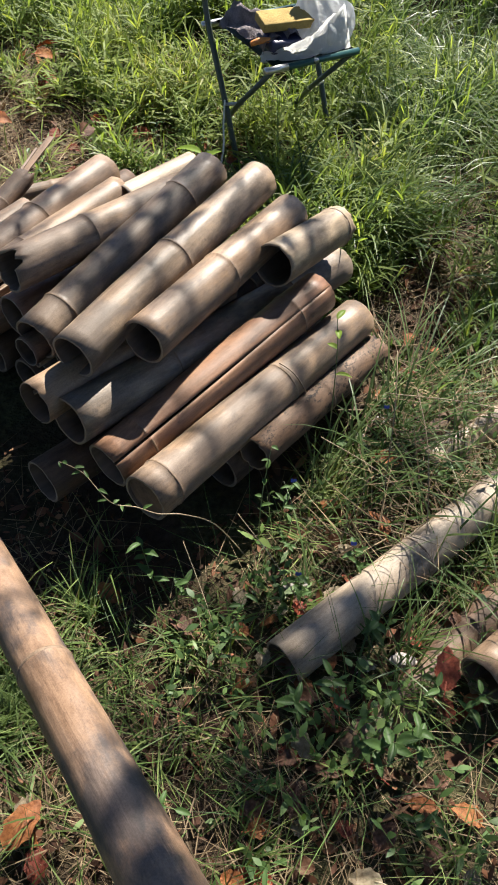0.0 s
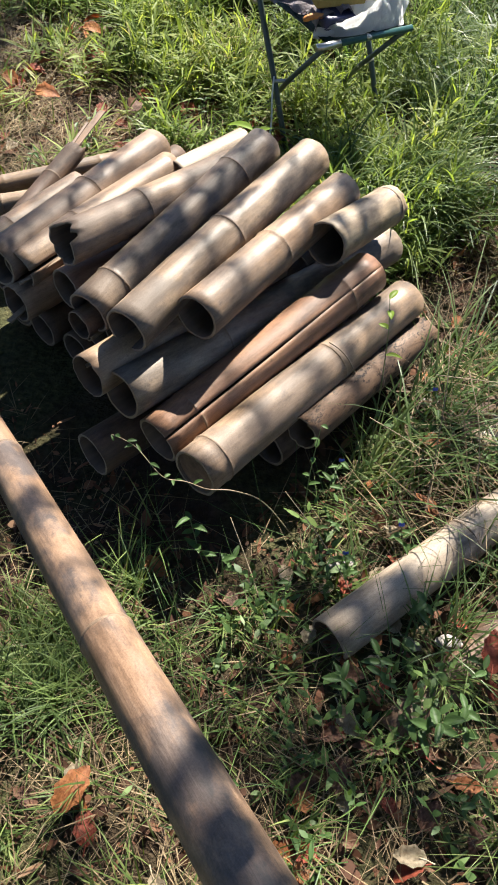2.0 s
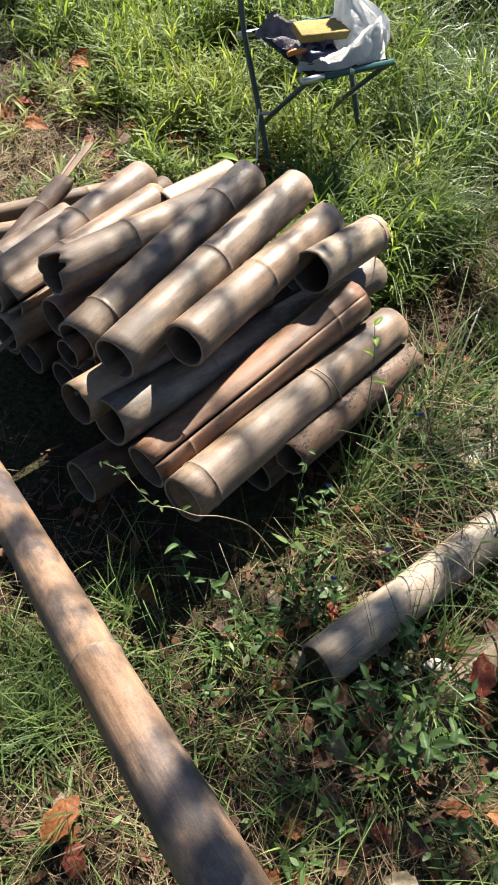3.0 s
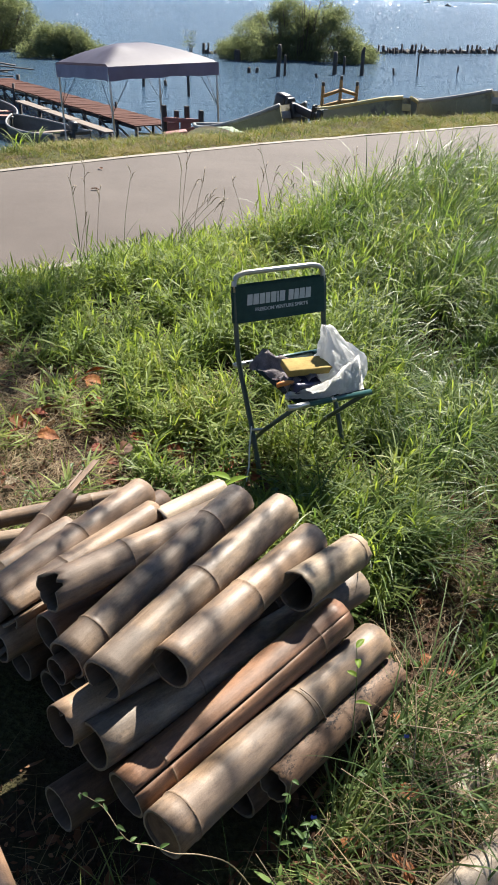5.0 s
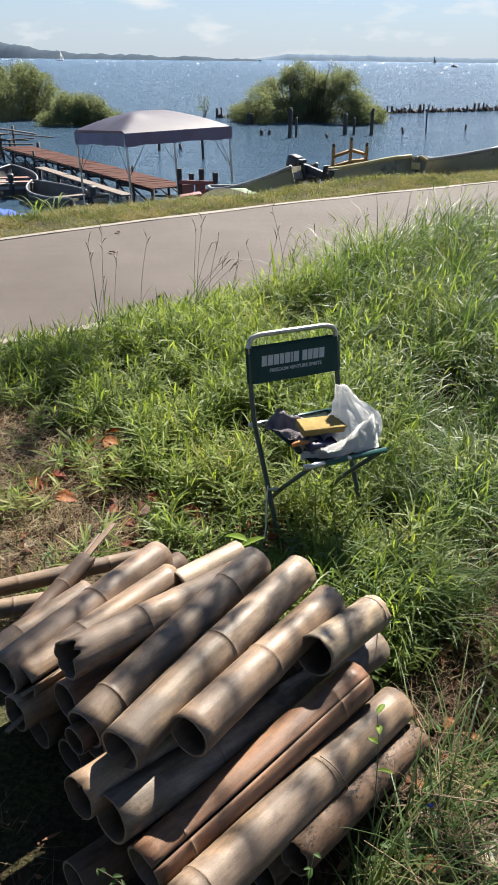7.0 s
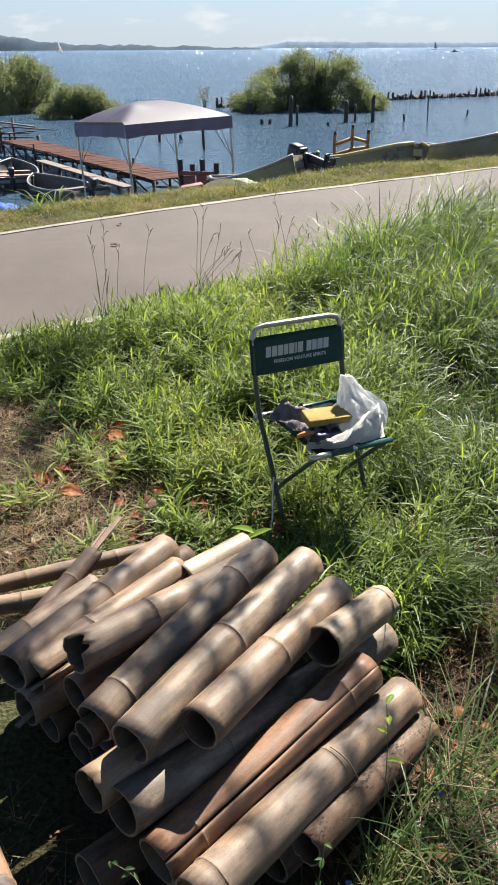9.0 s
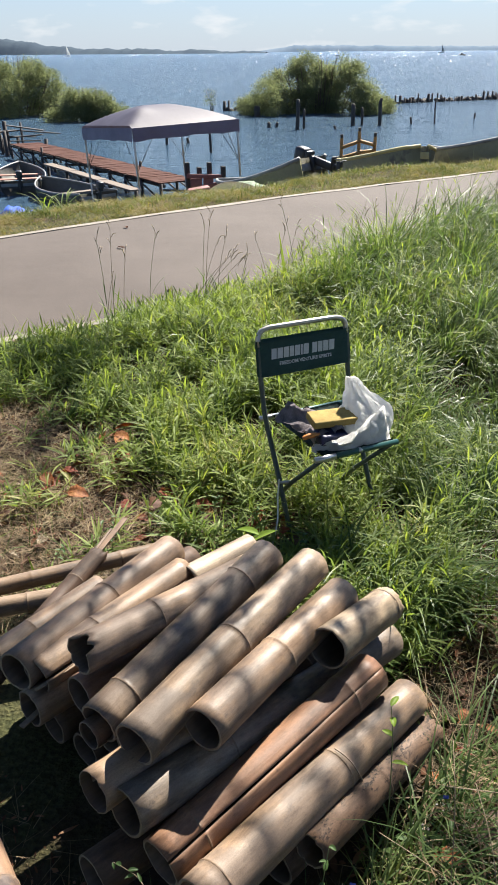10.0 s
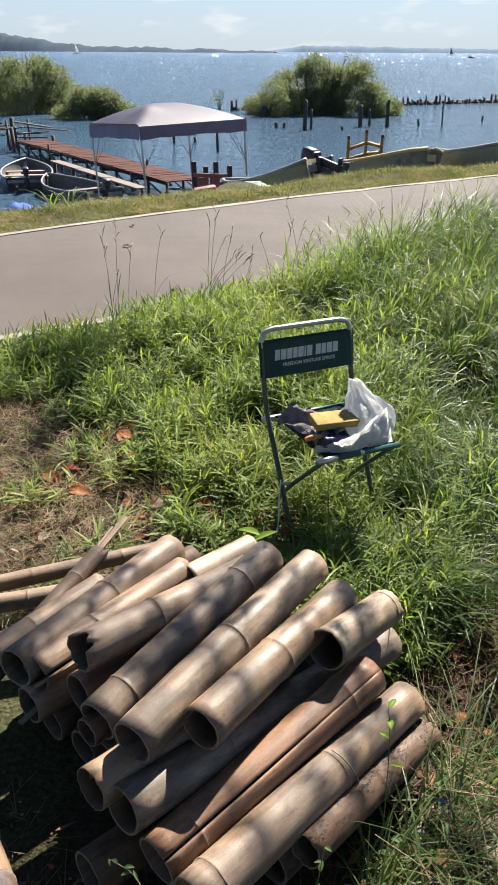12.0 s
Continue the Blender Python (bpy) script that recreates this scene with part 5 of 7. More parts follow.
for x, y, h, r in ((-0.24, 50.5, 1.65, 0.15), (0.15, 51.2, 1.1, 0.10), (3.15, 53.3, 1.25, 0.17), (3.75, 53.8, 1.0, 0.10), (4.8, 53.4, 1.55, 0.15), (8.33, 54.7, 1.35, 0.06), (-6.68, 42.2, 0.75, 0.09), (-4.13, 38.8, 1.0, 0.08), (-5.71, 43.0, 0.25, 0.10),
                   (-1.95, 52.0, 0.30, 0.14), (-1.5, 52.3, 0.28, 0.12), (6.89, 54.7, 0.40, 0.09), (11.6, 58.9, 0.35, 0.08), (-3.1, 61.0, 0.7, 0.28), (2.0, 50.9, 0.2, 0.1)):
    bm = bmesh.new()
    zg = float(gz(x, y))
    tube(bm, [(0, 0, 0), (0.01, 0, (WL - zg)), (random.uniform(-0.05, 0.05), 0, WL - zg + h * 0.85), (random.uniform(-0.05, 0.05), 0, WL - zg + h)], [r * 0.8, r * 0.8, r * 0.75, r * 0.6], 10)
    po = new("mooring_post", link_mesh("mooring_post", bm, M_PILE))
    po.matrix_world = Matrix.Translation((x, y, zg))
    tagged(po, "dark wooden mooring post standing in the lake", "post", "mooring posts")

# the breakwater: a palisade of short stakes with stones
bw = thing("breakwater", Matrix.Translation((6.5, 74.0, 0)), "low breakwater of dark stakes and stones in the lake", "breakwater")
for k in range(64):
    f = k / 63
    x, y = -12.5 + 27.0 * f, -7.0 + 17.0 * f
    if 0.05 < f < 0.33 and k % 3:
        continue
    bm = bmesh.new()
    h = random.uniform(0.15, 0.75)
    tube(bm, [(x, y, -3.95), (x + random.uniform(-0.1, 0.1), y, WL + h)], random.uniform(0.07, 0.13), 7)
    part("stake", bm, M_PILE, bw)
bm = bmesh.new()
for k in range(130):
    f = random.random()
    x, y = -12.5 + 27.0 * f, -7.0 + 17.0 * f + random.uniform(-0.2, 0.6)
    n0 = len(bm.verts)
    mt = pose(x, y, WL + random.uniform(-0.1, 0.12), random.uniform(0, 90), random.uniform(0, 90), 0) @ Matrix.Diagonal((random.uniform(0.2, 0.5), random.uniform(0.15, 0.35), random.uniform(0.12, 0.3), 1))
    bmesh.ops.create_icosphere(bm, subdivisions=1, radius=1.0, matrix=mt)
part("rubble", bm, M_PILE, bw, "", False)["kind"] = "stuff"

# sails far out
for x, y, h in ((-240, 900, 9.5), (178, 1150, 10.0), (26.6, 660, 4.6)):
    sb = thing("sailing_boat", Matrix.Translation((x, y, WL)), "small sailing boat with white sails far out", "sailing boat", "sailing boats")
    bm = bmesh.new()
    v = [bm.verts.new(p) for p in ((0.2, 0, 1.2), (h * 0.40, 0.3, 1.5), (0.1, 0, h), (0.2, 0.05, 1.2), (h * 0.40, 0.35, 1.5), (0.1, 0.05, h))]
    for f in ((0, 1, 2), (5, 4, 3), (0, 3, 4, 1), (1, 4, 5, 2), (2, 5, 3, 0)):
        bm.faces.new([v[i] for i in f])
    part("mainsail", bm, M_SAILCLOTH if h != 10.0 else M_RAILGREY, sb)
    bm = bmesh.new()
    box(bm, (h * 0.75, 1.6, 1.0), (0, 0, 0.4), (0, 0, 0), 0.3)
    part("hull", bm, M_SAIL, sb)

mb = thing("motor_boat", Matrix.Translation((117.6, 660.0, WL)), "small dark motor boat with a white bow wave far out", "motor boat")
bm = bmesh.new()
box(bm, (4.5, 1.8, 0.9), (0, 0, 0.5), (0, 4, 0), 0.3)
box(bm, (1.2, 1.2, 1.1), (-0.6, 0, 1.3), (0, 0, 0), 0.3)
part("hull", bm, M_HULLDARK, mb)
for k, x in enumerate((-5.5, 5.0)):
    bm = bmesh.new()
    bmesh.ops.create_icosphere(bm, subdivisions=2, radius=1.0, matrix=pose(x, 0, 0.05, 0, 0, 0) @ Matrix.Diagonal((2.6 - k, 1.2, 0.22, 1)))
    part("foam", bm, M_SAIL, mb)

# added facets tilted to the sun, standing in for glints on the water
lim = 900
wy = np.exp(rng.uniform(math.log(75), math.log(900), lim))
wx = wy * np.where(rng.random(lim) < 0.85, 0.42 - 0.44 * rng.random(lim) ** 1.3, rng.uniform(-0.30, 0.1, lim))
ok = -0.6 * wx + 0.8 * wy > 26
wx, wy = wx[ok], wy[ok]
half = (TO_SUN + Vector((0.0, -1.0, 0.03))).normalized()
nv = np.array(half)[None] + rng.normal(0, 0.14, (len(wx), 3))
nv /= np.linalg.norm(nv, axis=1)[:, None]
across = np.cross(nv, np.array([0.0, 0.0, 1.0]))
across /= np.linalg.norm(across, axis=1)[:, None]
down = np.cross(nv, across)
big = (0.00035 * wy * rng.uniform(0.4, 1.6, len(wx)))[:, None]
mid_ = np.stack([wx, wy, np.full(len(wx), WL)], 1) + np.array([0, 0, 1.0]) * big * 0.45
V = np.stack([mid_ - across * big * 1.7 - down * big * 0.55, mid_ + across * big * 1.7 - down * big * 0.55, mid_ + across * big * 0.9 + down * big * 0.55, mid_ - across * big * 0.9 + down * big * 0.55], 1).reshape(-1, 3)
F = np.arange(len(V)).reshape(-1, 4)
wavelets = new("wavelets", quads("wavelets", V, F, M_GLINT, False))
tagged(wavelets, "small added facets tilted to glint in the sun on the lake", "waves", "", "stuff")

# ---- vegetation ----
C8 = np.array([0.0, 1.286])


def pile_coords(x, y):
    dx, dy = x - C8[0], y - C8[1]
    return dx * 0.616 + dy * 0.788, dx * -0.788 + dy * 0.616


def off_pile(x, y, m=0.0):
    a, c = pile_coords(x, y)
    return ~((a > -0.40 - m) & (a < 0.37 + m) & (c > -0.10 - m) & (c < 0.95 + m))


def in_view(x, y, wide=0.42, extra=0.45):
    return np.abs(x + 0.10 * y * 0.5) < wide * y + extra


def scatter(n, x0, x1, y0, y1, keep):
    out_x, out_y = np.empty(0), np.empty(0)
    while len(out_x) < n:
        x, y = rng.uniform(x0, x1, n), rng.uniform(y0, y1, n)
        k = keep(x, y)
        out_x, out_y = np.concatenate([out_x, x[k]]), np.concatenate([out_y, y[k]])
    return out_x[:n], out_y[:n]


def clumpy(x, y, f=3.0, seed=0.0):
    v = np.sin(f * x + seed) * np.sin(f * 0.9 * y + 1.3 + seed) + 0.6 * np.sin(2.3 * f * x - 1.7 * f * y + 2 * seed) + 0.4 * np.sin(4.1 * f * y + 3.3 * f * x + seed)
    return v / 2.0


GAPS = ((-0.75, 2.96), (-0.74, 2.84), (-0.90, 2.63), (-0.57, 2.53), (-0.37, 2.50), (-0.10, 2.42))  # litter among the stems


def bare(x, y):
    """1 on the trodden earth beside the pile and on the dead litter by its far end."""
    a = np.exp(-(((x + 1.06 + 0.24 * (y - 2.5)) / 0.39) ** 2 + ((y - 2.68) / 0.92) ** 2) ** 2)
    b = np.exp(-(((x - 0.44 - 0.25 * (y - 1.8)) / 0.19) ** 2 + ((y - 1.80) / 0.25) ** 2) ** 2)
    c = 0.9 * np.exp(-((x - 0.66) / 0.30) ** 2 - ((y - 3.20) / 0.60) ** 2) + 0.6 * np.exp(-((x - 0.20) / 0.15) ** 2 - ((y - 2.45) / 0.15) ** 2)
    d = 0.85 * np.exp(-((x + 0.60) / 0.40) ** 2 - ((y - 2.12) / 0.27) ** 2)
    e = sum(0.9 * np.exp(-(((x - gx_) / 0.10) ** 2 + ((y - gy_) / 0.12) ** 2) ** 2) for gx_, gy_ in GAPS)
    return np.clip(a + b + c + d + e, 0, 1)


def tall_height(x, y):
    s = -0.6 * x + 0.8 * y
    h = 0.15 + 0.17 * smooth(-0.5, 0.9, x) + 0.11 * smooth(3.0, 4.0, s) * smooth(-0.9, 0.5, x)
    h = h * (0.38 + 0.62 * smooth(1.8, 2.75, y + 0.6 * np.clip(x + 0.2, 0, 1))) * (1 - 0.55 * bare(x, y))
    h = h * (1 - 0.55 * smooth(3.7, 4.2, s) * (1 - smooth(-0.9, 0.3, x)))
    h = h * (1 - 0.62 * np.exp(-((x + 0.02) / 0.36) ** 2 - ((y - 2.22) / 0.26) ** 2)) * (1 - 0.45 * np.exp(-((x - 0.18) / 0.3) ** 2 - ((y - 2.6) / 0.25) ** 2))
    return h * (1 + 0.25 * clumpy(x, y, 4.0, 1.0))


def tall_zone(x, y):
    s = -0.6 * x + 0.8 * y
    edge = 4.20 + 0.06 * np.sin(7 * x) + 0.03 * np.sin(19 * x) - 0.30 * (1 - smooth(-1.6, -1.1, x))
    return (s < edge) & in_view(x, y) & off_pile(x, y, 0.05) & (rng.random(len(x)) < 1 - 0.9 * bare(x, y)) & (y + 0.35 * np.clip(x, -1, 0.6) > 1.72)


def at_ground(x, y, sink=0.005):
    return np.stack([x, y, gz(x, y) - sink], 1)


def leafy_stems(x, y, h, per, long_, wide, lean=(0.0, 0.5), spread_=(0.8, 1.45)):
    """Upright stems with small pointed leaves all the way up."""
    n = len(x)
    az, tilt = rng.uniform(0, 2 * np.pi, n), rng.uniform(*lean, n)
    way = np.stack([np.cos(az) * np.sin(tilt), np.sin(az) * np.sin(tilt), np.cos(tilt)], 1)
    base = at_ground(x, y)
    stems = blades(base, h, np.full(n, 0.0022), az, tilt, np.zeros(n), 2, [1.0, 0.8, 0.4])
    f = np.tile(np.linspace(0.22, 1.0, per), n) + rng.uniform(-0.06, 0.06, n * per)
    p = np.repeat(base, per, 0) + np.repeat(way, per, 0) * (np.repeat(h, per) * np.clip(f, 0, 1))[:, None]
    m = n * per
    turn_ = np.repeat(az, per) + np.tile(np.arange(per) * np.pi, n) + rng.normal(0, 0.8, m)
    size = np.repeat(rng.uniform(0.7, 1.3, n), per) * np.clip(1.25 - 0.5 * f, 0.5, 1.2)
    rise = np.where(f > 0.93, rng.uniform(0.2, 0.8, m), rng.uniform(*spread_, m))
    return [stems, blades(p, rng.uniform(*long_, m) * size, rng.uniform(*wide, m) * size, turn_, rise, rng.uniform(0.1, 0.9, m), 4, LEAF, 0.6)]


def off_poles(x, y, m=0.055):
    """Away from the bleached pole."""
    out = np.ones(len(x), bool)
    for ax, ay, bx, by in ((0.022, 0.756, 0.631, 1.268),):
        dx, dy = bx - ax, by - ay
        t = np.clip(((x - ax) * dx + (y - ay) * dy) / (dx * dx + dy * dy), 0, 1)
        out &= np.hypot(x - ax - t * dx, y - ay - t * dy) > m
    return out


def hummocks(x, y):
    """Where plants crowd together; below zero lie the dark gaps between them."""
    return clumpy(x, y, 5.2, 2.0) + 0.55 * clumpy(x, y, 13.0, 5.0) + 0.12


sets = []
# long arching blades, thickest away from the trodden side
x, y = scatter(9500, -2.6, 3.4, 1.6, 7.6, lambda x, y: tall_zone(x, y) & (rng.random(len(x)) < 0.22 + 0.78 * smooth(0.0, 0.9, x + 0.25 * (y - 3.0))) & (hummocks(x, y) > 0.02))
h = tall_height(x, y)
n = len(x)
wind = 0.4 + 2.4 * clumpy(x, y, 1.9, 4.0)
az = np.where(rng.random(n) < 0.62, wind + rng.normal(0, 0.6, n), rng.uniform(0, 2 * np.pi, n))
sets.append(blades(at_ground(x, y), h * rng.uniform(0.6, 1.45, n), rng.uniform(0.0028, 0.0062, n) * (1 + 0.25 * smooth(3, 6, y)), az, rng.uniform(0.05, 0.75, n), rng.uniform(0.3, 2.1, n)))
x, y = scatter(6500, -2.6, 3.4, 1.6, 7.6, lambda x, y: tall_zone(x, y) & (x > 0.15) & (y > 2.7 - 0.4 * x) & (hummocks(x, y) > 0.08))
n = len(x)
sets.append(blades(at_ground(x, y), tall_height(x, y) * rng.uniform(1.1, 1.9, n), rng.uniform(0.0045, 0.0105, n), -0.2 + 1.6 * clumpy(x, y, 2.2, 7.0) + rng.normal(0, 0.7, n), rng.uniform(0.15, 0.7, n), rng.uniform(0.9, 2.4, n), 5))
# the same meadow goes on outside the path's narrow view
x, y = scatter(34000, -4.5, 5.5, -2.5, 7.5, lambda x, y: (-0.6 * x + 0.8 * y < 4.15) & ~in_view(x, y) & (np.hypot(x, y) > 1.0) & off_pile(x, y, 0.1))
n = len(x)
sets.append(blades(at_ground(x, y), rng.uniform(0.10, 0.32, n), rng.uniform(0.006, 0.014, n), 0.4 + 2.4 * clumpy(x, y, 1.9, 4.0) + rng.normal(0, 0.8, n), rng.uniform(0.1, 0.8, n), rng.uniform(0.4, 1.9, n), 3))
x, y = scatter(22000, -9.0, 11.0, -7.0, 11.0, lambda x, y: (-0.6 * x + 0.8 * y < 4.15) & ~in_view(x, y) & (np.hypot(x, y) > 0.9) & off_pile(x, y, 0.1))
n = len(x)
sets.append(blades(at_ground(x, y), rng.uniform(0.08, 0.34, n), rng.uniform(0.008, 0.018, n), 0.4 + 2.4 * clumpy(x, y, 1.9, 4.0) + rng.normal(0, 0.8, n), rng.uniform(0.1, 0.8, n), rng.uniform(0.4, 1.9, n), 3))
# tufts that fan out from their roots
xc, yc = scatter(760, -2.6, 3.4, 1.6, 7.4, lambda x, y: tall_zone(x, y) & (rng.random(len(x)) < 0.35 + 0.65 * smooth(-0.2, 0.8, x)) & (hummocks(x, y) > -0.05))
per = 30
lift = np.repeat(rng.uniform(0.75, 1.35, len(xc)), per)
turn_ = np.repeat(0.4 + 2.4 * clumpy(xc, yc, 1.9, 4.0) + rng.normal(0, 0.8, len(xc)), per)
x, y = np.repeat(xc, per) + rng.normal(0, 0.022, len(xc) * per), np.repeat(yc, per) + rng.normal(0, 0.022, len(xc) * per)
n = len(x)
az = np.where(rng.random(n) < 0.5, turn_ + rng.normal(0, 0.6, n), rng.uniform(0, 2 * np.pi, n))
keep = off_pile(x, y, 0.03)
b_ = blades(at_ground(x, y)[keep], (tall_height(x, y) * lift * rng.uniform(0.8, 1.5, n))[keep], rng.uniform(0.0045, 0.0115, n)[keep], az[keep], rng.uniform(0.05, 0.6, n)[keep], rng.uniform(0.6, 2.2, n)[keep], 5)
sets.append(b_)
# a fountain of long blades at the pile's far end
x, y = rng.normal(0.25, 0.10, 700), rng.normal(2.10, 0.10, 700)
keep = off_pile(x, y, 0.03) & (bare(x, y) < 0.45)
x, y = x[keep], y[keep]
n = len(x)
sets.append(blades(at_ground(x, y), rng.uniform(0.16, 0.36, n), rng.uniform(0.005, 0.0105, n), rng.normal(-0.5, 0.9, n), rng.uniform(0.1, 0.6, n), rng.uniform(0.7, 2.0, n), 6))
# long arching blades over the poles at the pile's foot
x, y = scatter(420, 0.05, 1.0, 0.95, 1.65, lambda x, y: off_pile(x, y, 0.0) & (bare(x, y) < 0.25) & (clumpy(x, y, 6.0, 3.0) > 0.15))
n = len(x)
sets.append(blades(at_ground(x, y), rng.uniform(0.16, 0.40, n), rng.uniform(0.003, 0.0065, n), rng.normal(0.2, 1.0, n), rng.uniform(0.4, 1.0, n), rng.uniform(0.6, 1.6, n), 6))
x, y = scatter(70, 0.08, 0.55, 0.72, 1.02, lambda x, y: clumpy(x, y, 9.0, 4.0) > 0.1)
n = len(x)
sets.append(blades(at_ground(x, y), rng.uniform(0.12, 0.28, n), rng.uniform(0.0025, 0.005, n), rng.normal(1.2, 1.3, n), rng.uniform(0.3, 0.9, n), rng.uniform(0.6, 1.6, n), 6))
stuff("grass", sets, M_LUSH, "lush green uncut grass on the bank", "grass")

# leafy grass with short broad leaves along its stems
sets = []
x, y = scatter(4700, -2.6, 2.2, 1.75, 6.4, lambda x, y: tall_zone(x, y) & (rng.random(len(x)) < 1 - 0.85 * smooth(0.0, 0.75, x + 0.2 * (y - 3.0))) & (hummocks(x, y) > -0.04))
n = len(x)
sets += leafy_stems(x, y, tall_height(x, y) * rng.uniform(0.75, 1.35, n) + 0.02, 9, (0.050, 0.120), (0.0040, 0.0090))
# the open middle between chair and tall grass: low shoots in the litter
x, y = scatter(480, 0.15, 1.3, 2.2, 3.5, lambda x, y: in_view(x, y) & off_pile(x, y, 0.05) & (hummocks(x, y) > -0.1))
sets += leafy_stems(x, y, rng.uniform(0.05, 0.12, 480), 6, (0.03, 0.06), (0.006, 0.012))
stuff("stilt_grass", sets, M_WEED, "low leafy grass with broad short leaves", "grass")

# dry straw through all of it
sets = []
x, y = scatter(9000, -2.6, 3.0, 0.1, 6.2, lambda x, y: in_view(x, y) & off_pile(x, y, -0.03) & (-0.6 * x + 0.8 * y < 4.25))
n = len(x)
base = at_ground(x, y)
base[:, 2] += rng.uniform(0.0, 0.03, n) + 0.35 * np.clip(tall_height(x, y), 0, 1) * rng.random(n) * (y > 2)
sets.append(blades(base, rng.uniform(0.05, 0.20, n), rng.uniform(0.0009, 0.0022, n), rng.uniform(0, 2 * np.pi, n), rng.uniform(1.2, 1.6, n), rng.uniform(-0.2, 0.25, n), 4))
x, y = scatter(13500, -1.7, 0.9, 0.15, 3.5, lambda x, y: in_view(x, y) & off_pile(x, y, 0) & (rng.random(len(x)) < 0.16 + bare(x, y) + np.exp(-(((x + 0.42) / 0.35) ** 2 + ((y - 0.5) / 0.3) ** 2)) + 0.7 * np.exp(-(((x - 0.05) / 0.25) ** 2 + ((y - 0.45) / 0.16) ** 2)) + 0.8 * np.exp(-(((x - 0.36) / 0.20) ** 2 + ((y - 1.25) / 0.22) ** 2))))
n = len(x)
base = at_ground(x, y)
base[:, 2] += rng.uniform(0.002, 0.03, n)
sets.append(blades(base, rng.uniform(0.02, 0.10, n), rng.uniform(0.0009, 0.0026, n), rng.uniform(0, 2 * np.pi, n), rng.uniform(1.15, 1.65, n), rng.uniform(-0.5, 0.5, n), 3))
x, y = scatter(6500, -1.9, -0.3, 1.85, 3.7, lambda x, y: in_view(x, y) & off_pile(x, y, 0) & (rng.random(len(x)) < bare(x, y) ** 2))
n = len(x)
base = at_ground(x, y)
base[:, 2] += rng.uniform(0.004, 0.035, n)
sets.append(blades(base, rng.uniform(0.04, 0.13, n), rng.uniform(0.0014, 0.0032, n), rng.uniform(0, 2 * np.pi, n), rng.uniform(1.1, 1.6, n), rng.uniform(-0.4, 0.5, n), 3))
x, y = scatter(900, 0.10, 0.75, 0.95, 1.6, lambda x, y: off_pile(x, y, 0.0) & (clumpy(x, y, 7.0, 8.0) > 0.0))
n = len(x)
base = at_ground(x, y)
base[:, 2] += rng.uniform(0.02, 0.09, n)
sets.append(blades(base, rng.uniform(0.06, 0.18, n), rng.uniform(0.0016, 0.0036, n), rng.uniform(0, 2 * np.pi, n), rng.uniform(0.7, 1.5, n), rng.uniform(-0.3, 0.9, n), 5))
stuff("straw", sets, M_STRAW, "dry straw-coloured dead grass lying about", "dry grass")

def mouths(x, y):
    """The bare, dark ground before the culms' open ends."""
    a, c = pile_coords(x, y)
    return (a > -0.62) & (a < -0.36) & (c > 0.06 + 0.05 * np.sin(9 * a)) & (c < 1.0)


# low grass among the weeds near the pile
def low_zone(x, y):
    d = 0.08 + 0.92 * (clumpy(x, y, 7.0, 6.0) > 0.10)
    d = d * (1 - 0.85 * np.exp(-((x + 0.38) / 0.20) ** 2 - ((y - 0.48) / 0.11) ** 2)) * (1 - 0.88 * smooth(-0.08, 0.06, x) * (1 - smooth(1.0, 1.2, y)))
    return in_view(x, y, 0.45, 0.5) & off_pile(x, y, 0.0) & (rng.random(len(x)) < d * (1 - (0.97 - 0.35 * (y > 1.95)) * bare(x, y))) & off_poles(x, y, 0.04) & ~mouths(x, y)


sets = []
x, y = scatter(7000, -1.9, 1.6, 0.1, 3.4, low_zone)
n = len(x)
hh = 0.05 + 0.06 * np.clip(clumpy(x, y, 4.0, 9.0) + 0.3, 0, 1) + 0.08 * smooth(0.2, 0.6, x) * smooth(0.9, 1.3, y)
sets.append(blades(at_ground(x, y), hh * rng.uniform(0.6, 2.0, n), rng.uniform(0.0018, 0.0044, n), rng.uniform(0, 2 * np.pi, n), rng.uniform(0.2, 1.1, n), rng.uniform(0.2, 1.7, n)))
tufts = 105
xc, yc = scatter(tufts, -0.9, 0.9, 0.25, 1.35, lambda x, y: off_pile(x, y, 0.02) & in_view(x, y) & (bare(x, y) < 0.3) & ~mouths(x, y) & (rng.random(len(x)) < 0.25 + (x < 0.0) + (y > 0.95)) & (np.hypot(x + 0.37, y - 0.48) > 0.11))
xc[:26], yc[:26] = rng.normal(-0.44, 0.07, 26), rng.normal(0.66, 0.06, 26)
per = 34
x, y = np.repeat(xc, per) + rng.normal(0, 0.016, tufts * per), np.repeat(yc, per) + rng.normal(0, 0.016, tufts * per)
n = len(x)
sets.append(blades(at_ground(x, y), np.repeat(rng.uniform(0.05, 0.13, tufts), per) * rng.uniform(0.7, 1.5, n), rng.uniform(0.002, 0.0048, n), np.repeat(rng.uniform(0, 6.28, tufts), per) + rng.normal(0, 1.1, n), rng.uniform(0.3, 1.1, n), rng.uniform(0.5, 1.6, n), 5))
stuff("low_grass", sets, M_LOW, "thin shaded grass among the weeds", "grass")

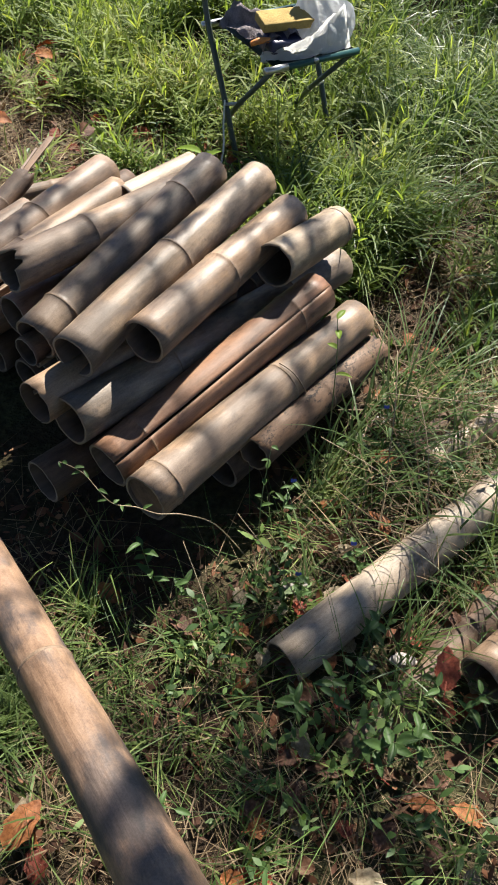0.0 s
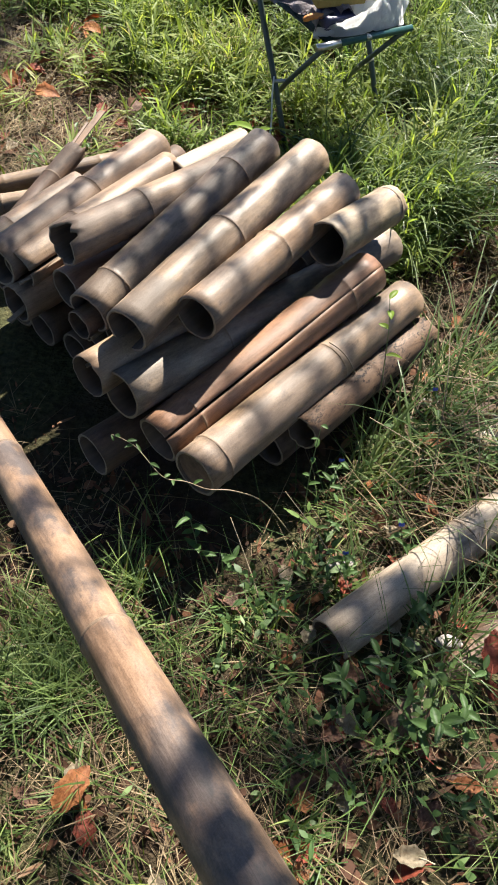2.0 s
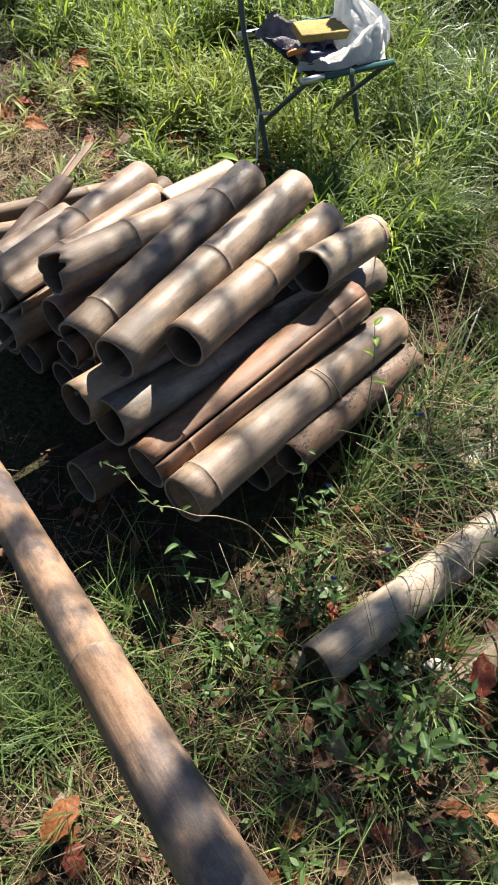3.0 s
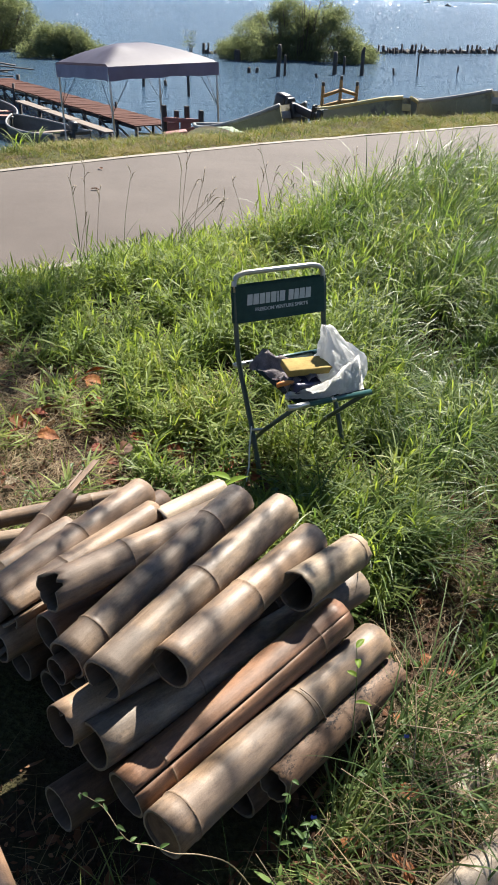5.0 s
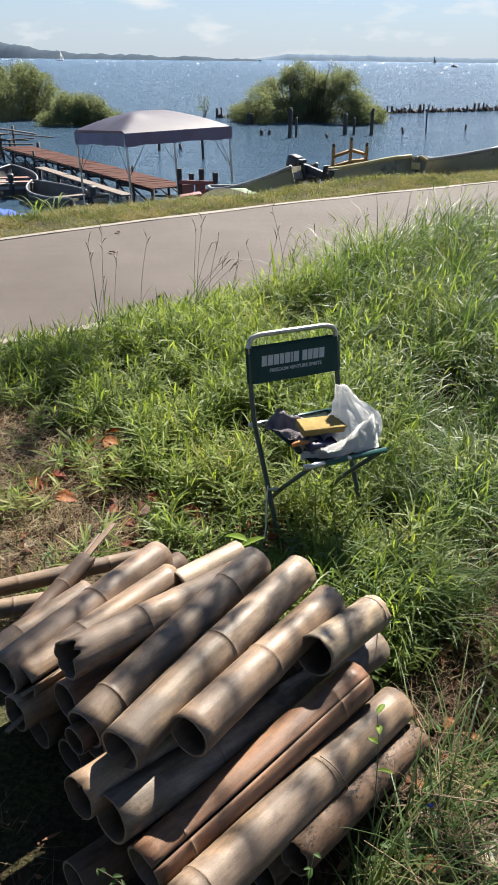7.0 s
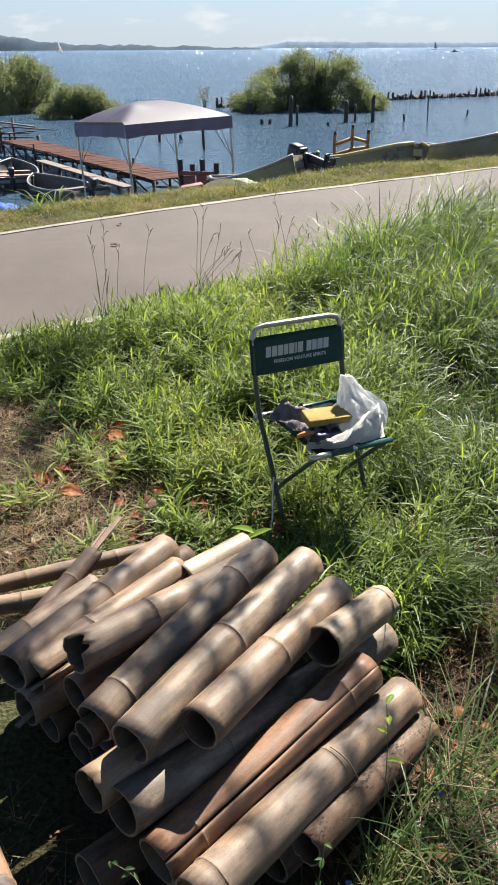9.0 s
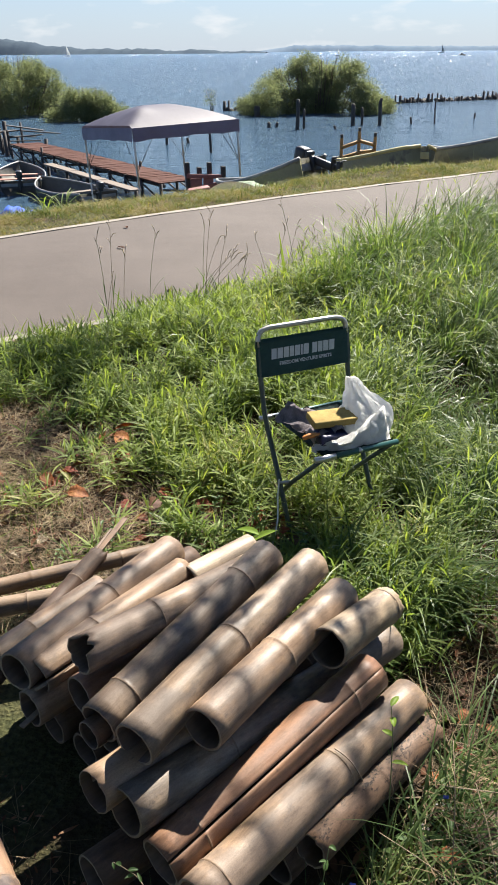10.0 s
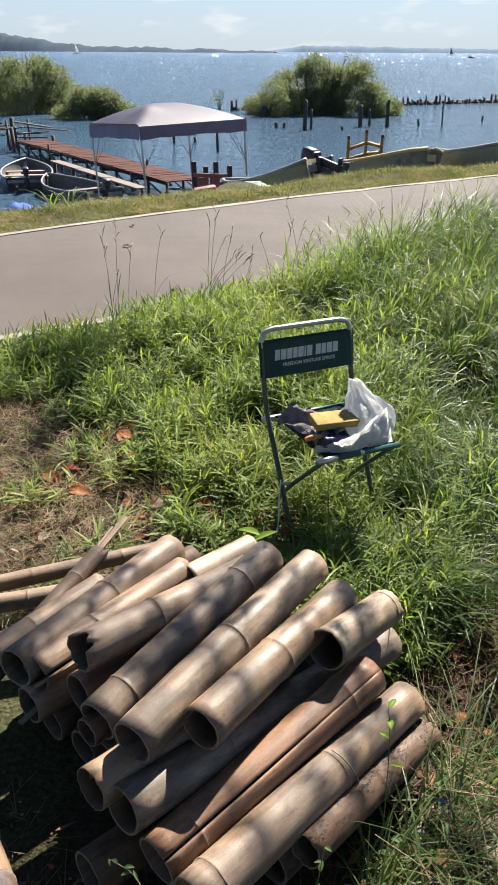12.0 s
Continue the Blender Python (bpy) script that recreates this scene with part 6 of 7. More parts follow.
# broad weed leaves near the ground, and creeping stems with small leaves
sets = []
xc, yc = scatter(95, -1.2, 1.4, 0.2, 2.2, lambda x, y: in_view(x, y) & off_pile(x, y, -0.02) & off_poles(x, y, 0.075) & ~mouths(x, y) & (rng.random(len(x)) < 0.04 + 0.96 * (x > -0.15)) & (clumpy(x, y, 8.0, 1.0) > -0.1) & (bare(x, y) < 0.5))
k = 7
x, y = np.repeat(xc, k) + rng.normal(0, 0.028, len(xc) * k), np.repeat(yc, k) + rng.normal(0, 0.028, len(xc) * k)
n = len(x)
base = at_ground(x, y)
base[:, 2] += rng.uniform(0.015, 0.10, n)
size = np.repeat(rng.uniform(0.45, 1.15, len(xc)), k)
sets.append(blades(base, rng.uniform(0.018, 0.038, n) * size, rng.uniform(0.008, 0.016, n) * size, rng.uniform(0, 2 * np.pi, n), rng.uniform(0.7, 1.6, n), rng.uniform(0.0, 0.8, n), 4, LEAF))
x, y = scatter(130, -0.2, 0.75, 0.35, 1.55, lambda x, y: in_view(x, y) & off_pile(x, y, 0.0) & off_poles(x, y, 0.09) & (clumpy(x, y, 8.0, 1.0) > 0.0) & (bare(x, y) < 0.4))
sets += leafy_stems(x, y, rng.uniform(0.05, 0.15, len(x)), 6, (0.016, 0.034), (0.007, 0.013), (0.3, 1.25), (0.6, 1.5))
# tangled thin runners
x, y = scatter(420, -0.35, 0.8, 0.4, 1.5, lambda x, y: in_view(x, y) & off_pile(x, y, 0.0))
n = len(x)
base = at_ground(x, y)
base[:, 2] += rng.uniform(0.01, 0.07, n)
sets.append(blades(base, rng.uniform(0.08, 0.24, n), rng.uniform(0.0010, 0.0019, n), rng.uniform(0, 2 * np.pi, n), rng.uniform(0.7, 1.5, n), rng.uniform(-0.5, 1.2, n), 7))
stuff("weeds", sets, M_CREEP, "small broad-leaved weeds on the ground", "weeds")

# leaf litter
sets = []
x, y = scatter(15000, -1.6, 1.6, 0.1, 3.4, lambda x, y: in_view(x, y) & off_pile(x, y, -0.05) & (rng.random(len(x)) < 0.25 + bare(x, y) + 0.6 * (y < 1.2)))
n = len(x)
base = at_ground(x, y)
base[:, 2] += rng.uniform(0.004, 0.022, n)
big = np.where(rng.random(n) < 0.20, 1.9, 0.72)
sets.append(blades(base, rng.uniform(0.008, 0.030, n) * big, rng.uniform(0.003, 0.013, n) * big, rng.uniform(0, 2 * np.pi, n), rng.uniform(0.9, 1.9, n), rng.uniform(-0.9, 0.9, n), 4, LEAF, 0.8))
stuff("leaf_litter", sets, M_LITTER, "rotting brown and reddish leaf litter", "leaf litter")

# the mown verge across the road
sets = []
x, y = scatter(52000, -6.5, 7.5, 6.0, 17.0, lambda x, y: (np.abs(-0.6 * x + 0.8 * y - 0.6 * road_bend(0.8 * x + 0.6 * y) - 7.79) < 0.68 - 0.4 * road_bend(0.8 * x + 0.6 * y)) & (-0.6 * x + 0.8 * y - road_bend(0.8 * x + 0.6 * y) > 7.16) & in_view(x, y, 0.36, 0.3))
n = len(x)
sets.append(blades(at_ground(x, y), rng.uniform(0.03, 0.08, n) * (1 + 0.5 * clumpy(x, y, 2.5, 3.0)), rng.uniform(0.003, 0.008, n), rng.uniform(0, 2 * np.pi, n), rng.uniform(0.7, 1.5, n), rng.uniform(0.1, 1.2, n), 3))
x, y = scatter(26000, -6.5, 7.5, 6.0, 17.0, lambda x, y: (np.abs(-0.6 * x + 0.8 * y - 7.85) < 0.62 - 0.6 * road_bend(0.8 * x + 0.6 * y)) & (-0.6 * x + 0.8 * y - road_bend(0.8 * x + 0.6 * y) > 7.2) & in_view(x, y, 0.36, 0.3) & (clumpy(x, y, 3.1, 2.0) > -0.15 + 0.5 * (rng.random(len(x)) - 0.5)))
n = len(x)
base = at_ground(x, y)
base[:, 2] += 0.065 * np.clip(clumpy(x, y, 3.1, 2.0) + 0.1, 0, 1) * rng.random(n)
sets.append(blades(base, rng.uniform(0.05, 0.16, n), rng.uniform(0.003, 0.007, n), rng.uniform(0, 2 * np.pi, n), rng.uniform(1.0, 1.7, n), rng.uniform(-0.4, 0.5, n), 3))
stuff("verge_grass", sets, M_VERGE, "mown, partly dried grass on the verge", "grass")
sets = []
x, y = scatter(2200, -6.5, 6.5, 6.0, 17.0, lambda x, y: (np.abs(-0.6 * x + 0.8 * y - 7.9) < 0.5) & (0.8 * x + 0.6 * y < 9.5) & in_view(x, y, 0.36, 0.3) & (rng.random(len(x)) < 0.35 + (0.8 * x + 0.6 * y < 3.2)) & (clumpy(x, y, 2.0, 5.0) > 0.0))
n = len(x)
sets.append(blades(at_ground(x, y), rng.uniform(0.05, 0.14, n), rng.uniform(0.004, 0.008, n), rng.uniform(0, 2 * np.pi, n), rng.uniform(0.2, 0.9, n), rng.uniform(0.4, 1.4, n), 4))
stuff("verge_tufts", sets, M_LOW, "green tufts left along the verge's edge", "grass")


# single plants
def leaf_mesh(bm, base, dirn, up, size, wide, fold=0.25, curl=0.3, n=7, teeth=0.0):
    """One leaf with a midrib fold and a curl along its length."""
    d, u = Vector(dirn).normalized(), Vector(up).normalized()
    s = d.cross(u).normalized()
    u = s.cross(d)
    rows = []
    p = Vector(base)
    for i in range(n + 1):
        t = i / n
        w = wide * min(1.0, 2.35 * (t + 0.012) ** 0.62 * max(0.0, 1.0 - t) ** 0.95) * (1 + (teeth * math.sin(i * 2.4) if 0 < i < n else 0))
        a = curl * t
        fwd = d * math.cos(a) - u * math.sin(a)
        upv = u * math.cos(a) + d * math.sin(a)
        rows.append([bm.verts.new(p + s * w * q + upv * abs(q) * w * fold) for q in (-1, -0.5, 0, 0.5, 1)])
        p = p + fwd * (size / n)
    for a, b in zip(rows, rows[1:]):
        for k in range(4):
            bm.faces.new((a[k], b[k], b[k + 1], a[k + 1]))


def fallen_leaf(x, y, lift, size, wide, az, material, label, tilt=10, curl=0.7):
    bm = bmesh.new()
    leaf_mesh(bm, (-size / 2, 0, 0), (1, 0, 0.2), (0, 0, 1), size, wide, 0.4, curl, 9, 0.14)
    bmesh.ops.solidify(bm, geom=bm.faces[:], thickness=0.0006)
    tube(bm, [(-size * 0.72, 0.003, 0.002), (-size / 2, 0, 0.0), (-size * 0.3, 0, 0.004)], 0.0011, 5)
    for v in bm.verts:
        v.co.z += 0.006 * noise.noise(Vector((v.co.x * 40, v.co.y * 40, az)))
    ob = new("fallen_leaf", link_mesh("fallen_leaf", bm, material))
    ob.matrix_world = pose(x, y, float(gz(x, y)) + lift, tilt, random.uniform(-12, 12), az)
    return tagged(ob, label, "fallen leaf", "fallen leaves")


def dead_leaf(name, a, b, c):
    m, nt, bs = blank(name, 0.65, 0.0, 0.3)
    v = place(nt, 1.0)
    col = ramp(nt, grain(nt, v, 28.0, 5.0), (0.3, a), (0.6, b), (0.8, c))
    nt.links.new(mix(nt, "MULTIPLY", 0.6, col, ramp(nt, grain(nt, v, 160.0, 3.0), (0.35, (0.4, 0.35, 0.3)), (0.6, (1, 1, 1)))), bs.inputs["Base Color"])
    bump(nt, bs, grain(nt, v, 70.0), 0.4, 0.004)
    return m


M_LEAFRED = dead_leaf("leaf_red", (0.15, 0.035, 0.022), (0.33, 0.080, 0.042), (0.44, 0.16, 0.06))
M_LEAFORANGE = dead_leaf("leaf_orange", (0.20, 0.07, 0.03), (0.42, 0.17, 0.06), (0.50, 0.27, 0.09))
M_LEAFBROWN = dead_leaf("leaf_brown", (0.09, 0.045, 0.03), (0.20, 0.10, 0.06), (0.30, 0.17, 0.10))
M_LEAFPALE = dead_leaf("leaf_pale", (0.28, 0.22, 0.14), (0.44, 0.37, 0.26), (0.55, 0.48, 0.36))

for row in ((0.292, 0.735, 0.070, 0.078, 0.025, 80, M_LEAFRED, "bright red-orange fallen leaf standing in the weeds", 4, 0.35),
            (-0.371, 0.495, 0.045, 0.085, 0.026, 62, M_LEAFORANGE, "orange-brown fallen leaf on the straw", 8),
            (-0.350, 0.450, 0.015, 0.060, 0.020, 100, M_LEAFRED, "dull red fallen leaf on the straw", 8),
            (0.250, 1.205, 0.06, 0.070, 0.020, -15, M_LEAFORANGE, "orange fallen leaf caught under the grass", 15),
            (0.215, 1.055, 0.05, 0.065, 0.024, 110, M_LEAFORANGE, "curled brown-yellow fallen leaf", 30),
            (0.035, 0.548, 0.02, 0.060, 0.020, 50, M_LEAFBROWN, "brown fallen leaf in the weeds", 12),
            (-0.017, 0.497, 0.02, 0.042, 0.018, 20, M_LEAFORANGE, "small rust-coloured fallen leaf", 10),
            (-0.727, 2.876, 0.10, 0.085, 0.026, 30, M_LEAFORANGE, "red-orange fallen leaf caught in the grass", 30, 1.3),
            (-0.800, 2.451, 0.10, 0.075, 0.030, 10, M_LEAFORANGE, "orange-brown fallen leaf in the grass", 25),
            (-0.540, 2.430, 0.10, 0.065, 0.028, 80, M_LEAFBROWN, "curled brown fallen leaf in the grass", 40),
            (-0.160, 0.835, 0.03, 0.055, 0.022, 140, M_LEAFBROWN, "grey-brown fallen leaf in the weeds", 20),
            (0.400, 0.640, 0.03, 0.060, 0.022, 20, M_LEAFBROWN, "brown fallen leaf in the weeds", 20),
            (0.30, 0.52, 0.02, 0.055, 0.020, 150, M_LEAFORANGE, "rust-coloured fallen leaf in the weeds", 10),
            (0.40, 0.455, 0.02, 0.060, 0.022, 70, M_LEAFRED, "dull red fallen leaf in the weeds", 10)):
    fallen_leaf(*row)
for k in range(160):
    if k < 20:
        x, y = random.uniform(-0.75, -0.2), random.uniform(0.35, 0.95)
    elif k < 62:
        x, y = random.uniform(-1.3, -0.25), random.uniform(1.95, 2.9)
    elif k < 112:
        x, y = random.uniform(-0.12, 0.55), random.uniform(0.42, 1.75)
    else:
        x, y = random.uniform(-0.08, 0.50), random.uniform(0.40, 1.0)
    if off_pile(np.array([x]), np.array([y]))[0]:
        fallen_leaf(x, y, random.uniform(0.012, 0.03), random.uniform(0.03, 0.065), random.uniform(0.012, 0.022), random.uniform(0, 360),
                    random.choice((M_LEAFBROWN, M_LEAFBROWN, M_LEAFORANGE, M_LEAFRED, M_LEAFPALE)), "small dry fallen leaf on the ground", random.uniform(-15, 25), random.uniform(0.2, 1.2))


for gx_, gy_ in GAPS:
    for k in range(6):
        fallen_leaf(gx_ + random.gauss(0, 0.05), gy_ + random.gauss(0, 0.05), random.uniform(0.02, 0.06), random.uniform(0.05, 0.085), random.uniform(0.018, 0.028), random.uniform(0, 360),
                    random.choice((M_LEAFORANGE, M_LEAFRED, M_LEAFBROWN)), "curled reddish fallen leaf among grass stems", random.uniform(0, 35), random.uniform(0.5, 1.3))
for x, y in ((-1.62, 3.98), (-1.50, 3.92), (-1.55, 4.06), (-1.40, 3.86), (-1.70, 4.05), (-1.34, 3.80)):
    fallen_leaf(x, y, 0.035, 0.07, 0.026, random.uniform(0, 360), random.choice((M_LEAFORANGE, M_LEAFBROWN)), "orange-brown fallen leaf by the kerb", random.uniform(-10, 25))
for t, sr in ((2.62, 5.9), (3.45, 4.75), (2.35, 4.6), (4.4, 5.2), (3.0, 6.6)):
    x, y = road_point(sr, t, 0)[:2]
    fallen_leaf(x, y, 0.128 - float(gz(x, y)) + 0.004, 0.07, 0.02, random.uniform(0, 360), M_LEAFBROWN, "small brown leaf lying on the asphalt", 0, 0.4)


def sprig(pts, leaves, size, label, category="weed", stem_r=0.0012, leaf_mat=None, flower=False, stem_mat=None):
    """A stem through the points, with pairs of leaves along it; some carry a blue flower at the top."""
    line = arc(pts, 6)
    base = Vector(pts[0])
    ob = thing("weed", Matrix.Translation(base), label, category, "weeds by the pile")
    bm = bmesh.new()
    tube(bm, [p - base for p in line], [stem_r * (1.2 - 0.7 * i / len(line)) for i in range(len(line))], 6)
    part("stem", bm, stem_mat or M_STEM, ob)
    for k in range(leaves):
        f = 0.35 + 0.65 * (k + 1) / leaves
        i = min(int(f * (len(line) - 1)), len(line) - 1)
        a = k * 2.4 + random.uniform(-0.4, 0.4)
        d = Vector((math.cos(a), math.sin(a), random.uniform(-0.1, 0.6)))
        bm = bmesh.new()
        leaf_mesh(bm, line[i] - base, d, (0, 0, 1), size * random.uniform(0.5, 0.9), size * random.uniform(0.13, 0.20), 0.5, random.uniform(0.2, 0.9), 6)
        part("leaf", bm, leaf_mat or M_CREEP, ob)
    if flower:
        for a in (0.4, 2.6):
            bm = bmesh.new()
            leaf_mesh(bm, line[-1] - base, (math.cos(a) * 0.6, math.sin(a) * 0.6, 0.8), (0, -1, 0.3), 0.009, 0.0045, 0.1, 0.3, 5)
            part("petal", bm, M_FLOWER, ob, "blue petal")
    return ob


def g0(x, y):
    return (x, y, float(gz(x, y)))


sprig([g0(0.125, 1.245), (0.128, 1.27, 0.16), (0.130, 1.315, 0.27), (0.126, 1.34, 0.325)], 4, 0.046, "fresh green weed growing up in front of the bamboo", leaf_mat=M_BRIGHT)
sprig([g0(-0.04, 1.00), (-0.10, 1.00, 0.11), (-0.155, 0.975, 0.175), (-0.20, 0.965, 0.190), (-0.235, 0.955, 0.222), (-0.268, 0.955, 0.228), (-0.285, 0.95, 0.258), (-0.318, 0.985, 0.268), (-0.34, 0.99, 0.285), (-0.365, 1.005, 0.280)], 11, 0.024, "creeping vine with small leaves in front of the culm mouths", "vine", 0.0011, stem_mat=M_DRYSTEM)
sprig([g0(-0.02, 1.03), (-0.015, 1.06, 0.12), (0.0, 1.10, 0.22)], 6, 0.030, "small weed against the front bamboo culm")
sprig([g0(0.02, 1.06), (0.03, 1.08, 0.08), (0.045, 1.085, 0.135)], 6, 0.034, "weed with a small blue flower", flower=True)
sprig([g0(0.27, 1.22), (0.26, 1.25, 0.08), (0.245, 1.29, 0.13)], 5, 0.034, "weed with a small blue flower", flower=True)
sprig([g0(0.17, 0.93), (0.16, 0.94, 0.08), (0.15, 0.95, 0.125)], 7, 0.036, "weed with a small blue flower", flower=True)
sprig([g0(0.06, 0.88), (0.055, 0.89, 0.06), (0.05, 0.90, 0.10)], 6, 0.036, "weed with a small blue flower", flower=True)
sprig([g0(-0.20, 0.90), (-0.215, 0.91, 0.08), (-0.23, 0.93, 0.15)], 8, 0.042, "weed with pointed leaves in the pile's shade")
sprig([g0(-0.24, 2.14), (-0.205, 2.04, 0.22), (-0.165, 1.93, 0.34)], 2, 0.10, "broad bright green leaf behind the pile", leaf_mat=M_BRIGHT)
sprig([g0(0.20, 0.52), (0.215, 0.50, 0.06), (0.245, 0.48, 0.10)], 7, 0.034, "pale green seedling with pointed buds")
sprig([g0(0.13, 0.60), (0.16, 0.60, 0.07), (0.19, 0.60, 0.11)], 9, 0.055, "broad-leaved weed beside the buried pole")
sprig([g0(0.24, 0.60), (0.235, 0.61, 0.06), (0.23, 0.63, 0.10)], 8, 0.050, "broad-leaved weed beside the buried pole")
sprig([g0(0.32, 0.66), (0.325, 0.67, 0.06), (0.335, 0.68, 0.11)], 7, 0.040, "light green weed by the red leaf")
sprig([g0(0.05, 0.69), (0.045, 0.68, 0.06), (0.035, 0.665, 0.10)], 6, 0.045, "weed with long dark leaves")
sprig([g0(0.17, 0.82), (0.175, 0.81, 0.07), (0.18, 0.80, 0.12)], 8, 0.045, "light green weed growing over the pole")
for k in range(26):
    x, y = random.uniform(-0.25, 0.62), random.uniform(0.45, 1.5)
    if k > 18:
        x, y = random.uniform(-0.9, 0.0), random.uniform(2.1, 2.5)
    if not off_pile(np.array([x]), np.array([y]))[0]:
        continue
    z0 = float(gz(x, y))
    hgt = random.uniform(0.06, 0.15)
    sprig([(x, y, z0), (x + random.uniform(-0.02, 0.02), y + random.uniform(-0.02, 0.02), z0 + hgt * 0.6), (x + random.uniform(-0.04, 0.04), y + random.uniform(-0.04, 0.04), z0 + hgt)], random.randint(5, 8), random.uniform(0.026, 0.042), "small green weed with oval leaves")
for x, y, tx, ty, tz in ((0.36, 1.02, 0.10, 1.18, 0.16), (0.22, 1.05, 0.24, 1.28, 0.30), (0.30, 0.95, 0.27, 1.20, 0.28), (0.10, 0.80, -0.06, 1.02, 0.12), (0.46, 0.92, 0.22, 0.98, 0.13), (0.75, 1.22, 0.22, 1.23, 0.235), (-0.06, 0.72, -0.16, 0.97, 0.10)):
    bm = bmesh.new()
    tube(bm, arc([g0(x, y), ((x + tx) / 2, (y + ty) / 2, tz * 0.8), (tx, ty, tz)], 6), 0.0009, 5)
    tagged(new("dry_stalk", link_mesh("dry_stalk", bm, M_DRYSTEM)), "thin bleached dry grass stalk", "stalk", "dry stalks")
for x, y in ((0.20, 1.31), (0.235, 0.775), (0.05, 0.93), (0.26, 1.36)):
    crumple("paper_scrap", (x, y, float(gz(x, y)) + 0.014), (0.022, 0.013, 0.006), M_PAPER, "crumpled whitish scrap in the weeds", "litter", x * 9)

# seed stalks before the road
STALKS = ((1.66, 4.0, 0.60, -0.04), (1.70, 4.02, 0.68, 0.02), (1.74, 3.98, 0.52, 0.05), (1.90, 4.0, 0.60, 0.08), (2.16, 4.0, 0.40, 0.45), (2.20, 3.98, 0.45, 0.40), (2.24, 4.0, 0.62, 0.03), (2.27, 4.02, 0.68, 0.05), (2.33, 4.0, 0.55, 0.10), (2.48, 4.0, 0.40, 0.12),
                                    (2.70, 4.0, 0.50, -0.15), (2.74, 4.0, 0.55, 0.10), (2.86, 3.95, 0.72, -0.12), (2.92, 4.0, 0.46, 0.05), (3.25, 4.0, 0.50, 0.15), (3.30, 3.95, 0.58, 0.10), (3.44, 3.95, 0.62, 0.02), (3.5, 4.0, 0.50, -0.2), (3.72, 4.0, 0.52, 0.15), (3.9, 3.95, 0.50, -0.1), (4.05, 4.0, 0.55, 0.2), (4.3, 3.95, 0.58, 0.1), (4.7, 4.0, 0.60, -0.1))
rs = random.Random(12)
STALKS += tuple((c + rs.gauss(0, 0.05), rs.uniform(3.9, 4.05), rs.uniform(0.35, 0.6), rs.uniform(0.1, 0.5)) for c in (1.72, 2.18, 2.25, 2.3, 2.7, 2.75, 3.0, 3.3, 3.36, 3.42, 3.7, 4.0, 4.4, 4.8))
for k, (t, s, h, lean) in enumerate(STALKS):
    x, y = s_at(s, t)
    z0 = float(gz(x, y))
    st = thing("grass_stalk", Matrix.Translation((x, y, z0)), "tall thin grass stalk with a brownish seed head", "grass stalk", "grass stalks before the road")
    h *= 0.88
    top = Vector((lean * 0.8 * h * 1.6, lean * 0.6 * h, h))
    line = arc([(0, 0, 0), (top.x * 0.3, top.y * 0.3, h * 0.55), top], 5)
    bm = bmesh.new()
    tube(bm, line, [0.0019 - 0.0011 * i / len(line) for i in range(len(line))], 5)
    part("stem", bm, M_DRYSTEM if k % 3 else M_STEM, st)
    for j in range(random.randint(2, 4)):
        a = random.uniform(0, 6.28)
        p0 = top * (1 - 0.06 * j)
        e = p0 + Vector((math.cos(a) * 0.028 + lean * 0.05, math.sin(a) * 0.028, random.uniform(0.02, 0.07)))
        bm = bmesh.new()
        tube(bm, [p0, p0.lerp(e, 0.5) + Vector((0, 0, 0.01)), e], [0.0008, 0.0022, 0.0012], 5)
        part("seed_spike", bm, M_DRYSTEM, st)
    for q in range(2):
        a = random.uniform(0, 6.28)
        bm = bmesh.new()
        leaf_mesh(bm, line[1 + 2 * q], (math.cos(a), math.sin(a), 3.2), (0, 0, 1), 0.18, 0.0032, 0.2, 0.8, 7)
        part("blade", bm, M_LUSH, st)

random.seed(55)
for rx, ry in ((-2.60, 8.22), (-2.45, 8.35)):
    reed = thing("reed_clump", Matrix.Translation((rx, ry, float(gz(rx, ry)))), "clump of long arching pale green leaves on the verge", "reeds", "reed clumps")
    for k in range(9):
        a = random.uniform(0, 6.28)
        bm = bmesh.new()
        leaf_mesh(bm, (random.uniform(-0.03, 0.03), 0, -0.02), (math.cos(a) * 0.5, math.sin(a) * 0.5, 1.1), (math.cos(a) * -1, math.sin(a) * -1, 0.6), random.uniform(0.28, 0.5), 0.007, 0.3, -random.uniform(1.2, 2.0) * -1, 12)
        part("leaf", bm, M_WEED, reed)
x, y = s_at(3.97, 2.83)
wide_blade = thing("tall_grass", Matrix.Translation((x, y, float(gz(x, y)))), "single broad green grass blade standing above the rest", "grass")
bm = bmesh.new()
leaf_mesh(bm, (0, 0, 0), (-0.16, 0.05, 1), (0, -1, 0.1), 0.46, 0.012, 0.3, 0.15, 10)
part("blade", bm, M_WEED, wide_blade)


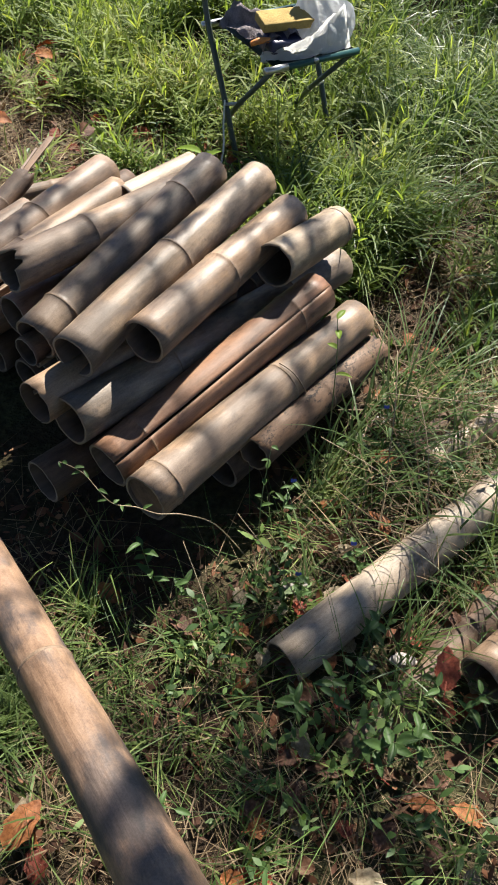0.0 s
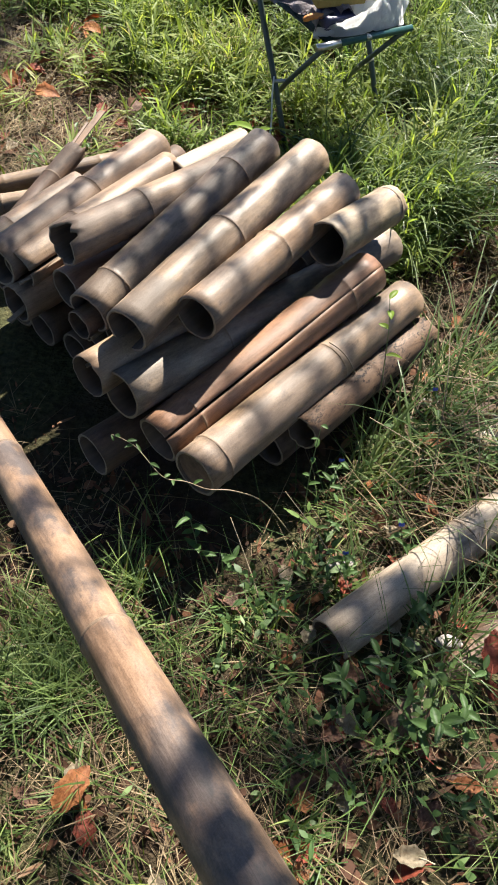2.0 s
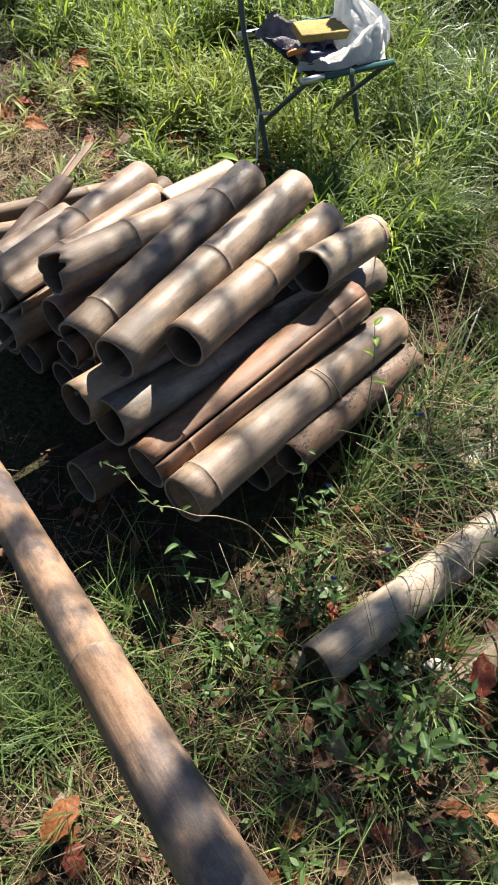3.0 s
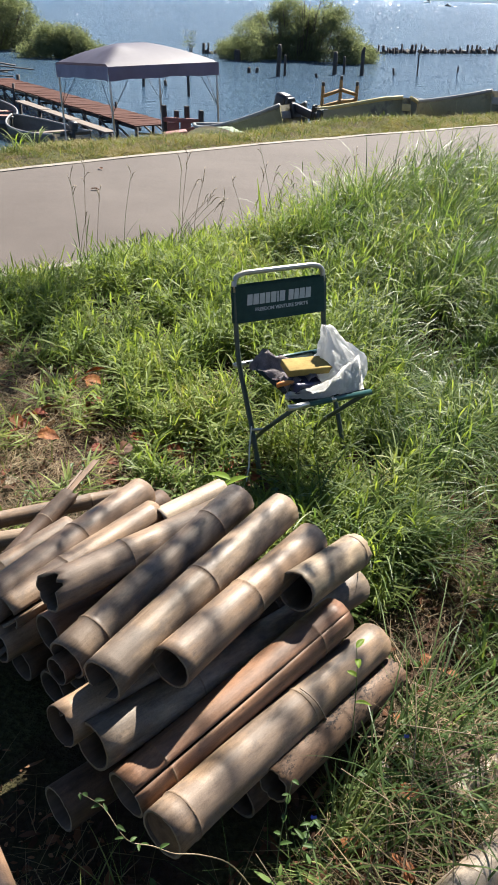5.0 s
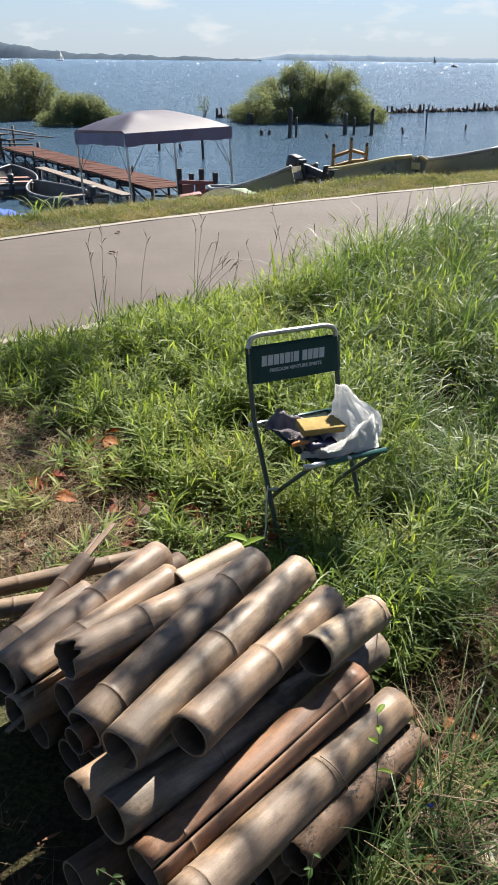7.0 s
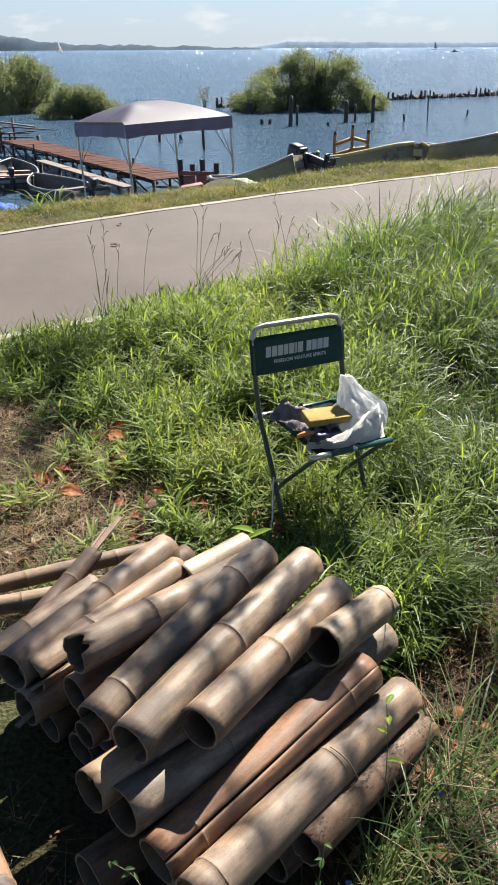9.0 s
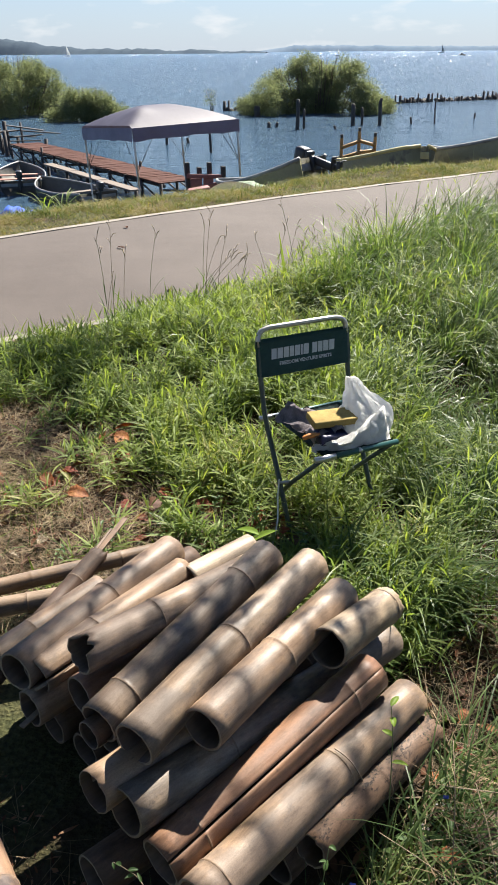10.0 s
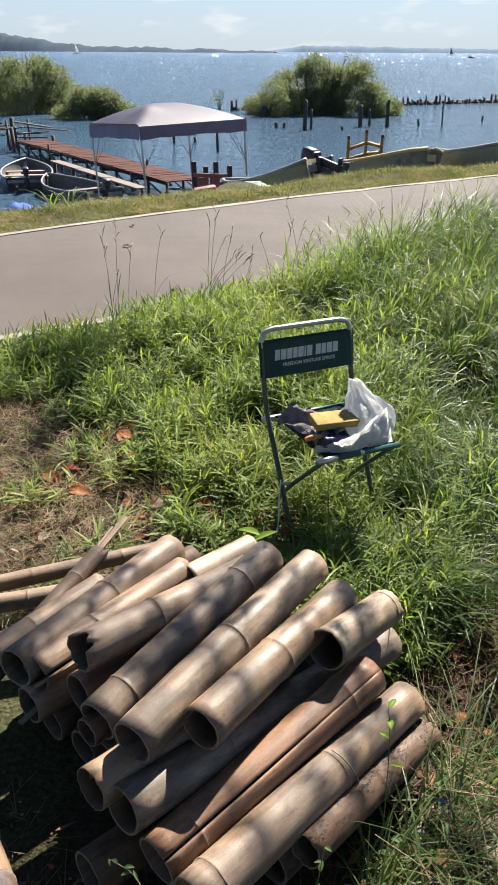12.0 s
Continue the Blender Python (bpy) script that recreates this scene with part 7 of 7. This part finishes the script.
# ---- bushes in the lake and the tree overhead ----
def crown(bm_name, clumps, per, leaf, material, parent, label=""):
    """Many small leaves in loose clumps (centre, radius)."""
    c = np.repeat(np.array([q[0] for q in clumps], float), per, 0)
    r = np.repeat(np.array([q[1] for q in clumps], float), per)
    n = len(c)
    d = rng.normal(size=(n, 3))
    d /= np.linalg.norm(d, axis=1)[:, None]
    p = c + d * (r * rng.random(n) ** 0.5 * np.where(rng.random(n) < 0.12, 1.5, 1.0))[:, None] * np.array([1, 1, 0.8])
    V, F = blades(p, leaf * rng.uniform(0.6, 1.4, n), leaf * rng.uniform(0.28, 0.5, n), rng.uniform(0, 2 * np.pi, n), rng.uniform(0.2, 2.4, n), rng.uniform(-0.4, 0.8, n), 2, [0.3, 1.0, 0.1], 1.4)
    ob = new(bm_name, quads(bm_name, V, F, material))
    ob.parent = parent
    if label:
        ob["label"] = label
    return ob


def bush(x, y, wide, deep, high, label, clumps=90, per=110, leaf=0.17, seed=1, lop=0.0):
    random.seed(seed)
    ob = thing("willow_bush", Matrix.Translation((x, y, -4.0)), label, "bush")
    z0 = WL + 4.0
    spots = []
    lobes = []
    for k in range(11):
        u = -0.92 + 1.84 * k / 10 + random.uniform(-0.06, 0.06)
        top = high * (1 - abs(u) ** 2.4) ** 0.5 * (1 + lop * u) * random.uniform(0.80, 1.04)
        lobes.append((u * wide / 2, random.uniform(-0.35, 0.35) * deep, max(top, 0.3 * high), wide * random.uniform(0.10, 0.15)))
    for k in range(clumps):
        lx, ly, top, lr = random.choice(lobes)
        a, q = random.uniform(0, 6.283), math.sqrt(random.random())
        zz = random.random() ** 1.1
        fill_ = math.sqrt(max(0.0, 1 - (max(0.0, zz - 0.35) / 0.68) ** 2))
        spots.append(((lx + lr * q * fill_ * math.cos(a), ly + lr * 1.2 * q * fill_ * math.sin(a), z0 + 0.05 + zz * (top - 0.3)), random.uniform(0.34, 0.70)))
    for k in range(7):
        u = (k - 3) / 3.4
        bm = bmesh.new()
        e = random.choice(spots)[0]
        e = (u * wide * 0.42, random.uniform(-0.3, 0.3) * deep, z0 + high * 0.8 * (1 - u * u * 0.6))
        tube(bm, arc([(u * wide * 0.2, 0, 0), (u * wide * 0.24, 0, z0 + 0.2), (u * wide * 0.33, 0, z0 + high * 0.4), e], 4), [0.06] * 4 + [0.05] * 4 + [0.03] * 5, 7)
        part("trunk", bm, M_BARK, ob)
    for k in range(26):
        u, a = random.uniform(-0.95, 0.95), random.uniform(-0.5, 0.5)
        hh = high * (1 - abs(u) ** 2.6) ** 0.5
        bm = bmesh.new()
        tube(bm, [(u * wide * 0.35, 0, z0 + 0.3), (u * wide * 0.45, a, z0 + hh * 0.7), (u * wide * 0.5 + a * 0.4, a, z0 + hh * 0.93)], [0.04, 0.025, 0.01], 5)
        part("branch", bm, M_BARK, ob)
    crown("crown", spots, per, leaf, M_WILLOW, ob)
    return ob


bush(1.05, 63.8, 9.4, 5.0, 4.1, "round green willow bush standing in the lake", 760, 140, 0.12, 3)
bush(-22.0, 62.5, 9.8, 5.0, 4.5, "dense willow bush in the lake behind the jetty", 700, 150, 0.12, 5, -0.1)
bush(-14.2, 57.5, 4.4, 3.2, 2.2, "low yellow-green willow bush in the lake", 240, 150, 0.11, 8, -0.1)
rng2 = random.Random(4)
tw = thing("sapling", Matrix.Translation((-6.2, 60.0, -4.0)), "thin leafy sapling standing in the water", "sapling")
for k in range(5):
    bm = bmesh.new()
    tube(bm, [(0, 0, 0), (0.05 * k - 0.1, 0, 2.0), (0.2 * k - 0.4, 0, 3.2)], [0.03, 0.02, 0.008], 5)
    part("branch", bm, M_BARK, tw)
crown("leaves", [((0.2 * k - 0.4 + rng2.uniform(-0.1, 0.1), 0, 2.2 + 0.25 * j), 0.22) for k in range(4) for j in range(4)], 14, 0.10, M_WILLOW, tw)

# the tree whose crown shades the pile; it stands beside the view
random.seed(21)
tx, ty = 4.8, 2.6
tree = thing("shade_tree", Matrix.Translation((tx, ty, 0)), "broad-leaved tree shading the pile from beside it", "tree")
bm = bmesh.new()
tube(bm, arc([(0, 0, -0.1), (0.05, 0.1, 1.5), (-0.1, 0.2, 3.2), (-0.4, 0.4, 4.6)], 5), [0.20 - 0.006 * i for i in range(16)], 14)
part("trunk", bm, M_BARK, tree)
SHIFT = TO_SUN / TO_SUN.z  # how far the shadow of a point a metre up falls back
spots = []


def shade(gx_, gy_, rad, count, hi=(4.4, 5.6), size_=(0.10, 0.24)):
    """Leaf clumps whose shade falls round the ground point."""
    rnd = random.Random(round(1000 * gx_) * 31 + round(1000 * gy_))
    for k in range(count):
        a, q = rnd.uniform(0, 6.283), rad * math.sqrt(rnd.random())
        hgt = rnd.uniform(*hi)
        size = rnd.uniform(*size_)
        spots.append(((gx_ + q * math.cos(a) + SHIFT.x * hgt - tx, gy_ + q * math.sin(a) + SHIFT.y * hgt - ty, hgt), size))


shade(-1.00, 0.98, 0.30, 30)
shade(-0.68, 0.90, 0.12, 10, (4.4, 5.6), (0.06, 0.12))
shade(-0.86, 1.30, 0.14, 12, (4.4, 5.6), (0.06, 0.12))
shade(-1.14, 2.85, 0.20, 10)
shade(-1.22, 3.42, 0.28, 28)
shade(0.48, 1.68, 0.08, 5)
# clumps added to deepen the chair's own shade on the grass
shade(0.00, 2.20, 0.12, 8, (4.4, 5.6), (0.06, 0.12))
shade(0.22, 2.42, 0.10, 4, (4.4, 5.6), (0.06, 0.12))
for k in range(5):
    e = Vector(spots[(k * 17) % len(spots)][0])
    s0 = Vector((-0.1 - 0.02 * k, 0.2, 3.0 + 0.1 * k))
    bm = bmesh.new()
    tube(bm, arc([s0, s0.lerp(e, 0.5) + Vector((0, 0, 0.5)), e], 5), [0.036 - 0.003 * i for i in range(11)], 7)
    part("limb", bm, M_BARK, tree)
crown("crown", spots, 10, 0.09, M_SHADE, tree)
# low outer twigs with small leaves, whose shade falls as fine dapples
spots = []
for row in ((-0.322, -0.090, 0.035, 5), (-0.268, -0.225, 0.06, 9), (-0.76, 1.12, 0.04, 4), (-0.462, 0.241, 0.03, 2), (-0.5375, 0.42, 0.03, 2),
            (-0.47, 1.02, 0.03, 4), (-0.42, 1.11, 0.03, 5), (-0.36, 1.19, 0.03, 5), (-0.31, 1.27, 0.03, 4), (-0.26, 1.35, 0.03, 3),
            (-0.20, 1.24, 0.04, 2), (-0.14, 1.15, 0.03, 1), (-0.09, 1.31, 0.03, 2), (0.00, 1.33, 0.05, 3), (0.05, 1.28, 0.03, 1), (0.02, 1.12, 0.03, 1), (0.14, 1.36, 0.03, 1),
            (-0.12, 0.86, 0.08, 4), (-0.02, 0.74, 0.12, 6), (0.06, 0.68, 0.12, 8), (0.05, 0.56, 0.10, 7), (0.01, 0.63, 0.08, 4), (0.10, 0.74, 0.06, 3), (0.14, 0.50, 0.07, 3), (-0.04, 0.50, 0.06, 2), (-0.06, 1.02, 0.04, 2), (0.06, 1.14, 0.04, 2), (-0.05, 1.22, 0.03, 2), (0.20, 1.20, 0.06, 3), (0.3, 0.85, 0.2, 4), (-0.66, 1.30, 0.04, 3), (-0.60, 1.42, 0.04, 3), (-0.55, 1.20, 0.03, 2), (-0.36, 0.35, 0.06, 6), (0.15, 0.78, 0.05, 2), (0.26, 0.86, 0.05, 2), (0.36, 0.95, 0.05, 3), (0.48, 1.04, 0.06, 3), (0.32, 1.12, 0.18, 6)):
    shade(*row, (2.5, 3.1), (0.035, 0.06))
crown("twigs", spots, 9, 0.05, M_SHADE, tree)
for k in range(0, len(spots), 10):
    e = Vector(spots[k][0])
    bm = bmesh.new()
    tube(bm, arc([(-0.2, 0.3, 3.4), Vector((-0.2, 0.3, 3.4)).lerp(e, 0.5) + Vector((0, 0, 0.5)), e], 4), [0.012 - 0.001 * i for i in range(9)], 6)
    part("limb", bm, M_BARK, tree)

# a second, added tree, unseen behind the camera, keeps sky light off the ground
random.seed(33)
sky_block_tree = thing("shade_tree", Matrix.Translation((-2.6, -3.2, 0)), "added broad-leaved tree behind the viewer, blocking the sky's light", "tree")
bm = bmesh.new()
tube(bm, arc([(0, 0, -0.1), (0.08, 0.05, 1.4), (0.0, 0.2, 2.8), (0.3, 0.4, 4.2)], 5), [0.22 - 0.006 * i for i in range(16)], 14)
part("trunk", bm, M_BARK, sky_block_tree)
spots2 = [((random.uniform(-4.0, 8.5), random.uniform(-3.5, 6.4), random.uniform(4.2, 6.0)), random.uniform(0.35, 0.7)) for k in range(470)]
for k in range(14):
    e = Vector(spots2[k * 9][0])
    s0 = Vector((0.05, 0.2, 2.6 + 0.1 * k))
    bm = bmesh.new()
    tube(bm, arc([s0, s0.lerp(e, 0.5) + Vector((0, 0, 0.4)), e], 5), [0.08 - 0.006 * i for i in range(11)], 7)
    part("limb", bm, M_BARK, sky_block_tree)
crown("crown", spots2, 60, 0.16, M_SHADE, sky_block_tree)
